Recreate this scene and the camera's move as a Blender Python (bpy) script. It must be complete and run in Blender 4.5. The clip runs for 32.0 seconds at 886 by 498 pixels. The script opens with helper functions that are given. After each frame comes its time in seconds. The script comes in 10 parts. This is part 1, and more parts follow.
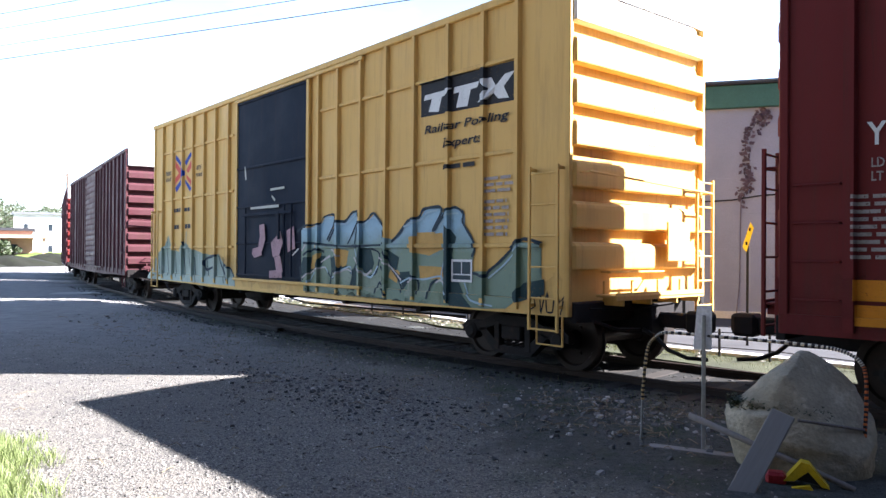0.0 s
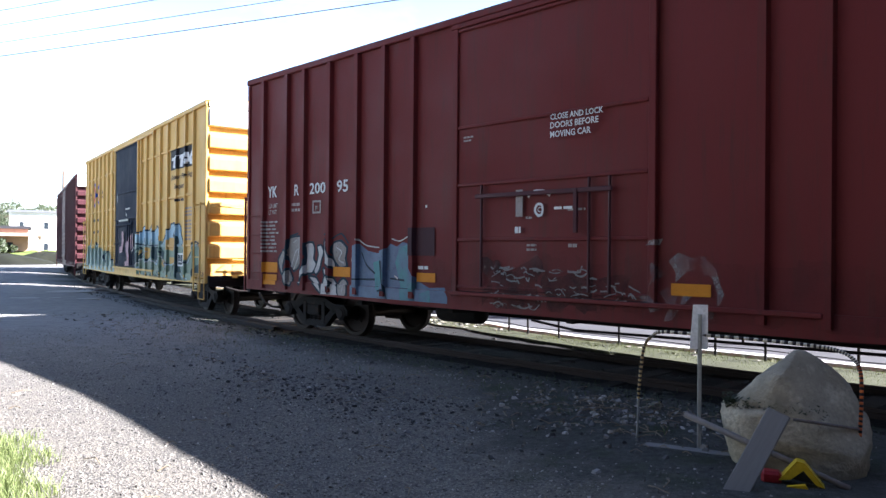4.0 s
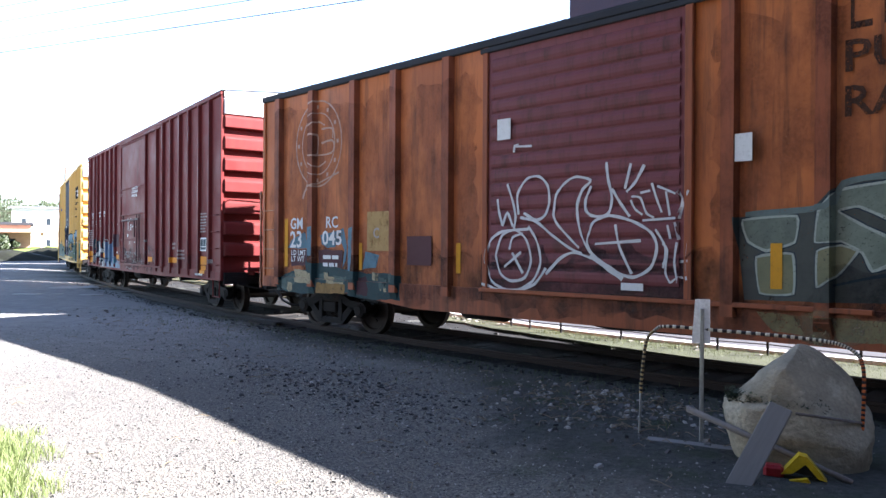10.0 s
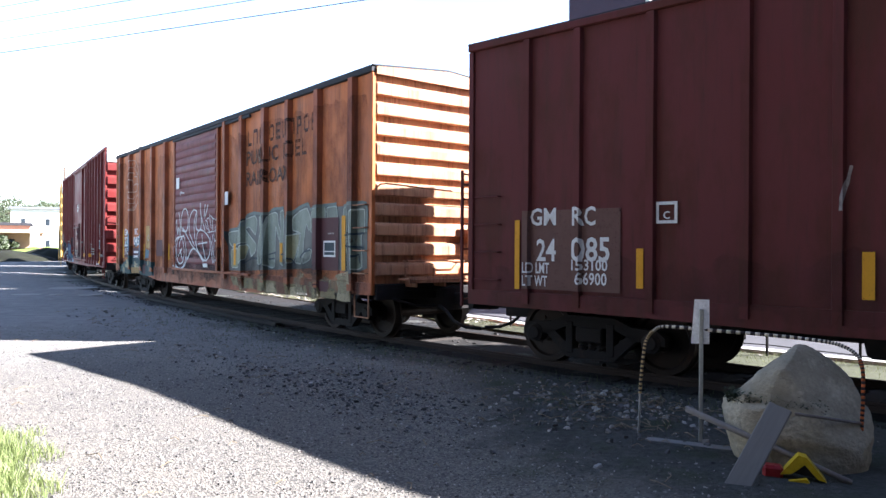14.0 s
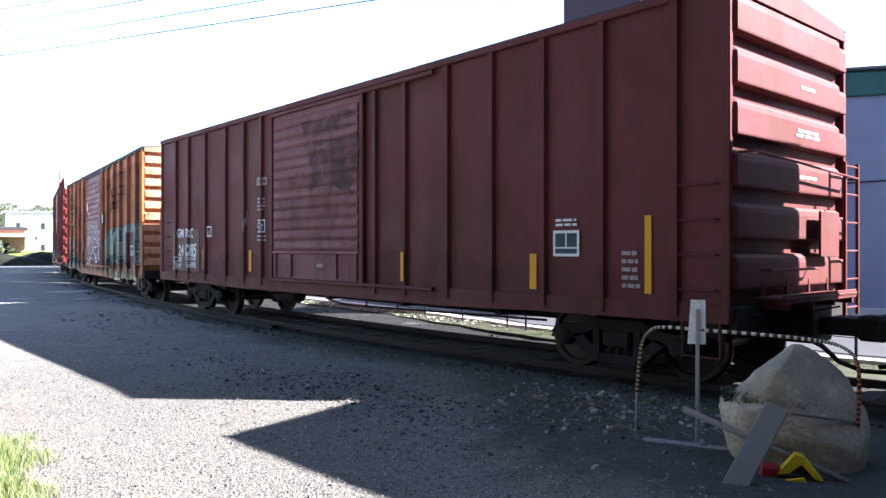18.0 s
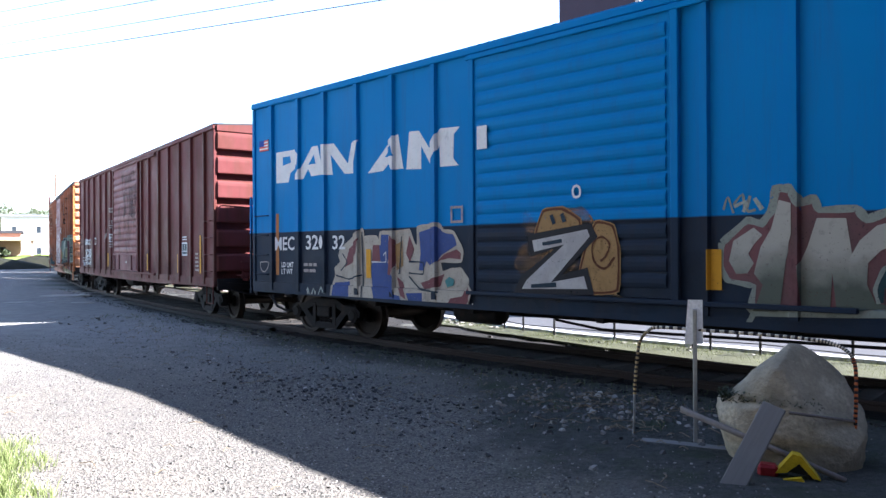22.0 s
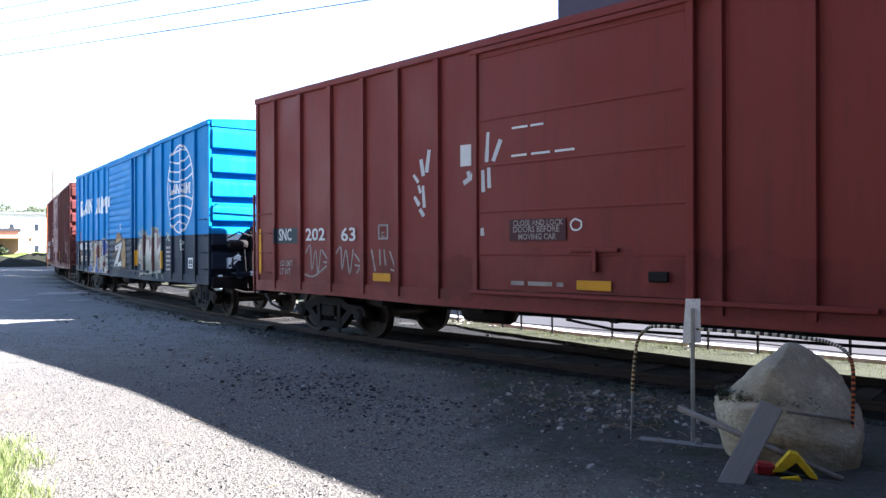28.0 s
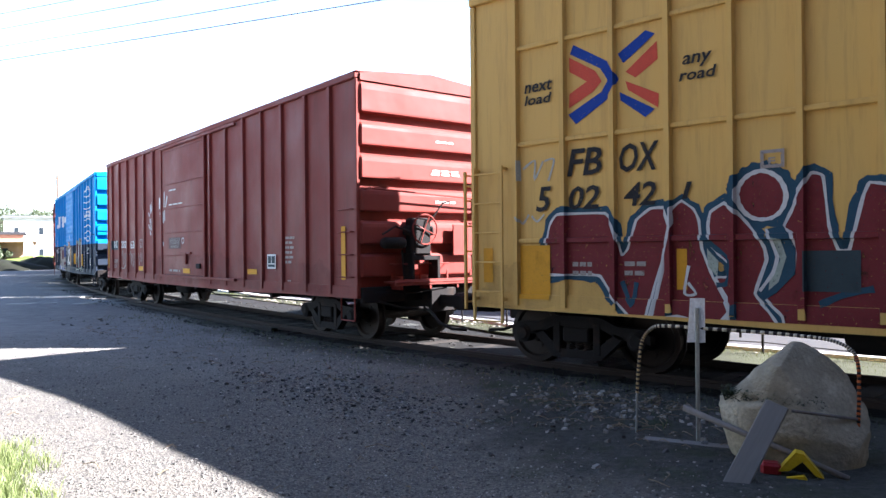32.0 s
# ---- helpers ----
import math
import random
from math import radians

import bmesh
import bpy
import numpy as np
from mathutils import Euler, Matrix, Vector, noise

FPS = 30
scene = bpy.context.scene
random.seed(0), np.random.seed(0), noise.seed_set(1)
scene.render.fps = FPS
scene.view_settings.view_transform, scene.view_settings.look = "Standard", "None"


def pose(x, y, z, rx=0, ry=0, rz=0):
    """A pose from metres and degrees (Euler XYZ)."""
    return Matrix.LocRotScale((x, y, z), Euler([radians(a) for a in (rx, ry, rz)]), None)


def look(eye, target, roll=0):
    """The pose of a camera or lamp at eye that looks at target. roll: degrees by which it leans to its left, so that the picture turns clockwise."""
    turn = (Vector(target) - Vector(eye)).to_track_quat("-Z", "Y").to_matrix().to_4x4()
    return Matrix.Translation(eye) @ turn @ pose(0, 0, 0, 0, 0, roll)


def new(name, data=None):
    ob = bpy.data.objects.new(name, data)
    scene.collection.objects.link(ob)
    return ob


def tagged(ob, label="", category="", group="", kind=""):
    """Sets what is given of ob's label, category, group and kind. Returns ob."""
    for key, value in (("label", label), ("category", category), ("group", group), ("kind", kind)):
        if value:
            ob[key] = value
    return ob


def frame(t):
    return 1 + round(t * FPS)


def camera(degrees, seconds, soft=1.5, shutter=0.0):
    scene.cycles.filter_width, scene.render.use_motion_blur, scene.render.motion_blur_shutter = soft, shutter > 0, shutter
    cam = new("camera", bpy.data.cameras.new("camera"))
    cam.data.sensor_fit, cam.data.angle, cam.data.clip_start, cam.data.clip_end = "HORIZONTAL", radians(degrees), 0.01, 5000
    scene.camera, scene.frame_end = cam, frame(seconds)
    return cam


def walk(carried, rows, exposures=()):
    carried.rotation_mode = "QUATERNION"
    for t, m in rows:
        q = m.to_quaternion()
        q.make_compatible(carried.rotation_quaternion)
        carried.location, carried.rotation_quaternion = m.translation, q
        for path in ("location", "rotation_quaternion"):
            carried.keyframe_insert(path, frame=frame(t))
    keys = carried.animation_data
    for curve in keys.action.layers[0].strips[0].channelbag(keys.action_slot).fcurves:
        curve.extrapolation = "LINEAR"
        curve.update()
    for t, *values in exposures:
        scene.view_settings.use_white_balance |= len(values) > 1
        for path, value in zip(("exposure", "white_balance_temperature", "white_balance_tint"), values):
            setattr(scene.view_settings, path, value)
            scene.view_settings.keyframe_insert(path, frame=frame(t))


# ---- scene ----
# ---- the camera and its path ----
EYE = (0.0, 0.0, 1.65)
cam = camera(61.94, 32.0, soft=1.45)
# seconds, yaw, pitch, roll
SWAY = [
    (0, -0.01, 0.32, -0.38),
    (0.5, -0.00, 0.31, -0.36),
    (1, 0.00, 0.27, -0.43),
    (1.5, -0.10, 0.18, -0.48),
    (2, -0.13, 0.21, -0.36),
    (2.5, -0.23, 0.31, -0.31),
    (3, -0.28, 0.21, -0.38),
    (3.5, -0.27, 0.22, -0.49),
    (5.5, -0.24, 0.26, -0.44),
    (6, 0.02, 0.12, -0.66),
    (6.5, 0.10, -0.03, -0.77),
    (7, 0.01, 0.02, -0.75),
    (7.5, -0.06, -0.07, -0.52),
    (8, -0.04, -0.10, -0.57),
    (8.5, -0.03, -0.12, -0.50),
    (9, -0.12, -0.13, -0.32),
    (9.5, -0.19, -0.13, -0.33),
    (10, -0.12, -0.15, -0.33),
    (10.5, -0.15, -0.09, -0.37),
    (11, -0.14, -0.17, -0.47),
    (11.5, 0.03, -0.18, -0.66),
    (12, -0.04, -0.12, -0.50),
    (12.5, -0.17, -0.07, -0.25),
    (13, -0.28, -0.12, -0.27),
    (13.5, -0.36, -0.08, -0.33),
    (14, -0.17, -0.12, -0.32),
    (14.5, -0.23, -0.17, -0.49),
    (16.5, -0.39, -0.17, -0.06),
    (17, -0.44, -0.03, -0.12),
    (17.5, -0.45, -0.09, -0.07),
    (18, -0.46, 0.02, -0.01),
    (18.5, -0.57, 0.03, 0.01),
    (19, -0.56, 0.07, -0.12),
    (19.5, -0.36, 0.05, -0.17),
    (20, -0.49, 0.10, 0.08),
    (20.5, -0.56, 0.19, 0.17),
    (21, -0.48, 0.20, 0.10),
    (21.5, -0.62, 0.23, 0.22),
    (22, -0.69, 0.13, 0.30),
    (22.5, -0.70, 0.13, 0.16),
    (23, -0.73, 0.15, 0.17),
    (23.5, -0.69, 0.17, 0.12),
    (24, -0.59, 0.15, -0.07),
    (24.5, -0.61, 0.19, 0.06),
    (25, -0.64, 0.19, 0.13),
    (25.5, -0.72, 0.14, 0.06),
    (26, -0.71, 0.17, 0.04),
    (26.5, -0.74, -0.00, 0.23),
    (28.5, -0.86, 0.02, 0.19),
    (29, -0.81, -0.07, 0.30),
    (29.5, -0.60, 0.00, 0.25),
    (30, -0.46, 0.12, 0.49),
    (30.5, -0.48, 0.11, 0.40),
    (31, -0.60, 0.19, 0.51),
    (31.5, -0.65, 0.21, 0.43),
    (32, -0.55, 0.09, 0.55),
]
walk(cam, [(t, pose(*EYE, 90 + p, r, w)) for t, w, p, r in SWAY], exposures=[(0, 3.11, 6150, 17), (3.2, 3.03, 6150, 17), (6, 3.16, 6150, 17), (10, 3.36, 6150, 17), (13, 3.18, 6150, 17), (17, 3.16, 6150, 17), (23, 3.26, 6100, 17), (32, 3.21, 6150, 17)])

# ---- daylight: sun from the far side of the train, bright hazy sky ----
SUN_AZ, SUN_EL = 90.5, 35.2
world = bpy.data.worlds.new("sky")
scene.world = world
world.use_nodes = True
wn = world.node_tree.nodes
wn.clear()
sky = wn.new("ShaderNodeTexSky")
sky.sky_type, sky.sun_disc = "NISHITA", False
sky.sun_elevation, sky.sun_rotation = radians(SUN_EL), radians(SUN_AZ)
sky.dust_density, sky.air_density, sky.ozone_density = 0.5, 1.0, 1.2
bg = wn.new("ShaderNodeBackground")
bg.inputs["Strength"].default_value = 0.05
wout = wn.new("ShaderNodeOutputWorld")
# summer haze: the sky is white and bright low down all round, clearing towards the zenith
wl = world.node_tree.links
wdir = wn.new("ShaderNodeTexCoord")
wsep = wn.new("ShaderNodeSeparateXYZ")
wl.new(wdir.outputs["Generated"], wsep.inputs[0])
wramp = wn.new("ShaderNodeMapRange")
wramp.interpolation_type = "SMOOTHSTEP"
for slot, value in zip(("From Min", "From Max", "To Min", "To Max"), (0.2, 0.5, 0.125, 0.0)):
    wramp.inputs[slot].default_value = value
wl.new(wsep.outputs["Z"], wramp.inputs["Value"])
# thin broken cloud in the haze
puff = wn.new("ShaderNodeTexNoise")
puff.inputs["Scale"].default_value, puff.inputs["Detail"].default_value, puff.inputs["Roughness"].default_value = 4.2, 6.0, 0.58
squash = wn.new("ShaderNodeMapping")
squash.inputs["Scale"].default_value = (1.0, 1.0, 2.6)
wl.new(wdir.outputs["Generated"], squash.inputs[0])
wl.new(squash.outputs[0], puff.inputs[0])
gaps = wn.new("ShaderNodeMapRange")
for slot, value in zip(("From Min", "From Max", "To Min", "To Max"), (0.42, 0.56, 0.55, 1.0)):
    gaps.inputs[slot].default_value = value
wl.new(puff.outputs["Fac"], gaps.inputs["Value"])
lowsky = wn.new("ShaderNodeMapRange")
for slot, value in zip(("From Min", "From Max", "To Min", "To Max"), (0.14, 0.24, 1.0, 0.0)):
    lowsky.inputs[slot].default_value = value
wl.new(wsep.outputs["Z"], lowsky.inputs["Value"])
cover = wn.new("ShaderNodeMath")
cover.operation = "MAXIMUM"
wl.new(gaps.outputs[0], cover.inputs[0])
wl.new(lowsky.outputs[0], cover.inputs[1])
hazy = wn.new("ShaderNodeMath")
hazy.operation = "MULTIPLY"
wl.new(cover.outputs[0], hazy.inputs[0])
haze = wn.new("ShaderNodeBackground")
haze.inputs["Color"].default_value = (0.62, 0.82, 1.0, 1)
wl.new(wramp.outputs[0], hazy.inputs[1])
wl.new(hazy.outputs[0], haze.inputs["Strength"])
wsum = wn.new("ShaderNodeAddShader")
wl.new(sky.outputs[0], bg.inputs[0])
wl.new(bg.outputs[0], wsum.inputs[0])
wl.new(haze.outputs[0], wsum.inputs[1])
wl.new(wsum.outputs[0], wout.inputs[0])
sun_dir = Vector((math.sin(radians(SUN_AZ)) * math.cos(radians(SUN_EL)), math.cos(radians(SUN_AZ)) * math.cos(radians(SUN_EL)), math.sin(radians(SUN_EL))))
sun = new("sun", bpy.data.lights.new("sun", "SUN"))
sun.data.energy, sun.data.angle, sun.data.color = 5.0, radians(0.55), (1.0, 0.97, 0.92)
sun.matrix_world = look(sun_dir * 60, (0, 0, 0))


# ---- materials ----
def node_material(name):
    m = bpy.data.materials.new(name)
    m.use_nodes = True
    nt = m.node_tree
    bsdf = nt.nodes["Principled BSDF"]
    return m, nt, bsdf


def tex_noise(nt, scale, detail=4.0, rough=0.55, stretch=(1, 1, 1), coord="Object"):
    tc = nt.nodes.new("ShaderNodeTexCoord")
    mp = nt.nodes.new("ShaderNodeMapping")
    mp.inputs["Scale"].default_value = stretch
    tx = nt.nodes.new("ShaderNodeTexNoise")
    tx.inputs["Scale"].default_value, tx.inputs["Detail"].default_value, tx.inputs["Roughness"].default_value = scale, detail, rough
    nt.links.new(tc.outputs[coord], mp.inputs[0])
    # alike pieces on one mesh are weathered differently
    info = nt.nodes.new("ShaderNodeObjectInfo")
    off = nt.nodes.new("ShaderNodeVectorMath")
    off.operation = "MULTIPLY_ADD"
    off.inputs[1].default_value = (37.0, 17.0, 23.0)
    nt.links.new(info.outputs["Random"], off.inputs[0])
    nt.links.new(mp.outputs[0], off.inputs[2])
    nt.links.new(off.outputs[0], tx.inputs[0])
    return tx.outputs["Fac"]


def ramp(nt, fac, a, b, lo=0.0, hi=1.0):
    r = nt.nodes.new("ShaderNodeMapRange")
    r.inputs["From Min"].default_value, r.inputs["From Max"].default_value = a, b
    r.inputs["To Min"].default_value, r.inputs["To Max"].default_value = lo, hi
    nt.links.new(fac, r.inputs["Value"])
    return r.outputs[0]


def blend(nt, fac, a, b, kind="MIX"):
    x = nt.nodes.new("ShaderNodeMix")
    x.data_type, x.blend_type = "RGBA", kind
    for socket, v in ((x.inputs[0], fac), (x.inputs[6], a), (x.inputs[7], b)):
        if isinstance(v, (int, float)):
            socket.default_value = v
        elif isinstance(v, (tuple, list)):
            socket.default_value = (*v[:3], 1)
        else:
            nt.links.new(v, socket)
    return x.outputs[2]


def scaled(c, k):
    return tuple(v * k for v in c)


def bumped(nt, bsdf, fac, strength, distance):
    b = nt.nodes.new("ShaderNodeBump")
    b.inputs["Strength"].default_value, b.inputs["Distance"].default_value = strength, distance
    nt.links.new(fac, b.inputs["Height"])
    nt.links.new(b.outputs[0], bsdf.inputs["Normal"])


def surface(name, color, rough=0.7, metal=0.0, coarse=1.3, fine=40.0, amount=0.22, second=None, second_amount=0.4, bump=0.25, depth=0.004, stretch=(1, 1, 1)):
    """A weathered surface: two scales of tone, patches of a second colour, fine relief."""
    m, nt, bsdf = node_material(name)
    big, small = tex_noise(nt, coarse, 5, 0.6, stretch), tex_noise(nt, fine, 3, 0.6, stretch)
    col = blend(nt, ramp(nt, big, 0.3, 0.7), scaled(color, 1 - amount), scaled(color, 1 + amount))
    col = blend(nt, ramp(nt, small, 0.3, 0.7), scaled(color, 0.75), col)
    if second:
        patch = tex_noise(nt, coarse * 2.7, 6, 0.65, stretch)
        col = blend(nt, ramp(nt, patch, 0.55, 0.7, 0, second_amount), col, second)
    nt.links.new(col, bsdf.inputs["Base Color"])
    bsdf.inputs["Metallic"].default_value = metal
    bsdf.inputs["Specular IOR Level"].default_value = 0.2
    nt.links.new(ramp(nt, small, 0.3, 0.7, rough - 0.1, min(1, rough + 0.1)), bsdf.inputs["Roughness"])
    if bump:
        bumped(nt, bsdf, small, bump, depth)
    return m


def car_paint(name, color, rust=0.35, fade=0.2, rough=0.56, lower=None, split=1.95, streak=0.45, shine=0.2, scorch=None, scorched=0.0):
    """Old car-body enamel: chalky fading, rust runs down the sheets, road dirt, chips."""
    m, nt, bsdf = node_material(name)
    base = color
    if lower:
        tc = nt.nodes.new("ShaderNodeTexCoord")
        sep = nt.nodes.new("ShaderNodeSeparateXYZ")
        nt.links.new(tc.outputs["Object"], sep.inputs[0])
        base = blend(nt, ramp(nt, sep.outputs["Z"], split - 0.01, split + 0.01), lower, color)
    big = tex_noise(nt, 0.9, 5, 0.6)
    runs = tex_noise(nt, 3.2, 5, 0.7, (1.6, 1.6, 0.14))
    thin = tex_noise(nt, 11.0, 4, 0.65, (1.5, 1.5, 0.09))
    chips = tex_noise(nt, 26, 6, 0.75)
    fine = tex_noise(nt, 120, 2, 0.5)
    pale = tuple(min(1, 0.72 * v + 0.28 * (sum(color) / 3 + 0.08)) for v in color)
    col = blend(nt, ramp(nt, big, 0.35, 0.72, 0, fade * 2), base, pale)
    if scorch:
        worn = tex_noise(nt, 1.15, 6, 0.66, (1, 1, 0.42))
        col = blend(nt, ramp(nt, worn, 0.46, 0.6, 0, scorched), col, scorch)
    col = blend(nt, ramp(nt, runs, 0.5, 0.72, 0, streak), col, (0.055, 0.03, 0.02))
    col = blend(nt, ramp(nt, thin, 0.56, 0.75, 0, streak * 0.8), col, (0.04, 0.025, 0.02))
    col = blend(nt, ramp(nt, chips, 0.63, 0.7, 0, rust), col, (0.13, 0.05, 0.022))
    nt.links.new(col, bsdf.inputs["Base Color"])
    nt.links.new(ramp(nt, big, 0.3, 0.7, rough - 0.08, rough + 0.2), bsdf.inputs["Roughness"])
    bsdf.inputs["Specular IOR Level"].default_value = shine
    dents = tex_noise(nt, 2.3, 2, 0.4)
    add = nt.nodes.new("ShaderNodeMath")
    add.operation = "MULTIPLY_ADD"
    add.inputs[1].default_value = 0.02
    nt.links.new(fine, add.inputs[0])
    nt.links.new(dents, add.inputs[2])
    bumped(nt, bsdf, add.outputs[0], 0.5, 0.03)
    return m


def leaf_material(name, a, b):
    m, nt, bsdf = node_material(name)
    geo = nt.nodes.new("ShaderNodeNewGeometry")
    col = blend(nt, geo.outputs["Random Per Island"], a, b)
    nt.links.new(col, bsdf.inputs["Base Color"])
    bsdf.inputs["Roughness"].default_value = 0.6
    tr = nt.nodes.new("ShaderNodeBsdfTranslucent")
    nt.links.new(col, tr.inputs[0])
    mix = nt.nodes.new("ShaderNodeMixShader")
    mix.inputs[0].default_value = 0.3
    out = nt.nodes["Material Output"]
    nt.links.new(bsdf.outputs[0], mix.inputs[1])
    nt.links.new(tr.outputs[0], mix.inputs[2])
    nt.links.new(mix.outputs[0], out.inputs[0])
    return m


def ground_material():
    m, nt, bsdf = node_material("gravel_lot")
    tc = nt.nodes.new("ShaderNodeTexCoord")
    vo = nt.nodes.new("ShaderNodeTexVoronoi")
    vo.inputs["Scale"].default_value = 60
    nt.links.new(tc.outputs["Object"], vo.inputs[0])
    vo2 = nt.nodes.new("ShaderNodeTexVoronoi")
    vo2.inputs["Scale"].default_value = 140
    nt.links.new(tc.outputs["Object"], vo2.inputs[0])
    big, mid, fine = tex_noise(nt, 0.22, 5, 0.6), tex_noise(nt, 1.6, 5, 0.65), tex_noise(nt, 60, 3, 0.6)
    hue = nt.nodes.new("ShaderNodeSeparateColor")
    nt.links.new(vo.outputs["Color"], hue.inputs[0])
    col = blend(nt, ramp(nt, hue.outputs[0], 0, 1), (0.052, 0.051, 0.048), (0.243, 0.222, 0.186))
    col = blend(nt, ramp(nt, fine, 0.35, 0.65, 0, 0.5), col, (0.08, 0.076, 0.07))
    col = blend(nt, ramp(nt, mid, 0.45, 0.7, 0, 0.55), col, (0.168, 0.15, 0.125))
    col = blend(nt, ramp(nt, big, 0.42, 0.62, 0, 0.4), col, (0.085, 0.084, 0.083))
    # farther out the lot is old asphalt, lightened to paint in haze at grazing view
    sep = nt.nodes.new("ShaderNodeSeparateXYZ")
    nt.links.new(tc.outputs["Object"], sep.inputs[0])
    edge = nt.nodes.new("ShaderNodeMath")
    edge.operation = "MULTIPLY_ADD"
    edge.inputs[1].default_value = 5.0
    nt.links.new(mid, edge.inputs[0])
    nt.links.new(sep.outputs["Y"], edge.inputs[2])
    far = blend(nt, ramp(nt, tex_noise(nt, 3.0, 6, 0.7), 0.35, 0.65), (0.158, 0.156, 0.156), (0.24, 0.236, 0.226))
    col = blend(nt, ramp(nt, edge.outputs[0], 11.0, 17.5, 0, 0.85), col, far)
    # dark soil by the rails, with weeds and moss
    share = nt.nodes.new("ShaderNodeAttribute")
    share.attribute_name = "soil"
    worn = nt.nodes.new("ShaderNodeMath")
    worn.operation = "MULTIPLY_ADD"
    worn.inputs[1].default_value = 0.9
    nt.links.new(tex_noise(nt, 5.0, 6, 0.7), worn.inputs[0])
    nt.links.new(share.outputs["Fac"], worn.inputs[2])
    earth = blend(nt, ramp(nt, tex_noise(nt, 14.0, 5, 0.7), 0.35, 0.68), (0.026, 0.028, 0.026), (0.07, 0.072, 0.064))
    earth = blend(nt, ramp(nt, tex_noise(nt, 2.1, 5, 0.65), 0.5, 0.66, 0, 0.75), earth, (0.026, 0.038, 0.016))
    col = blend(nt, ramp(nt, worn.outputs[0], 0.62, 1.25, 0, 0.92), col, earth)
    nt.links.new(col, bsdf.inputs["Base Color"])
    bsdf.inputs["Roughness"].default_value = 0.95
    bsdf.inputs["Specular IOR Level"].default_value = 0.2
    mix = nt.nodes.new("ShaderNodeMath")
    mix.operation = "MULTIPLY_ADD"
    mix.inputs[1].default_value = 0.5
    nt.links.new(vo2.outputs["Distance"], mix.inputs[0])
    nt.links.new(vo.outputs["Distance"], mix.inputs[2])
    bumped(nt, bsdf, mix.outputs[0], 0.8, 0.02)
    return m


def stone_bits_material(name="loose_stone", low=(0.075, 0.072, 0.068), high=(0.31, 0.29, 0.26)):
    m, nt, bsdf = node_material(name)
    geo = nt.nodes.new("ShaderNodeNewGeometry")
    col = blend(nt, ramp(nt, geo.outputs["Random Per Island"], 0.4, 1.0), low, high)
    nt.links.new(col, bsdf.inputs["Base Color"])
    bsdf.inputs["Roughness"].default_value = 0.9
    return m


YELLOW = car_paint("yellow_enamel", (0.62, 0.38, 0.105), 0.14, 0.08, streak=0.22)
BLACK_DOOR = car_paint("black_enamel", (0.014, 0.02, 0.033), 0.1, 0.03, 0.65, streak=0.2, shine=0.06)
MAROON = car_paint("maroon_enamel", (0.128, 0.0165, 0.0155), 0.2, 0.07, 0.56, streak=0.4, shine=0.16)
DARK_MAROON = car_paint("dark_maroon_enamel", (0.065, 0.019, 0.024), 0.2, 0.06, streak=0.4)
ORANGE = car_paint("orange_enamel", (0.47, 0.142, 0.038), 0.6, 0.06, streak=0.62, scorch=(0.24, 0.07, 0.03), scorched=0.5)
# Rusty orange end paint, its colour made paler for strong sun on the end.
SUNLIT_END = car_paint("sunlit_orange_end_enamel", (0.47, 0.24, 0.125), 0.7, 0.3, streak=0.75, scorch=(0.20, 0.07, 0.04), scorched=0.6)
BROWN = car_paint("brown_enamel", (0.108, 0.027, 0.027), 0.25, 0.1, streak=0.45, shine=0.1, scorch=(0.075, 0.024, 0.016), scorched=0.7)
RUSTY_POST = car_paint("rusty_post_enamel", (0.28, 0.08, 0.032), 0.6, 0.1, streak=0.7)
DOOR_BROWN = car_paint("weathered_door_enamel", (0.16, 0.044, 0.048), 0.35, 0.2, streak=0.7)
BLUE = car_paint("blue_enamel", (0.0, 0.18, 0.44), 0.03, 0.0, 0.55, streak=0.12, shine=0.08)
BLUE_TWO = car_paint("blue_over_black_enamel", (0.0, 0.18, 0.44), 0.05, 0.02, 0.55, lower=(0.018, 0.026, 0.04), split=1.96, streak=0.16, shine=0.08)
WHITE_TOP = car_paint("white_end_enamel", (0.72, 0.72, 0.70), 0.15, 0.05, streak=0.15)
RED = car_paint("red_brown_enamel", (0.185, 0.030, 0.023), 0.15, 0.08, 0.56, streak=0.28, shine=0.2)
ROOF_GREY = surface("galvanised_roof", (0.22, 0.23, 0.25), 0.5, 0.4, second=(0.12, 0.06, 0.035))
ROOF_DARK = surface("tarred_roof", (0.035, 0.037, 0.042), 0.8)
UNDER = surface("underframe_grime", (0.017, 0.015, 0.015), 0.85, 0.0, second=(0.06, 0.035, 0.022))
WHEEL = surface("wheel_steel", (0.035, 0.028, 0.025), 0.6, 0.6, second=(0.06, 0.035, 0.025))
RUSTY_RAIL = surface("rail_rust", (0.045, 0.033, 0.028), 0.8, 0.2, second=(0.03, 0.022, 0.018))
RUBBER = surface("black_rubber", (0.015, 0.015, 0.016), 0.6)
TIMBER_TIE = surface("creosoted_timber", (0.03, 0.026, 0.023), 0.9, second=(0.055, 0.047, 0.04), stretch=(0.2, 1, 1))
GRAVEL, BITS = ground_material(), stone_bits_material()
# Ballast colour is lowered to stand for shade beneath the cars.
BALLAST = stone_bits_material("shade_dark_ballast", (0.012, 0.0115, 0.011), (0.05, 0.047, 0.043))


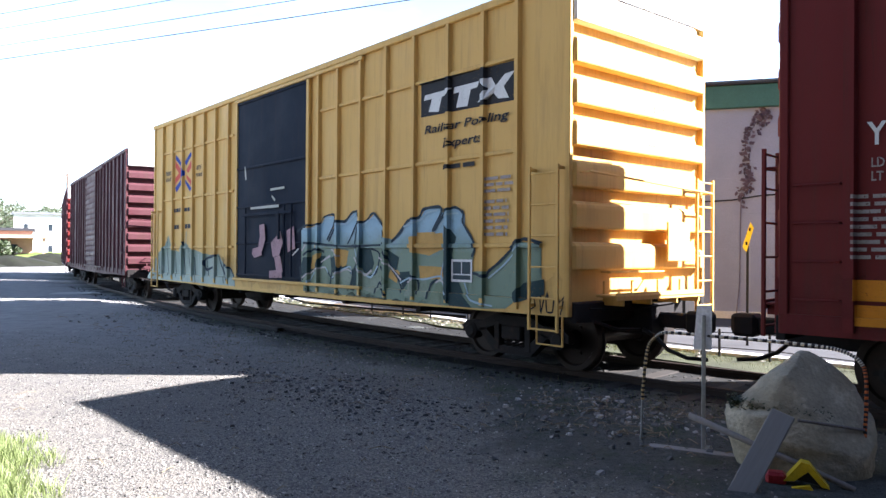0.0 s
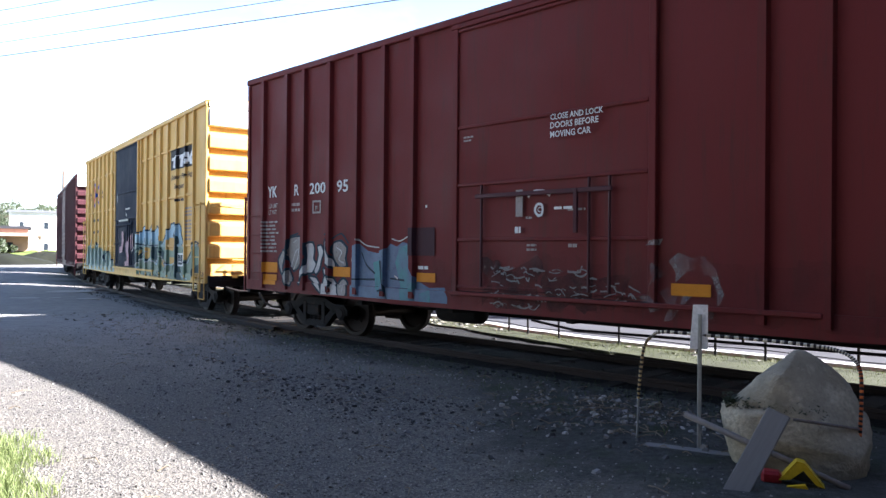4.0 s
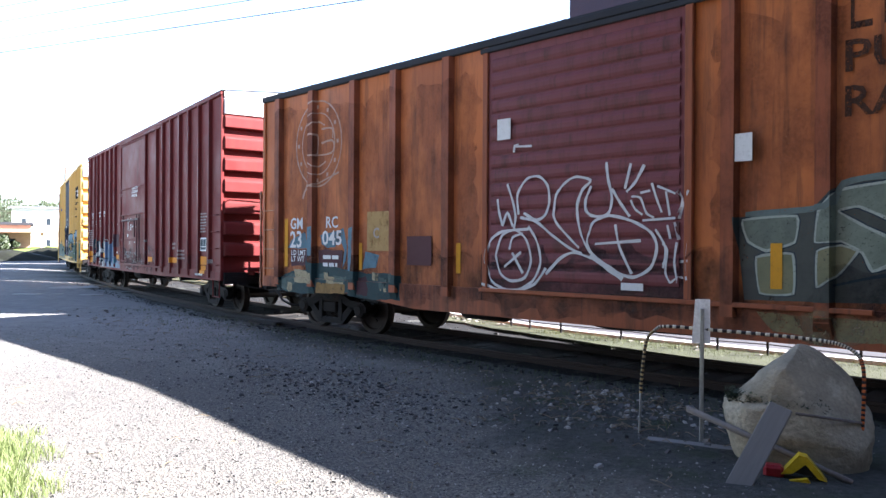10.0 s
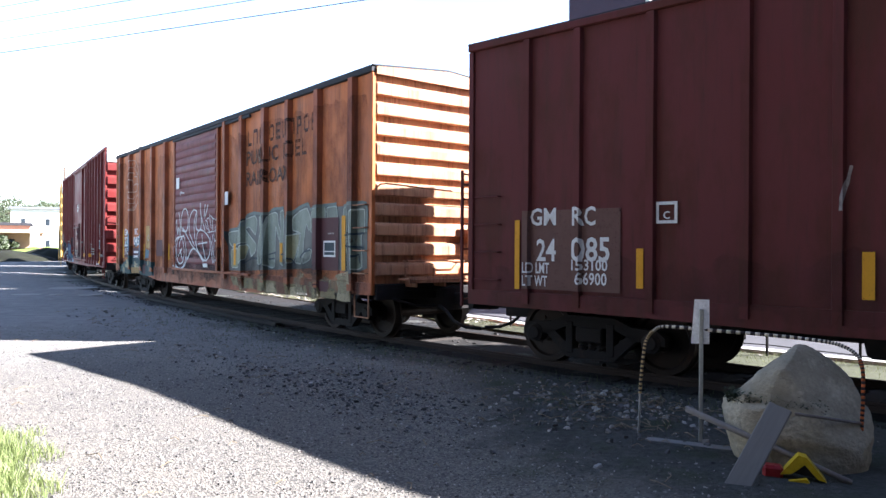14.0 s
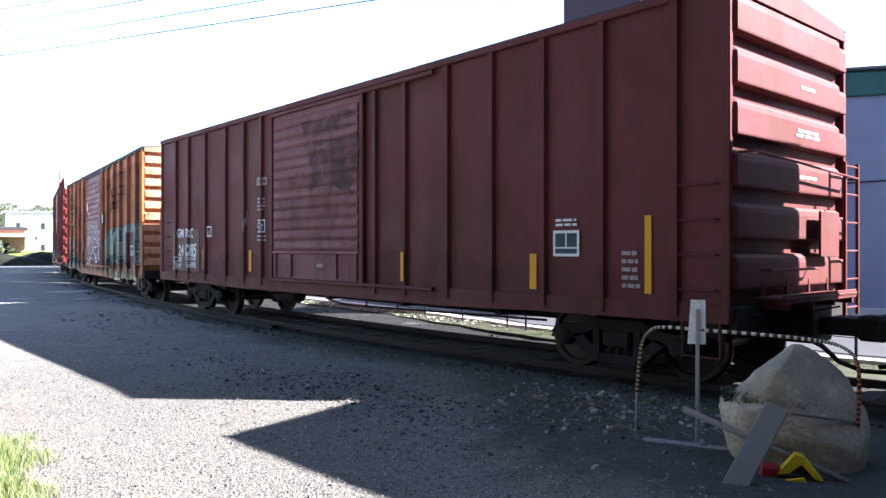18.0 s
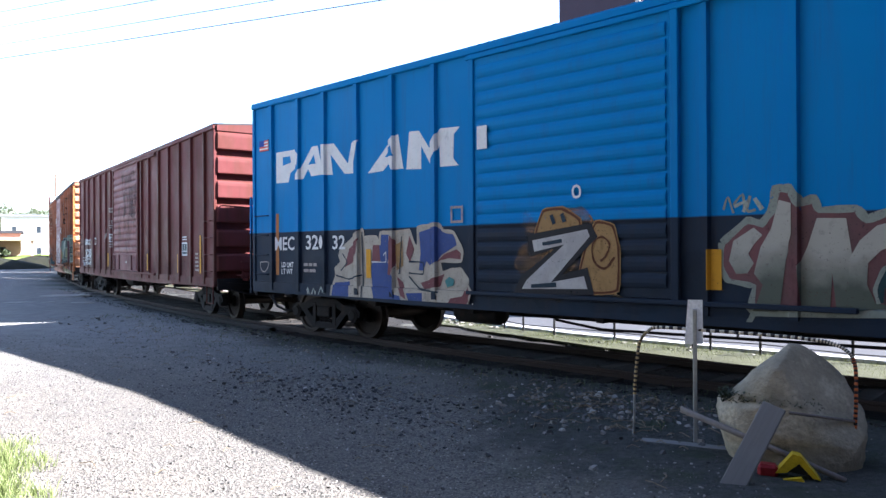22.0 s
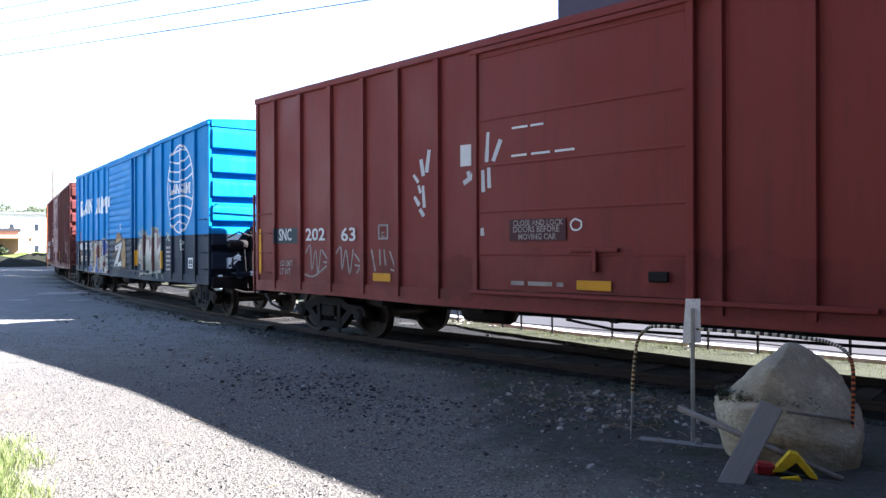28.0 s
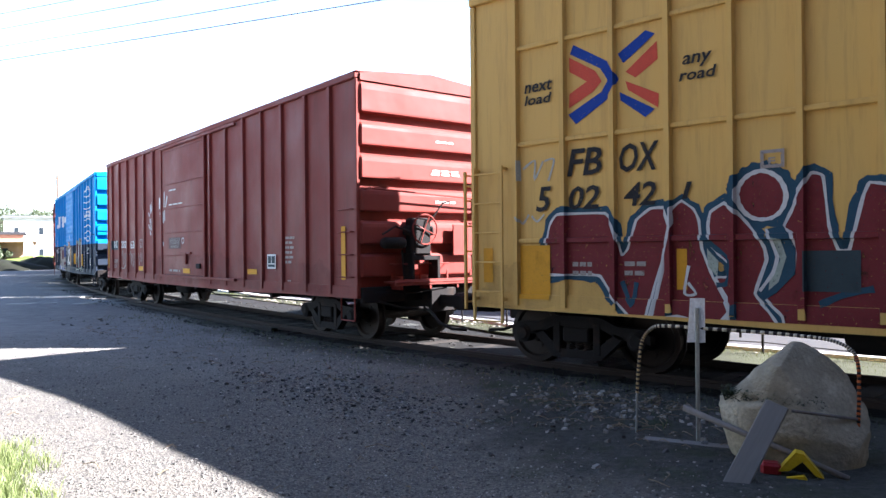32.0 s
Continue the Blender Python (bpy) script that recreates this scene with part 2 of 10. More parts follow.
# ---- mesh helpers ----
class Geo:
    """Collects vertices and faces of one mesh."""

    def __init__(self):
        self.v, self.f = [], []

    def add(self, verts, faces):
        n = len(self.v)
        self.v += [tuple(q) for q in verts]
        self.f += [tuple(n + i for i in face) for face in faces]
        return self

    def box(self, x0, x1, y0, y1, z0, z1, c=0.0):
        if c <= 0:
            vs = [(x, y, z) for x in (x0, x1) for y in (y0, y1) for z in (z0, z1)]
            return self.add(vs, [(0, 1, 3, 2), (4, 6, 7, 5), (0, 4, 5, 1), (2, 3, 7, 6), (0, 2, 6, 4), (1, 5, 7, 3)])
        c = min(c, abs(x1 - x0) * 0.45, abs(y1 - y0) * 0.45, abs(z1 - z0) * 0.45)
        bm = bmesh.new()
        for sx in (x0, x1):
            for sy in (y0, y1):
                for sz in (z0, z1):
                    ix, iy, iz = (c if sx == x0 else -c), (c if sy == y0 else -c), (c if sz == z0 else -c)
                    bm.verts.new((sx, sy + iy, sz + iz)), bm.verts.new((sx + ix, sy, sz + iz)), bm.verts.new((sx + ix, sy + iy, sz))
        bmesh.ops.convex_hull(bm, input=bm.verts)
        bm.verts.index_update()
        self.add([v.co[:] for v in bm.verts], [[v.index for v in f.verts] for f in bm.faces])
        bm.free()
        return self

    def prism(self, outline, axis, a, b):
        """outline: 2D loop; extruded along axis ('x', 'y' or 'z') from a to b."""
        n = len(outline)
        place = {"x": lambda q, k: (k, q[0], q[1]), "y": lambda q, k: (q[0], k, q[1]), "z": lambda q, k: (q[0], q[1], k)}[axis]
        vs = [place(q, a) for q in outline] + [place(q, b) for q in outline]
        fs = [(i, (i + 1) % n, n + (i + 1) % n, n + i) for i in range(n)] + [tuple(range(n))[::-1], tuple(range(n, 2 * n))]
        return self.add(vs, fs)

    def tube(self, pts, r, n=8, caps=True, r2=None):
        pts = [Vector(q) for q in pts]
        rings = []
        up = None
        for i, q in enumerate(pts):
            d = (pts[min(i + 1, len(pts) - 1)] - pts[max(i - 1, 0)]).normalized()
            if up is None:
                up = d.orthogonal().normalized()
            up = (up - d * up.dot(d)).normalized()
            side = d.cross(up)
            rr = r if r2 is None else r + (r2 - r) * i / (len(pts) - 1)
            rings.append([q + (up * math.cos(k * math.tau / n) + side * math.sin(k * math.tau / n)) * rr for k in range(n)])
        vs = [v for ring in rings for v in ring]
        fs = [(i * n + k, i * n + (k + 1) % n, (i + 1) * n + (k + 1) % n, (i + 1) * n + k) for i in range(len(pts) - 1) for k in range(n)]
        if caps:
            fs += [tuple(range(n))[::-1], tuple(range(len(vs) - n, len(vs)))]
        return self.add(vs, fs)

    def lathe(self, profile, axis="y", n=24, centre=(0, 0, 0)):
        """profile: (radius, along) pairs, turned round the axis."""
        vs = []
        for r, h in profile:
            for k in range(n):
                c, s = r * math.cos(k * math.tau / n), r * math.sin(k * math.tau / n)
                q = {"y": (c, h, s), "z": (c, s, h), "x": (h, c, s)}[axis]
                vs.append((q[0] + centre[0], q[1] + centre[1], q[2] + centre[2]))
        m = len(profile)
        fs = [(i * n + k, i * n + (k + 1) % n, (i + 1) * n + (k + 1) % n, (i + 1) * n + k) for i in range(m - 1) for k in range(n)]
        fs += [tuple(range(n)), tuple(range((m - 1) * n, m * n))]
        return self.add(vs, fs)

    def mesh(self, name, mat=None, smooth=False):
        me = bpy.data.meshes.new(name)
        me.from_pydata(self.v, [], self.f)
        bm = bmesh.new()
        bm.from_mesh(me)
        bmesh.ops.recalc_face_normals(bm, faces=bm.faces)
        bm.to_mesh(me)
        bm.free()
        if mat:
            me.materials.append(mat)
        if smooth:
            me.shade_smooth()
        return me


def part(name, geo, mat, parent, label="", smooth=False, at=None):
    """One mesh object under a thing or a part. geo: a Geo, or a mesh to share."""
    me = geo.mesh(name, mat, smooth) if isinstance(geo, Geo) else geo
    ob = new(name, me)
    ob.parent = parent
    if at is not None:
        ob.matrix_local = at
    if label:
        ob["label"] = label
    return ob


def thing(name, label, category, at=None, group="", kind=""):
    ob = new(name)
    ob.empty_display_size = 0.2
    if at is not None:
        ob.matrix_world = at
    return tagged(ob, label, category, group, kind)


def thing_mesh(name, geo, mat, label, category, at=None, group="", kind="", smooth=False):
    ob = new(name, geo.mesh(name, mat, smooth) if isinstance(geo, Geo) else geo)
    if at is not None:
        ob.matrix_world = at
    return tagged(ob, label, category, group, kind)


# ---- the line of the track ----
RAIL_TOP = 0.06
BEND_AT, BEND = (-40, -25, -12, -5, 0, 8, 20, 40, 70, 110), (0.0, -0.0006, 0.0001, 0.00985, 0.01509, 0.00657, 0.00467, 0.00425, 0.00449, 0.00464)
LINE_U = np.arange(-60.0, 220.0, 0.5)
_k = np.interp(LINE_U, BEND_AT, BEND)
_h = np.concatenate([[0], np.cumsum((_k[1:] + _k[:-1]) * 0.25)])
_h = _h - np.interp(0, LINE_U, _h) + 0.83472
_dx, _dy = -np.cos(_h), np.sin(_h)
LINE_X = np.concatenate([[0], np.cumsum((_dx[1:] + _dx[:-1]) * 0.25)])
LINE_Y = np.concatenate([[0], np.cumsum((_dy[1:] + _dy[:-1]) * 0.25)])
LINE_X, LINE_Y = LINE_X - np.interp(0, LINE_U, LINE_X), LINE_Y - np.interp(0, LINE_U, LINE_Y) + 13.269


def on_line(u, side=0.0):
    """The point at arc length u, side metres towards the lot."""
    h = np.interp(u, LINE_U, _h)
    return float(np.interp(u, LINE_U, LINE_X) - math.sin(h) * side), float(np.interp(u, LINE_U, LINE_Y) - math.cos(h) * side)


PACE_T = np.linspace(0, 32, 641)
_v = np.interp(PACE_T, (0, 2, 4, 6, 8, 10, 12, 14, 17, 20, 23, 26, 29, 32), (2.479, 2.673, 2.849, 2.900, 2.902, 2.966, 2.962, 2.970, 2.954, 2.934, 3.010, 2.994, 3.072, 3.188))
PACE_S = np.concatenate([[0], np.cumsum((_v[1:] + _v[:-1]) * 0.025)])


def run(t):
    return float(np.interp(t, PACE_T, PACE_S))


def car_pose(s):
    """Pose of a car whose middle is at arc length s: its two bogies sit on the line."""
    fx, fy = on_line(s + 6.2)
    bx, by = on_line(s - 6.2)
    return pose((fx + bx) / 2, (fy + by) / 2, RAIL_TOP, 0, 0, math.degrees(math.atan2(fy - by, fx - bx)))


# ---- the ground: one sheet out to the horizon ----
def lateral(x, y):
    """Signed distance of a place from the track's centre line, positive towards the lot."""
    i = int(np.argmin((LINE_X - x) ** 2 + (LINE_Y - y) ** 2))
    h = _h[i]
    return -(x - LINE_X[i]) * math.sin(h) - (y - LINE_Y[i]) * math.cos(h)


def ground_z(x, y):
    if math.hypot(x, y) > 60:
        return 0.02
    z = 0.018 * noise.noise((x * 0.45, y * 0.45, 0)) + 0.008 * noise.noise((x * 1.7, y * 1.7, 3))
    d = lateral(x, y)
    lot = 0.10 * min(1.0, max(0.0, (d - 1.1) / 1.6))
    trough = -0.045 * max(0.0, 1 - max(0.0, abs(d) - 1.2) / 1.4)
    # the lot falls gently towards its open side
    w = min(1.0, max(0.0, (1.7 - x) / 2.2))
    fall = 0.037 * min(9.0, max(0.0, 9.0 - math.hypot(x, y))) * w * w * (3 - 2 * w)
    return z * min(1.0, 0.4 + abs(d) * 0.2) + lot + trough - fall


def steps(*runs):
    out = []
    for a, b, d in runs:
        out += list(np.arange(a, b, d))
    return out


GX = steps((-900, -200, 140), (-200, -60, 20), (-60, -16, 3), (-16, 12, 0.3), (12, 40, 3), (40, 200, 20), (200, 1000, 140))
GY = steps((-300, -60, 60), (-60, -4, 8), (-4, 24, 0.3), (24, 60, 2), (60, 200, 20), (200, 2000, 200))
ground = Geo()
ground.v = [(x, y, ground_z(x, y)) for y in GY for x in GX]
n = len(GX)
ground.f = [(j * n + i, j * n + i + 1, (j + 1) * n + i + 1, (j + 1) * n + i) for j in range(len(GY) - 1) for i in range(n - 1)]


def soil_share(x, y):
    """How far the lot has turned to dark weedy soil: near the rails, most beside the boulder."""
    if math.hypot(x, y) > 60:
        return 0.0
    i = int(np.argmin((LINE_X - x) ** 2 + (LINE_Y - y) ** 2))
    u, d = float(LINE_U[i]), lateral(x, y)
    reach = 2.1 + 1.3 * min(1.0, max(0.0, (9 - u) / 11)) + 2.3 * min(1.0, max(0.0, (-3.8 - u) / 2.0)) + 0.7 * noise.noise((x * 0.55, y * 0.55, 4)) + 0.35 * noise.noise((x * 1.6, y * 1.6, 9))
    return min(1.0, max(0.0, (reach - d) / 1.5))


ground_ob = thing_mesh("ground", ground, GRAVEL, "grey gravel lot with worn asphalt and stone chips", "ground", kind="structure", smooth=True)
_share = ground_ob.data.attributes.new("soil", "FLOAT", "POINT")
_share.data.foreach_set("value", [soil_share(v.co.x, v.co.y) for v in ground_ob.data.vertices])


def scatter_stones(name, count, place, lo, hi, mat, label, seed):
    """Many small uneven stones, as one sheet of loose stuff."""
    rng = random.Random(seed)
    g = Geo()
    base = [(sx, sy, sz) for sz in (-1, 1) for sx, sy in ((-1, -1), (1, -1), (1, 1), (-1, 1))]
    faces = [(0, 1, 5, 4), (1, 2, 6, 5), (2, 3, 7, 6), (3, 0, 4, 7), (4, 5, 6, 7)]
    for _ in range(count):
        x, y = place(rng)
        s = lo + (hi - lo) * rng.random() ** 3
        a = rng.random() * math.tau
        z = ground_z(x, y)
        tx, ty, flat = rng.uniform(-0.4, 0.4), rng.uniform(-0.4, 0.4), rng.uniform(0.35, 0.75)
        vs = []
        for q in base:
            r = s * rng.uniform(0.5, 1.0) * (0.75 if q[2] > 0 else 1.0)
            dx, dy = r * (q[0] * math.cos(a) - q[1] * math.sin(a) * 0.7), r * (q[0] * math.sin(a) + q[1] * math.cos(a) * 0.7)
            vs.append((x + dx, y + dy, z + (s * flat * rng.uniform(0.7, 1.0) + tx * dx + ty * dy if q[2] > 0 else -0.3 * s)))
        g.add(vs, faces)
    return thing_mesh(name, g, mat, label, "gravel", kind="stuff")


def near_lot(rng):
    while True:
        d = 3.2 + 13 * rng.random() ** 1.6
        a = radians(-40 + 78 * rng.random())
        x, y = d * math.sin(a), d * math.cos(a)
        if rng.random() > 0.93 * soil_share(x, y) and lateral(x, y) > 1.5:
            return x, y


def by_track(rng):
    u, side = -14 + 40 * rng.random() ** 1.3, rng.choice((-1, 1)) * (0.1 + 1.9 * rng.random())
    return on_line(u, side)


scatter_stones("loose_gravel", 27000, near_lot, 0.006, 0.019, BITS, "loose pale and dark stone chips on the lot", 3)
scatter_stones("track_ballast", 7000, by_track, 0.015, 0.05, BALLAST, "ballast stones round the rails, darkened for the shade under the train", 4)


# ---- broken concrete patches, scraps ----
PATCH_MAT = surface("old_concrete_patch", (0.30, 0.29, 0.27), 0.95, coarse=2.0)
for px, py, w, d, turn in ((-13.6, 27.3, 1.7, 1.6, 8), (-13.0, 23.2, 0.9, 0.5, 0), (-10.9, 23.0, 0.7, 0.5, 10), (-12.0, 23.1, 0.35, 0.4, 0)):
    g = Geo()
    ring = [(w * (0.5 + 0.1 * noise.noise((k * 1.7, px, py))) * math.cos(k * math.tau / 18), d * (0.5 + 0.12 * noise.noise((k * 1.3, py, px))) * math.sin(k * math.tau / 18)) for k in range(18)]
    g.prism(ring, "z", -0.03, 0.012)
    thing_mesh("concrete_patch", g, PATCH_MAT, "pale worn concrete patch in the lot", "patch", pose(px, py, ground_z(px, py) + 0.004, 0, 0, turn), kind="structure")


def scraps(rng):
    """Pale broken stone: a heap by the hoop, a thin scatter along the rails."""
    if rng.random() < 0.55:
        return on_line(-5.4 + rng.gauss(0, 0.7), min(5.5, max(1.9, 3.0 + rng.gauss(0, 0.55))))
    return on_line(rng.uniform(-5.5, 9), 1.7 + 2.8 * rng.random())


def heap(rng):
    """Dark broken stone strewn over the middle of the lot."""
    return on_line(-3.0 + rng.gauss(0, 1.3), max(2.2, 4.3 + rng.gauss(0, 0.45)))


scatter_stones("broken_rubble", 800, scraps, 0.012, 0.05, BITS, "broken pale and dark rubble beside the track", 21)
scatter_stones("dark_rubble", 1500, heap, 0.008, 0.036, stone_bits_material("dark_broken_stone", (0.03, 0.03, 0.031), (0.2, 0.195, 0.185)), "dark broken stone strewn over the lot", 22)
litter = Geo()
_rng = random.Random(31)
for _ in range(420):
    x, y = scraps(_rng) if _rng.random() < 0.7 else near_lot(_rng)
    a, n_ = _rng.random() * math.tau, _rng.uniform(0.04, 0.22)
    z = ground_z(x, y) + 0.012
    litter.tube([(x, y, z), (x + math.cos(a) * n_ * 0.5, y + math.sin(a) * n_ * 0.5, z + 0.02), (x + math.cos(a + 0.3) * n_, y + math.sin(a + 0.3) * n_, z)], 0.004, 4)
thing_mesh("twig_litter", litter, surface("dry_twigs", (0.2, 0.16, 0.11), 0.9), "dry twigs and straw scattered by the track", "twigs", kind="stuff")


def bed_edge(u):
    """Where the blackened bed ends on the far side, along the edge of the shade."""
    return 1.0 + 0.15 * min(10.0, max(0.0, u + 5)) + 0.12 * noise.noise((u * 0.9, 2, 0)) + 0.06 * noise.noise((u * 3.1, 5, 0))


def kerb_edge(u):
    return max(2.3, bed_edge(u) + 0.75)


# The bed's near-black colour paints in the shade under the train.
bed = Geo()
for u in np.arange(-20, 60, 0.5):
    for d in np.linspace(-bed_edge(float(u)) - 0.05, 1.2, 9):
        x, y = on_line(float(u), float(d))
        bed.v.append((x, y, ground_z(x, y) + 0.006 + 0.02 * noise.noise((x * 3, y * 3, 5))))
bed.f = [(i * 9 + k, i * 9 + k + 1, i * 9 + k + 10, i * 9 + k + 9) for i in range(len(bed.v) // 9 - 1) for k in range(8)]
thing_mesh("track_bed", bed, surface("shade_dark_cinder", (0.012, 0.0115, 0.011), 1.0, coarse=2.0, fine=25, amount=0.4, second=(0.022, 0.02, 0.017), bump=0.8, depth=0.02), "cinder bed under the rails, coloured black for the shade under the train", "track bed", kind="structure", smooth=True)


# ---- the railway track ----
def sweep(profile, side, u0, u1, du):
    g = Geo()
    us = np.arange(u0, u1, du)
    for u in us:
        x0, y0 = on_line(u, side)
        h = float(np.interp(u, LINE_U, _h))
        for a, z in profile:
            g.v.append((x0 - math.sin(h) * a, y0 - math.cos(h) * a, z))
    m = len(profile)
    for i in range(len(us) - 1):
        g.f += [(i * m + k, i * m + (k + 1) % m, (i + 1) * m + (k + 1) % m, (i + 1) * m + k) for k in range(m)]
    return g


RAIL = [(-0.065, -0.10), (0.065, -0.10), (0.065, -0.085), (0.012, -0.07), (0.012, 0.025), (0.036, 0.035), (0.034, 0.066), (0.022, RAIL_TOP), (-0.022, RAIL_TOP), (-0.034, 0.066), (-0.036, 0.035), (-0.012, 0.025), (-0.012, -0.07), (-0.065, -0.085)]
track = thing("railway_track", "worn railway track sunk in dirty gravel", "railway track", kind="structure")
for side in (-0.7525, 0.7525):
    part("rail", sweep(RAIL, side, -50, 190, 1.5), RUSTY_RAIL, track, "rusty steel rail with a worn top")
tie = Geo().box(-0.11, 0.11, -1.3, 1.3, -0.16, 0.0, 0.012).mesh("sleeper", TIMBER_TIE)
for i in range(110):
    u = -24 + i * 0.55
    x, y = on_line(u)
    h = float(np.interp(u, LINE_U, _h))
    part("sleeper", tie, None, track, at=pose(x, y, -0.035 + 0.01 * math.sin(i * 2.3), 0, 0, 180 - math.degrees(h) + 2 * math.sin(i * 5.1)))
timber_edge = sweep([(0.0, -0.05), (0.16, -0.05), (0.16, 0.035), (0.15, 0.045), (0.01, 0.045), (0.0, 0.035)], 0.98, 4, 16, 0.5)
part("edge_timber", timber_edge, TIMBER_TIE, track, "weathered crossing timber beside the rail")


# ---- buildings behind the train ----
WHITE_WALL = surface("whitewashed_block", (0.27, 0.29, 0.37), 0.9, second=(0.22, 0.22, 0.28), second_amount=0.35, coarse=0.5)
GREEN_TRIM = surface("green_fascia_paint", (0.05, 0.13, 0.11), 0.6)
BRICK_DARK = surface("sooty_brick", (0.06, 0.046, 0.06), 0.9, coarse=0.6, second=(0.09, 0.05, 0.05))
CONCRETE = surface("pale_concrete", (0.5, 0.48, 0.44), 0.9)
GLASS_DARK = surface("dark_window_glass", (0.03, 0.04, 0.05), 0.12, bump=0.0)

bd = Vector((-0.957, 0.29, 0)).normalized()
WALL_O = Vector((7.65, 18.75, 0))
wall_at = Matrix.Translation(WALL_O) @ Matrix.Rotation(math.atan2(bd.y, bd.x), 4, "Z")
depot = thing("block_building", "low whitewashed block building with a green fascia", "building", wall_at)
part("wall", Geo().box(-21, 3.45, -9, 0.0, -0.1, 5.385), WHITE_WALL, depot)
part("fascia", Geo().box(-21.1, 3.55, -9.1, 0.10, 5.389, 5.97, 0.02), GREEN_TRIM, depot, "dull green painted fascia board")
part("roof_edge", Geo().box(-21.15, 3.6, -9.15, 0.15, 5.974, 6.05, 0.01), ROOF_DARK, depot)
part("roof", Geo().box(-21, 3.45, -9, 0.05, 6.054, 6.10), ROOF_DARK, depot)
for z in (0.9, 1.8, 2.7, 3.6, 4.5):
    part("block_course", Geo().box(-21, 3.45, 0.0, 0.005, z, z + 0.015), WHITE_WALL, depot)
part("footing", Geo().box(-21, 3.45, 0.002, 0.06, -0.1, 0.22, 0.01), CONCRETE, depot)

vine = Geo()
_rng = random.Random(5)
_stem = [(-0.5, 5.25), (-0.3, 5.05), (-0.03, 4.6), (0.0, 4.1), (-0.15, 3.65), (0.05, 3.3), (0.08, 3.1)]
for _ in range(170):
    i = min(int(_rng.random() ** 1.3 * 6), 5)
    f = _rng.random()
    x = _stem[i][0] + (_stem[i + 1][0] - _stem[i][0]) * f + _rng.gauss(0, 0.075)
    z = _stem[i][1] + (_stem[i + 1][1] - _stem[i][1]) * f + _rng.gauss(0, 0.14)
    r, a = _rng.uniform(0.035, 0.085), _rng.random() * math.tau
    y = 0.012 + 0.03 * _rng.random()
    vine.add([(x + r * math.cos(a), y, z + r * math.sin(a)), (x - r * 0.6 * math.sin(a), y + 0.02, z + r * 0.6 * math.cos(a)), (x - r * math.cos(a), y, z - r * math.sin(a)), (x + r * 0.6 * math.sin(a), y + 0.01, z - r * 0.6 * math.cos(a))], [(0, 1, 2, 3)])
for i in range(6):
    vine.tube([(_stem[i][0], 0.012, _stem[i][1]), (_stem[i + 1][0], 0.012, _stem[i + 1][1])], 0.008, 5)
vine.tube([(0.08, 0.012, 3.1), (0.1, 0.012, 1.0), (0.2, 0.07, -0.05)], 0.009, 5)
thing_mesh("creeper", vine, leaf_material("withered_leaves", (0.06, 0.04, 0.055), (0.13, 0.09, 0.12)), "withered reddish creeper on the whitewashed wall", "creeper", wall_at)

thing_mesh("wall_cable", Geo().tube([(-8, 0.02, 3.5), (-3, 0.02, 3.3), (-0.4, 0.02, 3.16), (0.3, 0.02, 3.05), (1.5, 0.02, 3.0), (3.4, 0.02, 3.0)], 0.018, 6), RUBBER, "black cable run along the whitewashed wall", "cable", wall_at)

tower = thing("brick_tower", "tall sooty brick mill tower behind the low building", "tower", pose(8.75, 39.0, 0, 0, 0, -14))
part("wall", Geo().box(-1.92, 1.92, -1.4, 1.4, -0.1, 19.0), BRICK_DARK, tower)
part("corner_pipe", Geo().tube([(2.02, -1.5, 0), (2.02, -1.5, 18.8)], 0.14, 10), CONCRETE, tower, "pale downpipe on the corner")
# The bay's brick is coloured paler and pinker to stand for sunlight on it.
bay = part("side_bay", Geo().prism([(2.2, -1.3), (3.25, 0.5), (3.25, 1.38), (2.2, 1.38)], "z", -0.1, 18.4), surface("sunlit_brick", (0.15, 0.095, 0.09), 0.9, coarse=0.6, second=(0.09, 0.05, 0.05)), tower, "slanting brick bay, coloured pink for the sun on it")
for z in (9.6, 12.4, 15.0):
    part("bay_window", Geo().prism([(0.85, z), (1.3, z), (1.3, z + 0.85), (1.2, z + 1.0), (0.95, z + 1.0), (0.85, z + 0.85)], "y", -0.03, 0.02), GLASS_DARK, bay, at=pose(2.2, -1.3, 0, 0, 0, 59.7))
part("cornice", Geo().box(-2.05, 3.2, -1.55, 1.5, 19.004, 19.5, 0.03), CONCRETE, tower)
for i, z in enumerate((5.0, 8.6, 12.0, 15.4)):
    part("window", Geo().box(-0.5, 0.45, -1.425, -1.39, z, z + 1.5, 0.01), GLASS_DARK, tower)
    part("window_sill", Geo().box(-0.6, 0.55, -1.5, -1.41, z - 0.12, z - 0.004, 0.01), CONCRETE, tower)


# ---- the far side: pavement, grass verge ----
GRASS = leaf_material("grass_blades", (0.12, 0.165, 0.05), (0.22, 0.26, 0.10))
WEED = leaf_material("weed_blades", (0.035, 0.055, 0.02), (0.085, 0.11, 0.04))
DRY_GRASS = leaf_material("dry_grass_blades", (0.05, 0.07, 0.018), (0.12, 0.13, 0.04))
PAVE = surface("bleached_pavement", (0.48, 0.48, 0.48), 0.95)


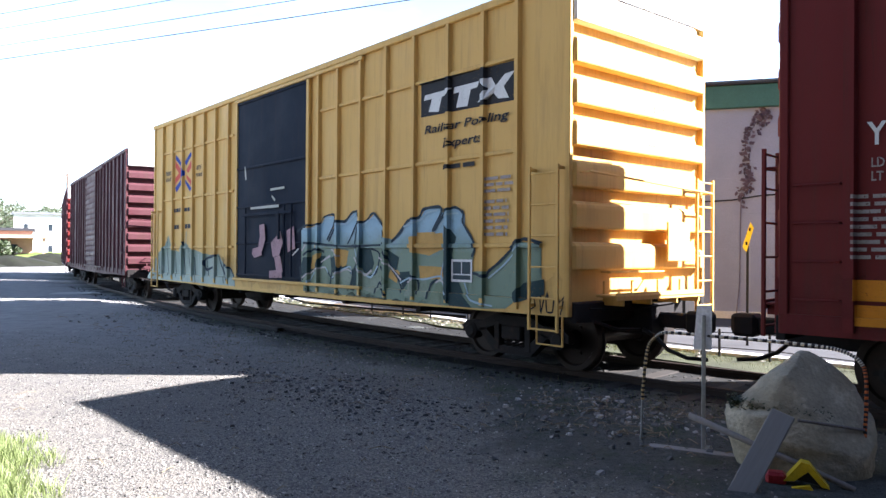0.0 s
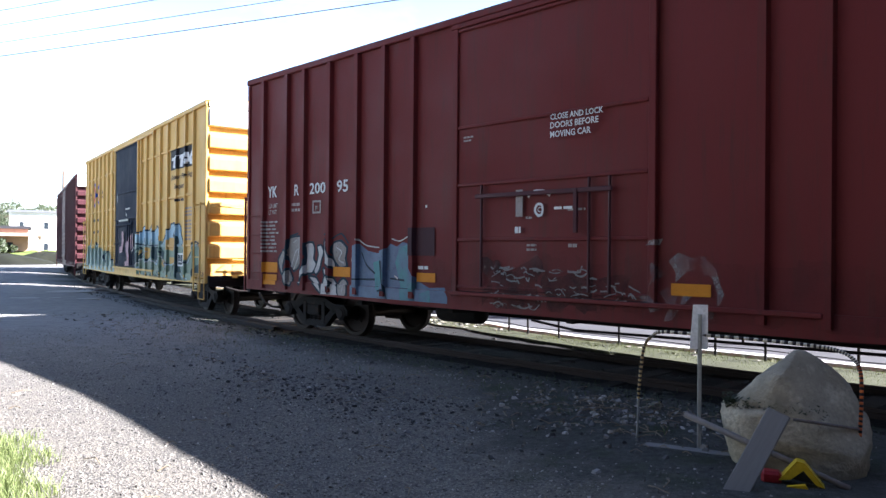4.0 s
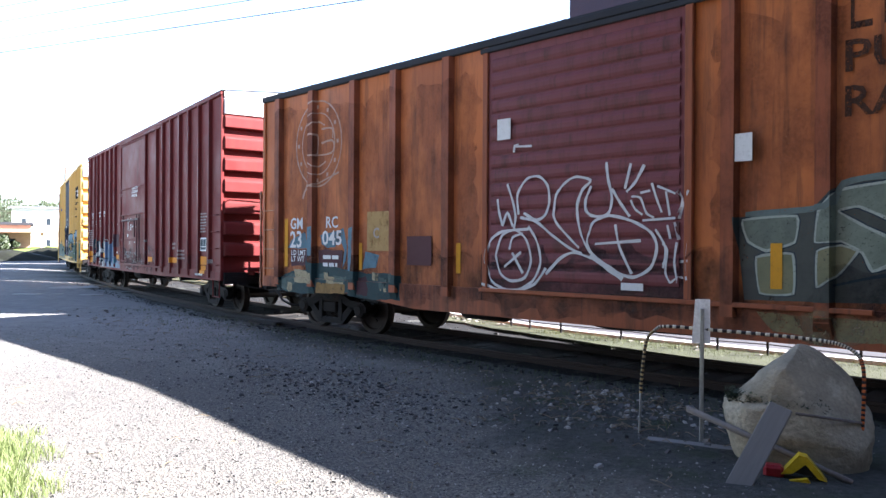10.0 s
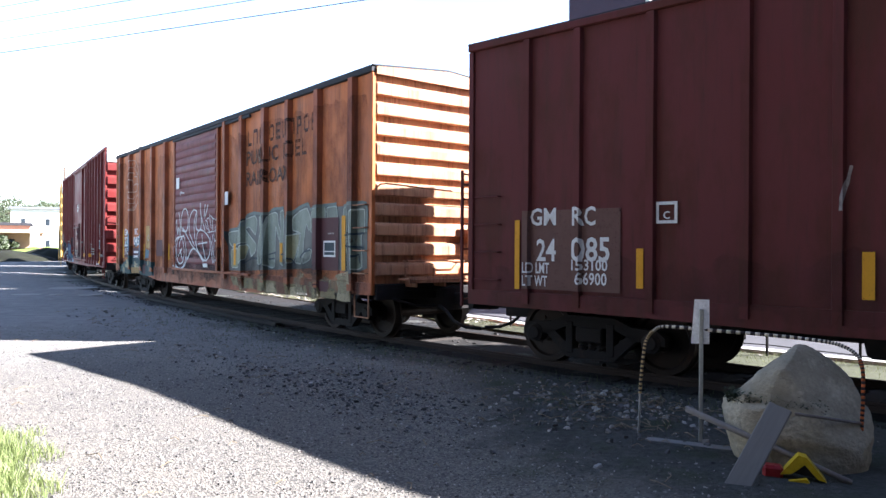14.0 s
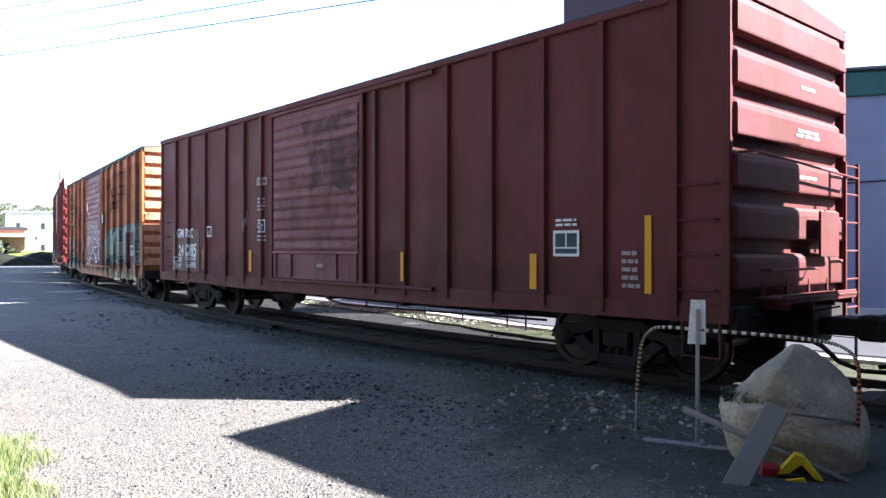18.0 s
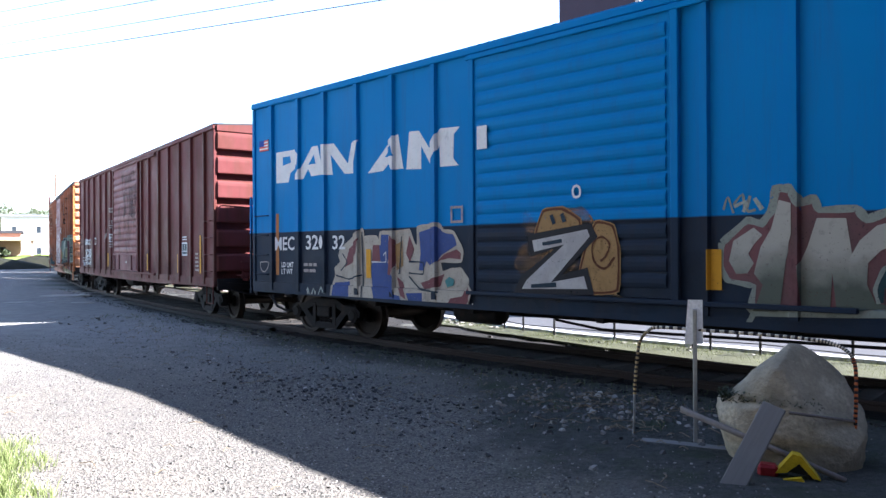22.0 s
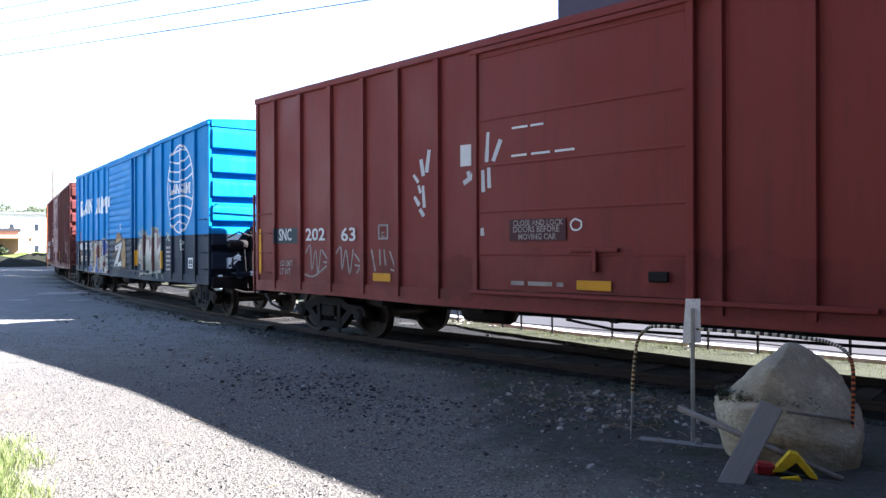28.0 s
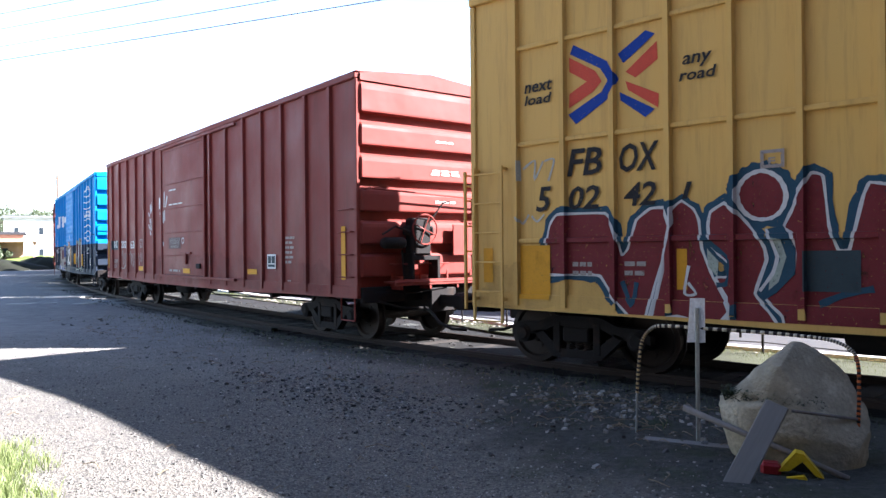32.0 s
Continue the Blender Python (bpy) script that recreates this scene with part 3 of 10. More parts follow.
def far_strip(u0, u1, near, far, z, thick):
    """A strip beyond the track between two edges that follow it."""
    g = Geo()
    us = np.arange(u0, u1, 0.5)
    for u in us:
        for q, zz in ((near(u), z - thick), (far(u), z - thick), (far(u), z), (near(u), z)):
            x, y = on_line(float(u), -q)
            g.v.append((x, y, zz))
    for i in range(len(us) - 1):
        g.f += [(i * 4 + k, i * 4 + (k + 1) % 4, i * 4 + 4 + (k + 1) % 4, i * 4 + 4 + k) for k in range(4)]
    return g


# Dark bluish road colour carries the shade that the building throws.
ASPHALT = surface("shade_dark_asphalt", (0.05, 0.052, 0.058), 0.9, coarse=0.5, fine=60, amount=0.25, second=(0.07, 0.07, 0.072))
thing_mesh("road", far_strip(-14, 75, lambda u: kerb_edge(u) + 0.254, lambda u: kerb_edge(u) + 24, 0.035, 0.05), ASPHALT, "street asphalt beyond the track, coloured dark for the building's shade", "road", kind="structure")
thing_mesh("kerb", far_strip(-14, 75, lambda u: kerb_edge(u) + 0.004, lambda u: kerb_edge(u) + 0.25, 0.085, 0.12), PAVE, "sun-bleached concrete kerb along the street", "kerb", kind="structure")
thing_mesh("verge_soil", far_strip(-14, 40, bed_edge, kerb_edge, 0.03, 0.05), surface("verge_turf", (0.042, 0.046, 0.026), 1.0, coarse=1.6, fine=20, amount=0.5, second=(0.03, 0.032, 0.02), second_amount=0.8, bump=0.8, depth=0.02), "pale stony turf along the far side of the track", "turf", kind="structure")


def blades(name, count, place, lo, hi, mat, label, seed, lean=0.5):
    rng = random.Random(seed)
    g = Geo()
    for _ in range(count):
        x, y = place(rng)
        hgt = lo + (hi - lo) * rng.random() ** 1.5
        a, b = rng.random() * math.tau, rng.random() * math.tau
        w = 0.0015 + 0.0025 * rng.random() + hgt * 0.008
        dx, dy = math.cos(a) * w, math.sin(a) * w
        lx, ly = math.cos(b) * hgt * lean * rng.random(), math.sin(b) * hgt * lean * rng.random()
        z = ground_z(x, y) - 0.01
        g.add([(x - dx, y - dy, z), (x + dx, y + dy, z), (x + dx * 0.7 + lx * 0.4, y + dy * 0.7 + ly * 0.4, z + hgt * 0.6), (x - dx * 0.7 + lx * 0.4, y - dy * 0.7 + ly * 0.4, z + hgt * 0.6), (x + lx, y + ly, z + hgt)], [(0, 1, 2, 3), (3, 2, 4)])
    return thing_mesh(name, g, mat, label, "grass", kind="stuff")


def verge(rng):
    u = -13 + 12.5 * rng.random() if rng.random() < 0.8 else rng.uniform(-1, 18)
    return on_line(u, -(bed_edge(u) + (kerb_edge(u) - bed_edge(u)) * rng.random()))


def verge_stones(rng):
    u = rng.uniform(-9, 16)
    return on_line(u, -(bed_edge(u) + 0.02 + (kerb_edge(u) - bed_edge(u) - 0.05) * rng.random()))


def weeds(rng):
    u = rng.uniform(-7.5, 9) + rng.gauss(0, 0.3)
    return on_line(u, rng.choice((1.5, 1.9, 2.3, 2.8, 3.3, 1.3)) + rng.gauss(0, 0.25))


def corner_clump(rng):
    while True:
        x, y = rng.uniform(-4.1, -2.2), rng.uniform(3.6, 6.3)
        edge = -2.52 - 0.55 * (y - 4.8) + 0.12 * math.sin(y * 9)
        if x < edge and rng.random() < min(1.0, (edge - x) * 2.2 + 0.15):
            return x, y


scatter_stones("verge_gravel", 5200, verge_stones, 0.02, 0.085, stone_bits_material("pale_verge_stone", (0.02, 0.02, 0.018), (0.34, 0.32, 0.28)), "pale broken stone on the far verge", 14)
blades("verge_grass", 22000, verge, 0.04, 0.13, DRY_GRASS, "sunlit yellow-green grass verge beyond the rails", 11)

# a low post-and-cable fence on the verge, and a yellow sign behind it
FENCE_BLACK = surface("black_fence_iron", (0.012, 0.012, 0.013), 0.7)
fence = thing("cable_fence", "low black post-and-cable fence on the verge", "fence")
_tops = []
for u in (6.9, 5.4, 3.9, 2.2, 0.5, -0.1, -1.0, -2.4, -3.9, -4.2, -5.0, -6.3, -8.0):
    x, y = on_line(u, -(kerb_edge(u) - 0.16))
    part("post", Geo().tube([(x, y, -0.05), (x, y, 0.46)], 0.022, 8).lathe([(0.024, 0.46), (0.02, 0.475), (0.0, 0.48)], "z", 8, (x, y, 0)), FENCE_BLACK, fence)
    _tops.append((x, y))
for z in (0.18, 0.42):
    part("cable", Geo().tube([(x, y, z + 0.02 * math.sin(i * 2.1)) for i, (x, y) in enumerate(_tops)], 0.008, 6), FENCE_BLACK, fence)
SIGN_YELLOW = surface("yellow_sign_face", (0.72, 0.55, 0.03), 0.5, amount=0.1)
marker = thing("crossing_sign", "narrow yellow sign on a thin grey post", "sign", pose(5.45, 13.2, 0, 0, 0, -24))
part("post", Geo().box(-0.022, 0.022, -0.02, 0.02, -0.1, 2.05, 0.004), FENCE_BLACK, marker)
part("plate", Geo().prism([(-0.085, 1.80), (-0.02, 1.70), (0.10, 2.14), (0.045, 2.24)], "y", -0.032, -0.022), SIGN_YELLOW, marker, "yellow plate with dark marks")
for x, z in ((-0.02, 1.83), (0.035, 2.08)):
    part("mark", Geo().box(x - 0.016, x + 0.016, -0.037, -0.033, z, z + 0.06), FENCE_BLACK, marker)
blades("trackside_weeds", 3600, weeds, 0.02, 0.09, WEED, "sparse green weeds between the ballast stones", 12)
blades("grass_clump", 21000, corner_clump, 0.03, 0.14, GRASS, "bright green grass at the edge of the gravel", 13, 0.8)

# ---- the distance beyond the curve ----
WHITE_SIDING = surface("white_clapboard", (0.72, 0.71, 0.68), 0.8, coarse=0.3)
TAN_STUCCO = surface("tan_stucco", (0.42, 0.26, 0.19), 0.85)
SOIL = surface("dark_soil", (0.012, 0.013, 0.008), 1.0, second=(0.02, 0.03, 0.008), coarse=0.6)
FAR_GRASS = surface("far_meadow", (0.12, 0.16, 0.04), 1.0, coarse=0.2, second=(0.2, 0.2, 0.07))
FAR_LEAF = leaf_material("far_leaves", (0.03, 0.045, 0.02), (0.065, 0.085, 0.04))


def from_eye(px_deg, dist):
    return dist * math.sin(radians(px_deg)), dist * math.cos(radians(px_deg))


def house(name, label, at, w, d, h, storeys, cols, wall, roof_mat, pitch=0.4):
    ob = thing(name, label, "house", at)
    part("wall", Geo().box(-w / 2, w / 2, 0, d, -0.5, h), wall, ob)
    part("roof", Geo().prism([(-w / 2 - 0.4, h + 0.004), (w / 2 + 0.4, h + 0.004), (w / 2 + 0.2, h + pitch), (-w / 2 - 0.2, h + pitch)], "y", -0.4, d + 0.4), roof_mat, ob)
    for s in range(storeys):
        for c in range(cols):
            x = -w / 2 + w * (c + 0.5) / cols
            z = 0.9 + s * h / storeys
            win = part("window", Geo().box(x - 0.35, x + 0.35, -0.03, 0.02, z, z + 1.2), GLASS_DARK, ob)
            part("sill", Geo().box(x - 0.55, x + 0.55, -0.1, -0.002, z - 0.12, z - 0.004), CONCRETE, win)
    return ob


hx, hy = from_eye(-28.0, 150)
house("white_house", "white three-storey clapboard house in the distance", pose(hx, hy, 0.45, 0, 0, 26), 11.5, 10, 7.6, 2, 3, WHITE_SIDING, ROOF_GREY)
hx, hy = from_eye(-31.2, 120)
shop = house("tan_shop", "low tan roadside shop with a flat canopy", pose(hx, hy, 0.4, 0, 0, 30), 9, 7, 4.0, 1, 2, TAN_STUCCO, ROOF_DARK)
part("canopy", Geo().box(-5, 6.5, -3, 0, 2.9, 3.3, 0.05), TAN_STUCCO, shop)
for x in (-4, 5.6):
    part("canopy_post", Geo().box(x, x + 0.4, -2.7, -2.3, -0.5, 2.9), TAN_STUCCO, shop)


def mound(name, cx, cy, rx, ry, hgt, mat, label, seed):
    g = Geo()
    m, k = 10, 28
    for i in range(m + 1):
        f = i / m
        for j in range(k):
            a = j * math.tau / k
            bump = 1 + 0.25 * noise.noise((math.cos(a) * 2 + seed, math.sin(a) * 2, f * 2))
            r = (1 - f) * bump
            g.v.append((cx + rx * r * math.cos(a), cy + ry * r * math.sin(a), hgt * math.sin(f * math.pi / 2) * (1 + 0.2 * noise.noise((math.cos(a) * 3, math.sin(a) * 3 + seed, f))) - 0.05))
    for i in range(m):
        g.f += [(i * k + j, i * k + (j + 1) % k, (i + 1) * k + (j + 1) % k, (i + 1) * k + j) for j in range(k)]
    return thing_mesh(name, g, mat, label, "mound", smooth=True)


for i, (a, dist, rx, hgt) in enumerate(((-30.2, 88, 4.5, 1.1), (-27.9, 92, 4, 1.3), (-33.5, 84, 5, 1.1))):
    mx, my = from_eye(a, dist)
    mound("earth_mound", mx, my, rx, 4, hgt, SOIL, "dark heap of earth at the end of the lot", i)
gx, gy = from_eye(-30, 125)
mound("grass_bank", gx, gy, 40, 16, 1.4, FAR_GRASS, "low green bank before the houses", 9)

BARK = surface("bark", (0.09, 0.07, 0.05), 0.95, stretch=(1, 1, 0.2))


def tree(cx, cy, hgt, spread, seed):
    rng = random.Random(seed)
    ob = thing("tree", "leafy green tree behind the far houses", "tree", pose(cx, cy, 0), group="far trees")
    g = Geo().tube([(0, 0, -0.3), (0.1, 0, hgt * 0.3), (0, 0.15, hgt * 0.75)], 0.35, 8, True, 0.08)
    for _ in range(7):
        a, z = rng.random() * math.tau, hgt * rng.uniform(0.3, 0.65)
        g.tube([(0, 0, z), (math.cos(a) * spread * 0.4, math.sin(a) * spread * 0.4, z + hgt * 0.15), (math.cos(a) * spread * 0.75, math.sin(a) * spread * 0.75, z + hgt * 0.22)], 0.12, 5, True, 0.03)
    part("trunk", g, BARK, ob)
    c = Geo()
    knots = [(rng.gauss(0, 0.42) * spread, rng.gauss(0, 0.42) * spread, hgt * rng.uniform(0.42, 0.95), rng.uniform(0.18, 0.42) * spread) for _ in range(22)]
    for _ in range(1900):
        kx, ky, kz, kr = rng.choice(knots)
        d = Vector((rng.gauss(0, 1), rng.gauss(0, 1), rng.gauss(0, 0.8))).normalized() * kr * rng.uniform(0.6, 1.05)
        q = Vector((kx, ky, kz)) + d
        t = Vector((rng.gauss(0, 1), rng.gauss(0, 1), rng.gauss(0, 1))).normalized() * rng.uniform(0.16, 0.34)
        s = t.orthogonal().normalized() * t.length * 0.7
        c.add([q - t, q + s, q + t, q - s], [(0, 1, 2, 3)])
    part("crown", c, FAR_LEAF, ob)
    return ob


for i, (a, dist, hgt, sp) in enumerate(((-31.5, 190, 14, 6), (-29.6, 205, 13, 6), (-27.4, 210, 12.5, 6), (-33.0, 180, 15, 6), (-30.4, 230, 15, 6), (-26.0, 240, 13, 6), (-30.9, 118, 2.6, 1.8), (-29.9, 122, 2.2, 1.6))):
    tx_, ty_ = from_eye(a, dist)
    tree(tx_, ty_, hgt, sp, 40 + i)

# ---- wires overhead ----
WIRE = surface("black_cable", (0.03, 0.03, 0.035), 0.6, bump=0)
POLE_WOOD = surface("grey_pole_timber", (0.13, 0.1, 0.08), 0.95, stretch=(1, 1, 0.15))


def cable(name, label, p, q, sag, r):
    g = Geo()
    pts = [(p[0] + (q[0] - p[0]) * k / 20, p[1] + (q[1] - p[1]) * k / 20, p[2] + (q[2] - p[2]) * k / 20 - sag * 4 * (k / 20) * (1 - k / 20)) for k in range(21)]
    return thing_mesh(name, g.tube(pts, r, 5), WIRE, label, "cable", group="overhead cables", smooth=True)


# ---- unseen walls added behind the eye to hold skylight off the cars ----
thing_mesh("wall_south", Geo().box(-16, 40, -3.6, -3.0, -0.1, 15.0), surface("skylight_block_grey", (0.075, 0.07, 0.07), 0.95), "unseen wall added behind the eye to block skylight", "wall", kind="structure")
thing_mesh("wall_west", Geo().box(-16.8, -16.1, -2.9, 7.5, -0.1, 15.0), surface("skylight_block_west_grey", (0.075, 0.07, 0.07), 0.95), "unseen side wall added to block skylight from the left", "wall", kind="structure")


def utility_pole(x, y, turn, arms, top):
    ob = thing("utility_pole", "weathered wooden utility pole with crossarms", "utility pole", pose(x, y, 0, 0, 0, turn), group="utility poles")
    part("shaft", Geo().tube([(0, 0, -0.5), (0, 0, top)], 0.16, 10, True, 0.11), POLE_WOOD, ob)
    for z in arms:
        arm = part("crossarm", Geo().box(-1.1, 1.1, -0.06, 0.06, z - 0.2, z - 0.06, 0.01), POLE_WOOD, ob)
        for q in (-0.9, 0.0, 0.9):
            part("insulator", Geo().tube([(q, 0, z - 0.06), (q, 0, z + 0.02)], 0.045, 6), CONCRETE, arm)
    return ob


# ---- boxcars ----
HALF = 1.53       # half the width over the side sheets


def wheel_mesh():
    g = Geo()
    for s in (-1, 1):
        y = 0.7525 * s
        g.lathe([(0.07, y + 0.10 * s), (0.12, y + 0.09 * s), (0.14, y + 0.03 * s), (0.33, y + 0.02 * s), (0.355, y + 0.055 * s), (0.42, y + 0.05 * s), (0.425, y - 0.04 * s), (0.452, y - 0.055 * s), (0.452, y - 0.08 * s), (0.36, y - 0.085 * s), (0.33, y - 0.03 * s), (0.13, y - 0.03 * s), (0.10, y - 0.09 * s)], "y", 32)
        for k in range(3):
            a = k * math.tau / 3
            g.box(0.2 * math.cos(a) - 0.02, 0.2 * math.cos(a) + 0.02, y + 0.02 * s, y + 0.045 * s, 0.2 * math.sin(a) - 0.02, 0.2 * math.sin(a) + 0.02)
    g.lathe([(0.07, -1.0), (0.08, -0.6), (0.08, 0.6), (0.07, 1.0)], "y", 12)
    return g.mesh("wheelset", WHEEL, False)


def frame_mesh():
    """Cast side frame of a bogie: arched top chord, dipped bottom chord, columns."""
    g = Geo()
    top = [(-1.05, 0.50), (-0.95, 0.58), (-0.60, 0.60), (-0.36, 0.70), (0.36, 0.70), (0.60, 0.60), (0.95, 0.58), (1.05, 0.50)]
    bot = [(1.05, 0.40), (0.80, 0.42), (0.62, 0.44), (0.34, 0.56), (-0.34, 0.56), (-0.62, 0.44), (-0.80, 0.42), (-1.05, 0.40)]
    g.prism(top + bot, "y", 1.0, 1.13)
    g.prism([(-0.70, 0.46), (-0.56, 0.50), (-0.26, 0.26), (0.26, 0.26), (0.56, 0.50), (0.70, 0.46), (0.36, 0.15), (-0.36, 0.15)], "y", 1.0, 1.13)
    g.box(-0.36, -0.25, 0.99, 1.14, 0.2, 0.62, 0.01).box(0.25, 0.36, 0.99, 1.14, 0.2, 0.62, 0.01)
    for x in (-0.865, 0.865):
        g.lathe([(0.0, 1.17), (0.08, 1.17), (0.10, 1.15), (0.13, 1.14), (0.13, 0.98)], "y", 14, (x, 0, 0.43))
    return g


BOGIE_MESHES = {"wheelset": wheel_mesh(), "side_frame": frame_mesh().mesh("side_frame", UNDER), "bolster": Geo().box(-0.2, 0.2, -1.16, 1.16, 0.36, 0.56, 0.02).box(-0.16, 0.16, -0.4, 0.4, 0.56, 0.72, 0.02).mesh("bolster", UNDER)}
_sp = Geo()
for sx in (-0.13, 0.0, 0.13):
    pts = [(sx + 0.055 * math.cos(k * 0.9), 1.06 + 0.055 * math.sin(k * 0.9), 0.26 + 0.006 * k) for k in range(44)]
    _sp.tube(pts, 0.014, 5)
BOGIE_MESHES["spring_nest"] = _sp.mesh("spring_nest", UNDER)
_bk = Geo().box(0.45, 0.55, -1.05, 1.05, 0.30, 0.42, 0.02).box(-0.55, -0.45, -1.05, 1.05, 0.30, 0.42, 0.02)
BOGIE_MESHES["brake_beam"] = _bk.mesh("brake_beam", UNDER)
WHEELSETS = []


def bogie(car, x):
    b = part("bogie", BOGIE_MESHES["bolster"], None, car, "grimy cast steel bogie", at=pose(x, 0, 0))
    for turn in (0, 180):
        part("side_frame", BOGIE_MESHES["side_frame"], None, b, at=pose(0, 0, 0, 0, 0, turn))
        part("spring_nest", BOGIE_MESHES["spring_nest"], None, b, at=pose(0, 0, 0, 0, 0, turn))
    part("brake_beam", BOGIE_MESHES["brake_beam"], None, b)
    for wx in (-0.865, 0.865):
        w = part("wheelset", BOGIE_MESHES["wheelset"], None, b, "rusty steel wheelset", at=pose(wx, 0, 0.42))
        WHEELSETS.append((w, wx))


def end_band(z0, z1, depth, half):
    """One pressed band of a car end: a bulged face out to the corner post, its far end cut down in a step."""
    g = Geo()
    step = -half + 0.26
    w = z1 - z0
    prof = [(0.0, 0.0), (0.86, 0.015), (0.97, 0.04), (1.0, 0.09), (1.0, 0.72), (0.94, 0.86), (0.66, 0.96), (0.0, 1.0)]

    def bar(sections, top):
        n = len(prof)
        vs = [(-depth * f * deep, y, z0 + (top - z0) * q) for y, deep in sections for f, q in prof]
        fs = [(i * n + k, i * n + (k + 1) % n, (i + 1) * n + (k + 1) % n, (i + 1) * n + k) for i in range(len(sections) - 1) for k in range(n)]
        g.add(vs, fs + [tuple(range(n)), tuple(range(len(vs) - n, len(vs)))])

    bar(((half, 0.75), (half - 0.03, 1.0), (step, 1.0)), z1)
    bar(((step - 0.001, 1.0), (-half + 0.04, 1.0), (-half, 0.6)), z1 - w * 0.2)
    return g


def rung(w, out=0.07):
    return Geo().tube([(-w / 2, 0, 0), (-w / 2, out, 0), (-w / 2 + 0.001, out, 0.001), (w / 2, out, 0), (w / 2, 0, 0)], 0.011, 6)


CARS = {}
END_INK = surface("end_print", (0.7, 0.68, 0.64), 0.7)


def boxcar(key, label, s0, L, eave, body, posts, post_w, belts, door, door_mat, door_kind, end_mat, end_kind, roof_mat, chord_mat, sill_drop=0.0, low_post=0.85, brake_wheel=False, ridge=0.14, proud=0.06, post_mat=None, grooves=(3.75, 0.55, 0.15), side_ladder=False, rib_from=1.12):
    car = thing("boxcar", label, "freight car", group="cars of the freight train")
    h = L / 2
    frame_mat = post_mat or body
    d0, d1 = door            # rear and front edge of the door
    z0, z1 = 0.98, eave
    # side sheets, both sides
    for s in (1, -1):
        y0, y1 = (HALF - 0.05, HALF) if s > 0 else (-HALF, -HALF + 0.05)
        for a, b in ((-h + 0.06, d0), (d1, h - 0.06)):
            part("side_sheet", Geo().box(a, b, y0, y1, z0, z1), body, car)
        # lower and upper chords
        yo = (HALF - 0.04, HALF + 0.035) if s > 0 else (-HALF - 0.035, -HALF + 0.04)
        mid = [(-h + 0.02, 0.80), (-h + 0.02, 1.0), (h - 0.02, 1.0), (h - 0.02, 0.80), (5.2, 0.78), (3.4, 0.74 - sill_drop), (-3.4, 0.74 - sill_drop), (-5.2, 0.78)]
        part("side_sill", Geo().prism(mid, "y", *yo), frame_mat, car)
        part("top_chord", Geo().box(-h, h, yo[0], yo[1] + (0.02 if s > 0 else 0), z1 - 0.09, z1 + 0.01, 0.012), chord_mat, car)
        for cx in (-h, h - 0.09):
            part("corner_post", Geo().box(cx, cx + 0.09, yo[0] - 0.0, yo[1] - 0.004, 0.8, z1 - 0.094, 0.01), body, car)
    post = Geo().prism([(-post_w / 2, 0.0), (-post_w * 0.36, proud), (post_w * 0.36, proud), (post_w / 2, 0.0)], "z", low_post, z1 - 0.094).mesh("side_post", post_mat or body)
    for x in posts:
        part("side_post", post, None, car, at=pose(x, HALF, 0))
        part("side_post", post, None, car, at=pose(x, -HALF, 0, 0, 0, 180))
    for z in belts:
        for a, b in ((-6.72, d0 - 0.25), (d1 + 0.25, 6.84)):
            part("belt_rail", Geo().box(a, b, HALF + 0.002, HALF + 0.042, z - 0.03, z + 0.03, 0.01), body, car)
    # the side door on both sides
    for s in (1, -1):
        yy = HALF + 0.012 if s > 0 else -HALF - 0.062
        g = Geo().box(d0 + 0.02, d1 - 0.02, yy - 0.03, yy + 0.03, 1.02, z1 - 0.16)
        dr = part("door", g, door_mat, car, "side door")
        if s < 0:
            continue
        yf = yy + 0.03
        if door_kind == "ribbed":
            n = 16 if rib_from < 1.2 else 13
            zs = np.linspace(rib_from, z1 - 0.28, n + 1)
            if rib_from > 1.2:
                for x in (d0 + 0.12, d0 + 0.75, d1 - 0.8, d1 - 0.2):
                    part("door_brace", Geo().box(x, x + 0.07, yf, yf + 0.035, 1.05, rib_from, 0.01), door_mat, dr)
                part("door_brace", Geo().box(d0 + 0.05, d1 - 0.05, yf, yf + 0.04, rib_from - 0.05, rib_from + 0.01, 0.01), door_mat, dr)
            for i in range(n):
                part("door_rib", Geo().prism([(yf, zs[i] + 0.012), (yf + 0.016, zs[i] + 0.035), (yf + 0.028, zs[i] + 0.075), (yf + 0.028, zs[i + 1] - 0.065), (yf + 0.016, zs[i + 1] - 0.025), (yf, zs[i + 1] - 0.004)], "x", d0 + 0.10, d1 - 0.10), door_mat, dr)
        elif door_kind == "plug":
            for z in (1.06, 1.75, 2.55, 3.4, z1 - 0.24):
                part("door_rib", Geo().box(d0 + 0.04, d1 - 0.04, yf, yf + 0.03, z, z + 0.05, 0.01), door_mat, dr)
            for x in (d0 + 0.55, d0 + 0.85, d1 - 0.55):
                part("lock_rod", Geo().tube([(x, yf + 0.05, 1.1), (x, yf + 0.05, 2.55)], 0.02, 6), DARK_MAROON if key == "D" else door_mat, dr)
            part("door_lever", Geo().box(d0 + 0.5, d1 - 0.45, yf + 0.06, yf + 0.09, 2.36, 2.42, 0.008).box(d0 + 1.0, d0 + 1.06, yf + 0.06, yf + 0.1, 1.85, 2.42, 0.008), DARK_MAROON if key == "D" else door_mat, dr)
        else:
            for z in (1.5, 2.1, 2.75, 3.4, z1 - 0.26):
                part("door_seam", Geo().box(d0 + 0.05, d1 - 0.05, yf, yf + 0.014, z, z + 0.03, 0.005), door_mat, dr)
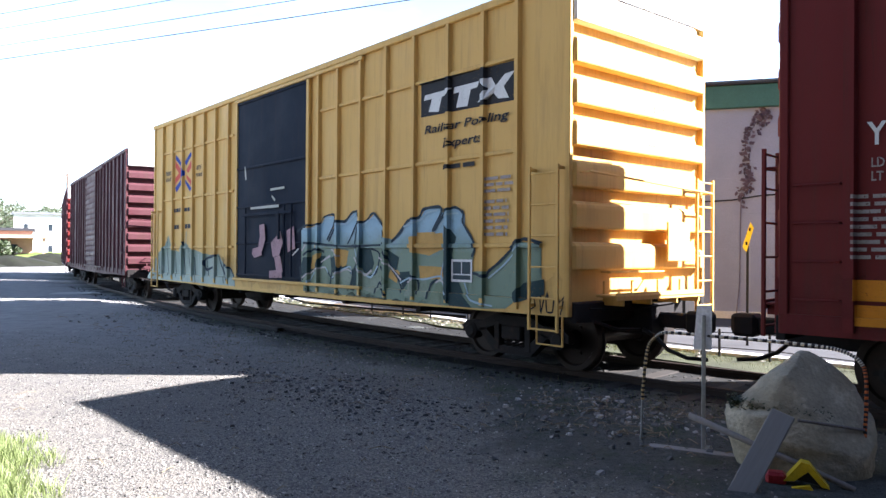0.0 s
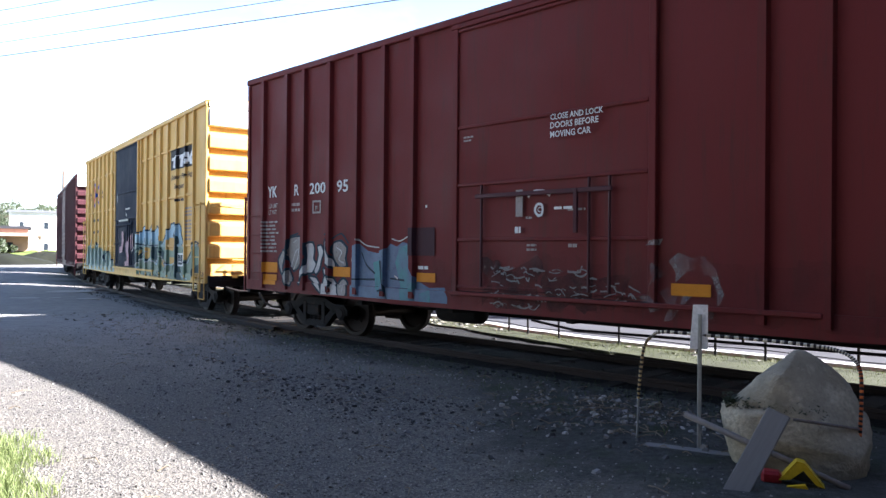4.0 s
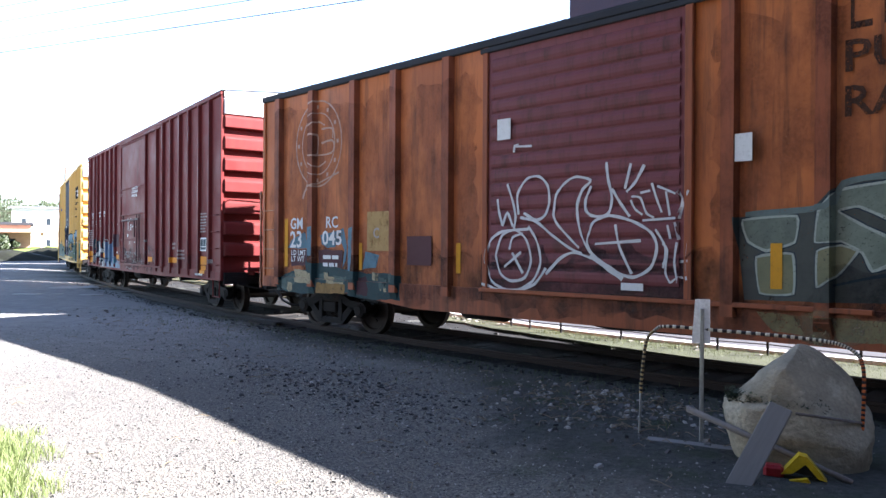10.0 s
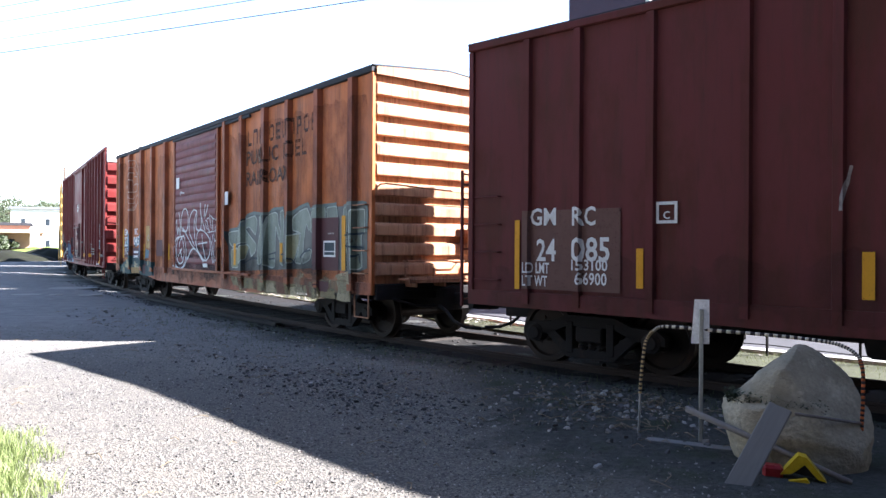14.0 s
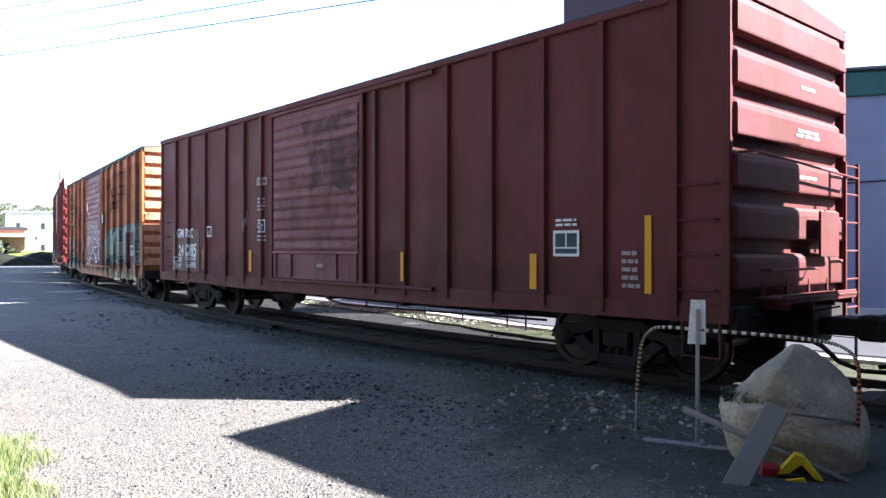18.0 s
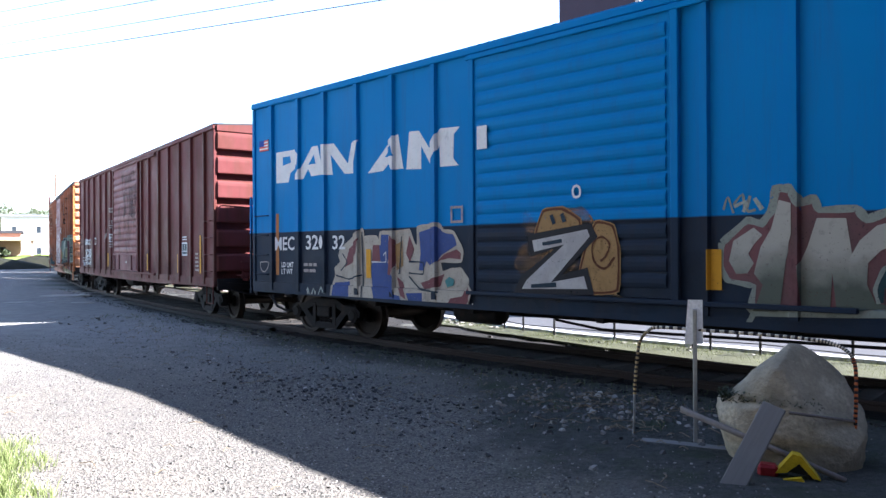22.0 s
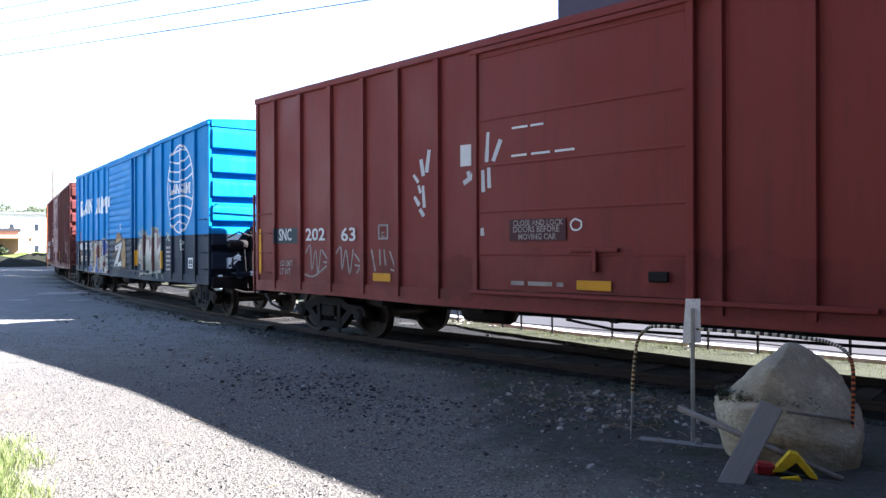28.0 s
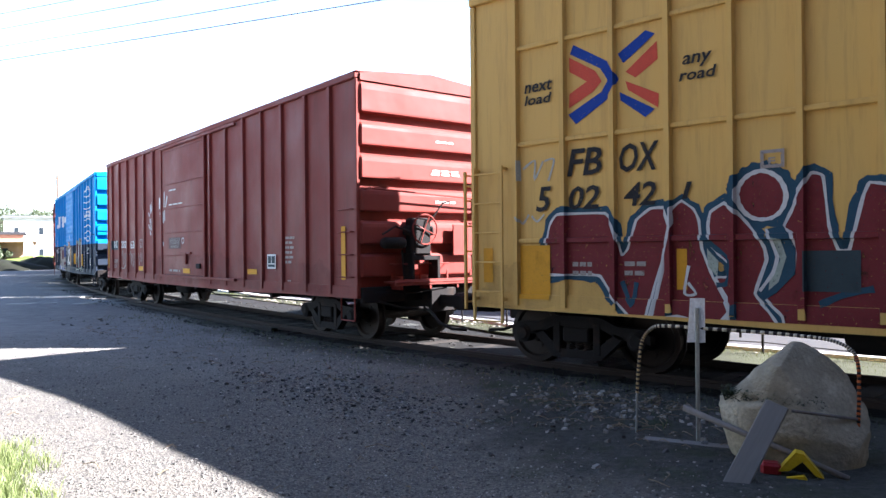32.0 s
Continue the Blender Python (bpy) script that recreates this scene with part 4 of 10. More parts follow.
            part("door_lever", Geo().box(d0 + 0.9, d0 + 1.6, yf, yf + 0.05, 1.55, 1.6, 0.008).box(d0 + 1.2, d0 + 1.26, yf, yf + 0.06, 1.3, 1.6, 0.008), door_mat, dr)
            part("door_latch", Geo().box(d0 + 0.25, d0 + 0.5, yf, yf + 0.05, 1.2, 1.32, 0.01), UNDER, dr)
        for x in (d0 - 0.06, d1 - 0.04):
            part("door_post", Geo().box(x, x + 0.10, HALF + 0.002, HALF + 0.075, 0.95, z1 - 0.1, 0.01), frame_mat, car)
        part("door_track", Geo().box(d0 - 1.9, d1 + 0.1, HALF + 0.04, HALF + 0.085, z1 - 0.18, z1 - 0.11, 0.008), chord_mat, car)
        part("door_sill", Geo().box(d0 - 1.9, d1 + 0.1, HALF + 0.037, HALF + 0.10, 0.955, 1.01, 0.008), frame_mat, car)
    # ends
    for turn in (0, 180):
        e = part("end_wall", Geo().box(-h + 0.08, -h + 0.12, -HALF + 0.045, HALF - 0.045, 0.98, z1 + ridge * 0.3), end_mat, car, at=pose(0, 0, 0, 0, 0, turn))
        top = z1 - 0.12
        first, pitch, gap = grooves
        if end_kind == "nine":
            rows = [(1.12 + (top - 1.12) * i / 10, 1.12 + (top - 1.12) * (i + 0.66) / 10, 0.10) for i in range(10)]
        else:
            rows = [(first + gap, top, 0.125)]
            z = first
            while z - pitch + gap > 1.0:
                rows.append((z - pitch + gap, z, 0.125))
                z -= pitch
        # cars of extra height carry a white field across the top of their ends
        tall = z1 > 4.8
        if tall:
            a, b, dep = rows[0]
            edge = z1 - 0.51
            if edge > a + 0.1:
                rows[0] = (a, edge, dep)
            else:
                edge = a
                rows.pop(0)
            part("white_field", end_band(edge + 0.002, b, dep, HALF - 0.03), WHITE_TOP, e, "white field across the top of the end", at=pose(-h + 0.082, 0, 0))
        for a, b, dep in rows:
            part("end_band", end_band(a, b, dep, HALF - 0.03), end_mat, e, at=pose(-h + 0.082, 0, 0))
        for z, w in () if end_kind == "nine" else ((first - pitch * 0.45, 0.42), (first - pitch * 1.4, 0.62), (first - pitch * 1.5, 0.7), (first - pitch * 2.4, 0.5)):
            for k in range(3):
                x = -0.25 + w * (k / 3 - 0.5)
                part("print_bar", Geo().box(-h - 0.05, -h - 0.045, x, x + w * 0.26, z, z + 0.035), END_INK, e)
        part("end_gable", Geo().prism([(-HALF + 0.04, z1 - 0.12), (HALF - 0.04, z1 - 0.12), (HALF - 0.04, z1), (0, z1 + ridge - 0.02), (-HALF + 0.04, z1)], "x", -h - 0.03, -h + 0.008), WHITE_TOP if tall else end_mat, e)
        # ladder, grab irons, crossover step
        lad = part("end_ladder", Geo().box(-h - 0.19, -h - 0.15, -HALF + 0.02, -HALF + 0.06, 0.75, 2.7, 0.005).box(-h - 0.19, -h - 0.15, -HALF + 0.44, -HALF + 0.48, 0.75, 2.7, 0.005), end_mat, car, at=pose(0, 0, 0, 0, 0, turn))
        bar = Geo().tube([(-h - 0.17, -HALF + 0.04, 0), (-h - 0.17, -HALF + 0.46, 0)], 0.013, 6).mesh("ladder_rung", end_mat)
        for k in range(6):
            part("ladder_rung", bar, None, lad, at=pose(0, 0, 0.85 + 0.36 * k))
        part("grab_rail", Geo().tube([(-h - 0.02, HALF - 0.12, 2.62), (-h - 0.2, HALF - 0.12, 2.62), (-h - 0.2, -HALF + 0.1, 2.5), (-h - 0.02, -HALF + 0.1, 2.5)], 0.015, 6), end_mat, car, at=pose(0, 0, 0, 0, 0, turn))
        part("crossover_step", Geo().box(-h - 0.36, -h - 0.02, -0.95, 1.05, 1.04, 1.07, 0.005).box(-h - 0.35, -h - 0.32, -0.95, 1.05, 1.0, 1.1, 0.005), end_mat, car, at=pose(0, 0, 0, 0, 0, turn))
        for by in (-0.85, -0.3, 0.3, 0.9):
            part("step_bracket", Geo().box(-h - 0.34, -h - 0.02, by - 0.02, by + 0.02, 0.93, 1.036, 0.004).box(-h - 0.05, -h - 0.02, by - 0.02, by + 0.02, 0.98, 1.24, 0.004), end_mat, car, at=pose(0, 0, 0, 0, 0, turn))
        part("lower_grab_rail", Geo().tube([(-h - 0.02, 0.95, 1.36), (-h - 0.16, 0.95, 1.36), (-h - 0.16, -0.25, 1.36), (-h - 0.02, -0.25, 1.36)], 0.014, 6), end_mat, car, at=pose(0, 0, 0, 0, 0, turn))
        part("brake_pipe", Geo().tube([(-h - 0.1, 1.2, 0.74), (-h - 0.16, 0.8, 0.62), (-h - 0.24, 0.4, 0.6)], 0.022, 6), UNDER, car, at=pose(0, 0, 0, 0, 0, turn))
        part("defect_board", Geo().box(-h - 0.165, -h - 0.135, -0.9, -0.35, 1.5, 2.05, 0.005), end_mat, car, at=pose(0, 0, 0, 0, 0, turn))
        part("end_sill", Geo().box(-h - 0.05, -h + 0.05, -HALF + 0.04, HALF - 0.04, 0.72, 0.976, 0.01), UNDER, car, at=pose(0, 0, 0, 0, 0, turn))
        # corner step and side grab irons
        part("corner_step", Geo().tube([(-h + 0.12, HALF + 0.01, 0.8), (-h + 0.12, HALF + 0.01, 0.42), (-h + 0.56, HALF + 0.01, 0.42), (-h + 0.56, HALF + 0.01, 0.8)], 0.016, 6), end_mat, car, at=pose(0, 0, 0, 0, 0, turn))
        # coupler, draft gear, hose
        part("coupler", Geo().box(-h - 0.75, -h + 0.6, -0.09, 0.09, 0.62, 0.82, 0.02).box(-h - 1.02, -h - 0.72, -0.16, 0.14, 0.58, 0.86, 0.04).box(-h - 1.1, -h - 0.95, 0.03, 0.2, 0.60, 0.84, 0.03), UNDER, car, "grimy knuckle coupler", at=pose(0, 0, 0, 0, 0, turn))
        part("draft_box", Geo().box(-h - 0.32, -h + 1.2, -0.28, 0.28, 0.52, 0.94, 0.02), UNDER, car, at=pose(0, 0, 0, 0, 0, turn))
        part("air_hose", Geo().tube([(-h - 0.25, 0.35, 0.6), (-h - 0.45, 0.36, 0.52), (-h - 0.62, 0.33, 0.36), (-h - 0.82, 0.22, 0.27), (-h - 1.03, 0.08, 0.26)], 0.028, 8), RUBBER, car, "black rubber air hose", at=pose(0, 0, 0, 0, 0, turn), smooth=True)
        part("uncoupling_rod", Geo().tube([(-h - 0.12, 1.3, 0.9), (-h - 0.2, 0.5, 0.86), (-h - 0.55, 0.12, 0.95)], 0.013, 6), UNDER, car, at=pose(0, 0, 0, 0, 0, turn))
    rg = rung(0.42).mesh("grab_iron", end_mat)
    for x in (-h + 0.36, h - 0.36):
        if side_ladder:
            ld = part("side_ladder", Geo().box(x - 0.26, x - 0.22, HALF + 0.10, HALF + 0.13, 0.6, 2.72, 0.004).box(x + 0.22, x + 0.26, HALF + 0.10, HALF + 0.13, 0.6, 2.72, 0.004).box(x - 0.26, x - 0.22, HALF, HALF + 0.10, 2.66, 2.70, 0.004).box(x + 0.22, x + 0.26, HALF, HALF + 0.10, 2.66, 2.70, 0.004).box(x - 0.26, x - 0.22, HALF + 0.03, HALF + 0.10, 0.9, 0.94, 0.004).box(x + 0.22, x + 0.26, HALF + 0.03, HALF + 0.10, 0.9, 0.94, 0.004), end_mat, car)
            bar = Geo().tube([(x - 0.24, HALF + 0.115, 0), (x + 0.24, HALF + 0.115, 0)], 0.013, 6).mesh("ladder_rung", end_mat)
            for k in range(6):
                part("ladder_rung", bar, None, ld, at=pose(0, 0, 0.62 + 0.40 * k))
            continue
        for k in range(4):
            part("grab_iron", rg, None, car, at=pose(x, HALF, 1.15 + 0.38 * k))
    if brake_wheel:
        gear_mat = UNDER
        ring = [(-h - 0.26, 0.35 + 0.26 * math.cos(k * math.tau / 20), 1.95 + 0.26 * math.sin(k * math.tau / 20)) for k in range(21)]
        bw = part("brake_wheel", Geo().tube(ring, 0.016, 6, False), end_mat, car, "hand brake wheel")
        for k in range(4):
            a = k * math.tau / 4 + 0.4
            part("spoke", Geo().tube([(-h - 0.24, 0.35, 1.95), (-h - 0.26, 0.35 + 0.26 * math.cos(a), 1.95 + 0.26 * math.sin(a))], 0.012, 5), end_mat, bw)
        part("brake_gear", Geo().box(-h - 0.22, -h - 0.02, 0.18, 0.62, 1.5, 2.15, 0.04).box(-h - 0.2, -h - 0.05, 0.1, 0.7, 1.85, 2.02, 0.03), gear_mat, car, "brake gear housing")
        part("brake_bracket", Geo().box(-h - 0.3, -h - 0.02, 0.05, 0.12, 1.1, 1.5, 0.01).box(-h - 0.3, -h - 0.02, 0.6, 0.66, 1.1, 1.55, 0.01).box(-h - 0.3, -h - 0.24, 0.05, 0.66, 1.42, 1.5, 0.01), gear_mat, car)
        part("brake_lever", Geo().tube([(-h - 0.2, 0.62, 1.9), (-h - 0.24, 0.95, 2.0), (-h - 0.22, 1.2, 1.86)], 0.02, 6), gear_mat, car)
        part("release_rod", Geo().tube([(-h - 0.2, 0.2, 2.1), (-h - 0.26, -0.05, 2.42), (-h - 0.24, -0.2, 2.45)], 0.014, 6), gear_mat, car)
        part("brake_cylinder", Geo().lathe([(0.0, 0.72), (0.08, 0.73), (0.10, 0.78), (0.10, 1.12), (0.07, 1.18), (0.0, 1.18)], "y", 14, (-h - 0.17, 0, 1.72)), gear_mat, car, smooth=True)
        part("brake_rod", Geo().tube([(-h - 0.2, 0.8, 1.6), (-h - 0.22, 0.78, 1.2), (-h - 0.16, 0.7, 0.7)], 0.014, 6), gear_mat, car)
        part("brake_chain", Geo().tube([(-h - 0.16, 0.2, 1.6), (-h - 0.18, 0.1, 1.2), (-h - 0.16, 0.1, 0.8)], 0.016, 6), gear_mat, car)
    # roof
    ro = HALF + 0.03
    part("roof", Geo().prism([(-ro, z1 + 0.014), (ro, z1 + 0.014), (ro, z1 + 0.03), (0, z1 + ridge + 0.02), (-ro, z1 + 0.03)], "x", -h - 0.02, h + 0.02), roof_mat, car)
    seam = Geo().prism([(-ro, z1 + 0.03), (0, z1 + ridge + 0.02), (ro, z1 + 0.03), (ro, z1 + 0.034), (0, z1 + ridge + 0.045), (-ro, z1 + 0.034)], "x", -0.03, 0.03).mesh("roof_seam", roof_mat)
    for k in range(14):
        part("roof_seam", seam, None, car, at=pose(-h + L * (k + 0.5) / 14, 0, 0))
    # underframe
    part("floor", Geo().box(-h + 0.06, h - 0.06, -HALF + 0.06, HALF - 0.06, 0.9, 0.976), UNDER, car)
    part("centre_sill", Geo().box(-h + 0.2, h - 0.2, -0.17, 0.17, 0.55, 0.9, 0.01), UNDER, car)
    cb = Geo().box(-0.06, 0.06, -HALF + 0.1, HALF - 0.1, 0.66, 0.896, 0.01).mesh("cross_bearer", UNDER)
    for x in (-4.4, -2.2, 0, 2.2, 4.4):
        part("cross_bearer", cb, None, car, at=pose(x, 0, 0))
    part("brake_reservoir", Geo().lathe([(0.0, -0.5), (0.16, -0.45), (0.18, -0.4), (0.18, 0.4), (0.16, 0.45), (0.0, 0.5)], "x", 14, (2.6, 0.75, 0.62)), UNDER, car, smooth=True)
    part("brake_rigging", Geo().tube([(-4.6, 0.6, 0.55), (0.4, 0.75, 0.5), (1.2, 0.7, 0.58)], 0.02, 5).tube([(-4.6, -0.3, 0.5), (4.6, -0.3, 0.5)], 0.02, 5), UNDER, car)
    for x in (-6.2, 6.2):
        bogie(car, x)
    CARS[key] = dict(ob=car, s0=s0, posts=posts, post_w=post_w, belts=belts, door=door, kind=door_kind, z1=z1, h=h, proud=proud)
    return car


P_TTX = [6.84, 6.1, 5.4, 4.7, 3.98, 3.28, 2.55, -1.5, -2.18, -2.92, -3.68, -4.44, -5.27, -6.04, -6.71]
P_YKR = [6.95, 6.17, 5.03, 4.18, 3.44, 2.62, 1.95, -1.72, -2.41, -3.17, -3.95, -4.7, -5.53, -6.33, -7.06]
P_D = [7.36, 6.52, 5.94, 5.14, 4.35, 3.63, 2.92, -2.55, -3.2, -4.0, -4.82, -5.62, -6.45, -7.25]
P_NOPB = [7.29, 6.18, 4.95, 3.88, 2.68, -1.65, -2.62, -3.78, -4.88, -6.08, -7.30]
P_F = [6.905, 6.125, 5.135, 4.045, 3.145, 2.355, -1.645, -2.455, -3.465, -4.405, -5.355, -6.285, -7.275]
P_G = [7.30, 6.41, 5.61, 4.69, 3.79, 2.83, -1.45, -2.4, -3.35, -4.27, -5.15, -6.05, -7.05]
P_H = [7.34, 6.49, 5.59, 4.69, 3.83, 2.94, -1.41, -2.37, -3.36, -4.28, -5.21, -6.2, -7.11]
boxcar("A", "dark maroon ribbed boxcar at the head of the train", 40.58, 15.5, 4.9, DARK_MAROON, P_YKR, 0.10, [], (-1.15, 1.65), DARK_MAROON, "plug", MAROON, "five", ROOF_GREY, DARK_MAROON, grooves=(4.10, 0.487, 0.17))
boxcar("B", "dark maroon boxcar with closely set ribs and a pale roof edge", 22.21, 15.3, 4.9, DARK_MAROON, P_YKR, 0.10, [], (-1.15, 1.65), DARK_MAROON, "ribbed", DARK_MAROON, "five", ROOF_GREY, DARK_MAROON, grooves=(4.20, 0.40, 0.16))
boxcar("C", "yellow high-cube boxcar with a black door and blue-green graffiti", 3.49, 15.24, 5.10, YELLOW, P_TTX, 0.09, [4.25, 2.98, 1.70], (-1.12, 2.06), BLACK_DOOR, "plug", YELLOW, "five", YELLOW, YELLOW, proud=0.07, grooves=(4.36, 0.523, 0.165), side_ladder=True)
boxcar("D", "maroon ribbed boxcar with white lettering and grey graffiti below", -14.417, 16.02, 5.08, MAROON, P_D, 0.13, [], (-1.27, 1.95), MAROON, "plug", MAROON, "five", ROOF_DARK, MAROON, proud=0.08, grooves=(4.10, 0.487, 0.17))
boxcar("E", "rusty orange boxcar with a maroon corrugated door and graffiti", -32.347, 15.81, 4.54, ORANGE, P_NOPB, 0.20, [], (-1.18, 1.89), DOOR_BROWN, "ribbed", SUNLIT_END, "nine", ROOF_DARK, ROOF_DARK, sill_drop=0.13, proud=0.10, post_mat=RUSTY_POST)
boxcar("F", "plain brown boxcar with thin ribs and a weathered corrugated door", -50.073, 15.85, 4.44, BROWN, P_F, 0.13, [], (-1.295, 1.855), DOOR_BROWN, "ribbed", BROWN, "five", ROOF_DARK, BROWN, rib_from=1.55)
boxcar("G", "bright blue and black boxcar with white lettering and a white globe", -67.863, 15.99, 4.52, BLUE_TWO, P_G, 0.12, [], (-1.1, 2.02), BLUE_TWO, "ribbed", BLUE_TWO, "five", BLUE, BLUE, brake_wheel=True)
boxcar("H", "red-brown boxcar with thin ribs, yellow strips and white numbers", -86.131, 16.0, 4.55, RED, P_H, 0.13, [], (-1.08, 2.14), RED, "flat", RED, "five", RED, RED, brake_wheel=True)
boxcar("I", "yellow high-cube boxcar with a red graffiti piece along its base", -104.06, 15.25, 5.08, YELLOW, P_TTX, 0.09, [4.25, 2.98, 1.70], (-1.12, 2.06), BLACK_DOOR, "plug", YELLOW, "five", YELLOW, YELLOW, proud=0.07, grooves=(4.36, 0.523, 0.165), side_ladder=True)


# ---- paint on the cars: marks, placards, graffiti ----
def ink(name, color, wear=0.25, rough=0.6):
    m, nt, bsdf = node_material(name)
    a, b = tex_noise(nt, 5.0, 5, 0.7), tex_noise(nt, 45.0, 3, 0.6)
    col = blend(nt, ramp(nt, a, 0.45, 0.7, 0, wear), color, scaled(color, 0.55))
    col = blend(nt, ramp(nt, b, 0.55, 0.75, 0, wear), col, (0.09, 0.06, 0.05))
    nt.links.new(col, bsdf.inputs["Base Color"])
    bsdf.inputs["Roughness"].default_value = rough
    bsdf.inputs["Specular IOR Level"].default_value = 0.12
    worn_through(nt, bsdf, wear)
    return m


def worn_through(nt, bsdf, wear):
    """The paint has flaked off in places and lets the car's own coat show."""
    flakes, rubs = tex_noise(nt, 38.0, 5, 0.7), tex_noise(nt, 4.0, 5, 0.7, (1, 1, 0.5))
    keep = nt.nodes.new("ShaderNodeMath")
    keep.operation = "MINIMUM"
    nt.links.new(ramp(nt, flakes, 0.69 - 0.16 * wear, 0.73 - 0.16 * wear, 1, 0.1), keep.inputs[0])
    nt.links.new(ramp(nt, rubs, 0.66 - 0.2 * wear, 0.8 - 0.2 * wear, 1, 1 - 0.9 * wear), keep.inputs[1])
    nt.links.new(keep.outputs[0], bsdf.inputs["Alpha"])


def spray_mix(name, one, two, wear=0.35, scale=1.6):
    """Two spray colours running into one another, dusty and worn."""
    m, nt, bsdf = node_material(name)
    col = blend(nt, ramp(nt, tex_noise(nt, scale, 4, 0.55), 0.42, 0.6), one, two)
    col = blend(nt, ramp(nt, tex_noise(nt, 14.0, 5, 0.7), 0.5, 0.75, 0, 0.5), col, scaled(one, 0.5))
    nt.links.new(col, bsdf.inputs["Base Color"])
    bsdf.inputs["Roughness"].default_value = 0.55
    worn_through(nt, bsdf, wear)
    return m


def mist(name, color, most):
    """A thin uneven film: soot or overspray."""
    m, nt, bsdf = node_material(name)
    bsdf.inputs["Base Color"].default_value = (*color, 1)
    bsdf.inputs["Roughness"].default_value = 0.8
    both = nt.nodes.new("ShaderNodeMath")
    both.operation = "MULTIPLY"
    nt.links.new(ramp(nt, tex_noise(nt, 2.2, 5, 0.65, (1, 1, 0.6)), 0.38, 0.62, 0, most), both.inputs[0])
    nt.links.new(ramp(nt, tex_noise(nt, 30.0, 4, 0.7), 0.3, 0.6, 0.5, 1), both.inputs[1])
    nt.links.new(both.outputs[0], bsdf.inputs["Alpha"])
    return m


def fade_ink(name, low, high, z0, z1):
    """Spray paint that fades from one colour into another with height."""
    m, nt, bsdf = node_material(name)
    tc = nt.nodes.new("ShaderNodeTexCoord")
    sep = nt.nodes.new("ShaderNodeSeparateXYZ")
    nt.links.new(tc.outputs["Object"], sep.inputs[0])
    add = nt.nodes.new("ShaderNodeMath")
    add.operation = "MULTIPLY_ADD"
    add.inputs[1].default_value = 0.5
    nt.links.new(tex_noise(nt, 2.5, 4, 0.6), add.inputs[0])
    nt.links.new(sep.outputs["Z"], add.inputs[2])
    col = blend(nt, ramp(nt, add.outputs[0], z0 + 0.25, z1 + 0.25), low, high)
    col = blend(nt, ramp(nt, tex_noise(nt, 9, 5, 0.7), 0.55, 0.75, 0, 0.4), col, scaled(low, 0.6))
    nt.links.new(col, bsdf.inputs["Base Color"])
    bsdf.inputs["Roughness"].default_value = 0.55
    worn_through(nt, bsdf, 0.3)
    return m


WHITE_INK, BLACK_INK, DULL_INK = ink("white_marking", (0.66, 0.66, 0.64)), ink("black_marking", (0.022, 0.022, 0.025)), ink("dull_marking", (0.33, 0.29, 0.27), 0.5)
FADED_INK, SOOT_INK, DARK_INK = ink("faded_marking", (0.42, 0.27, 0.20), 0.45), ink("sooty_marking", (0.055, 0.024, 0.014), 0.85), ink("dark_spray", (0.018, 0.035, 0.05))
WHITE_SPRAY, PALE_SPRAY = ink("white_spray", (0.55, 0.55, 0.55)), ink("pale_spray", (0.42, 0.42, 0.37), 0.4)
PALE_BLUE, PALE_GREEN, PINK_SPRAY = ink("pale_blue_spray", (0.30, 0.42, 0.48)), ink("pale_green_spray", (0.33, 0.38, 0.33), 0.5), ink("pink_spray", (0.36, 0.22, 0.24), 0.5)
FADE_BLUE = fade_ink("blue_green_spray", (0.11, 0.175, 0.115), (0.19, 0.33, 0.42), 1.6, 2.0)
FADE_GREEN = fade_ink("green_white_spray", (0.26, 0.33, 0.28), (0.14, 0.20, 0.15), 0.8, 1.7)
TEAL_SPRAY = ink("teal_spray", (0.06, 0.20, 0.20), 0.5)
RED_SPRAY, NAVY_SPRAY, CREAM_SPRAY = ink("red_spray", (0.17, 0.028, 0.032), 0.4), ink("navy_spray", (0.025, 0.07, 0.11)), ink("cream_spray", (0.42, 0.37, 0.30), 0.4)
MAROON_SPRAY, VIOLET_SPRAY, TAN_SPRAY = ink("maroon_spray", (0.17, 0.06, 0.065), 0.4), ink("violet_blue_spray", (0.042, 0.075, 0.22), 0.4), ink("tan_spray", (0.32, 0.19, 0.075), 0.5)
YELLOW_PLATE, ORANGE_PLATE, RUST_PLATE = ink("yellow_reflector", (0.62, 0.30, 0.025)), ink("orange_reflector", (0.58, 0.22, 0.02)), ink("dull_orange_reflector", (0.36, 0.14, 0.04))
CREAM_PLATE, BROWN_PLATE, SLATE_PLATE = ink("cream_plate", (0.38, 0.24, 0.09), 0.5), ink("brown_plate", (0.08, 0.032, 0.036)), ink("slate_plate", (0.04, 0.06, 0.07))
BLUE_PATCH, CREAM_PATCH, TAUPE_PATCH = ink("old_blue_paint", (0.10, 0.19, 0.24), 0.55), ink("old_cream_paint", (0.34, 0.29, 0.18), 0.7), ink("taupe_touch_up", (0.13, 0.07, 0.058), 0.4)
TAUPE_SPRAY, BONE_SPRAY = spray_mix("taupe_spray", (0.16, 0.135, 0.115), (0.24, 0.22, 0.20), 0.4), spray_mix("bone_spray", (0.42, 0.40, 0.38), (0.30, 0.28, 0.27), 0.3)
SEA_SPRAY = spray_mix("sea_teal_spray", (0.02, 0.17, 0.18), (0.05, 0.11, 0.18), 0.4)
MOSS_SPRAY = spray_mix("moss_spray", (0.085, 0.112, 0.085), (0.155, 0.195, 0.15), 0.45, 1.3)
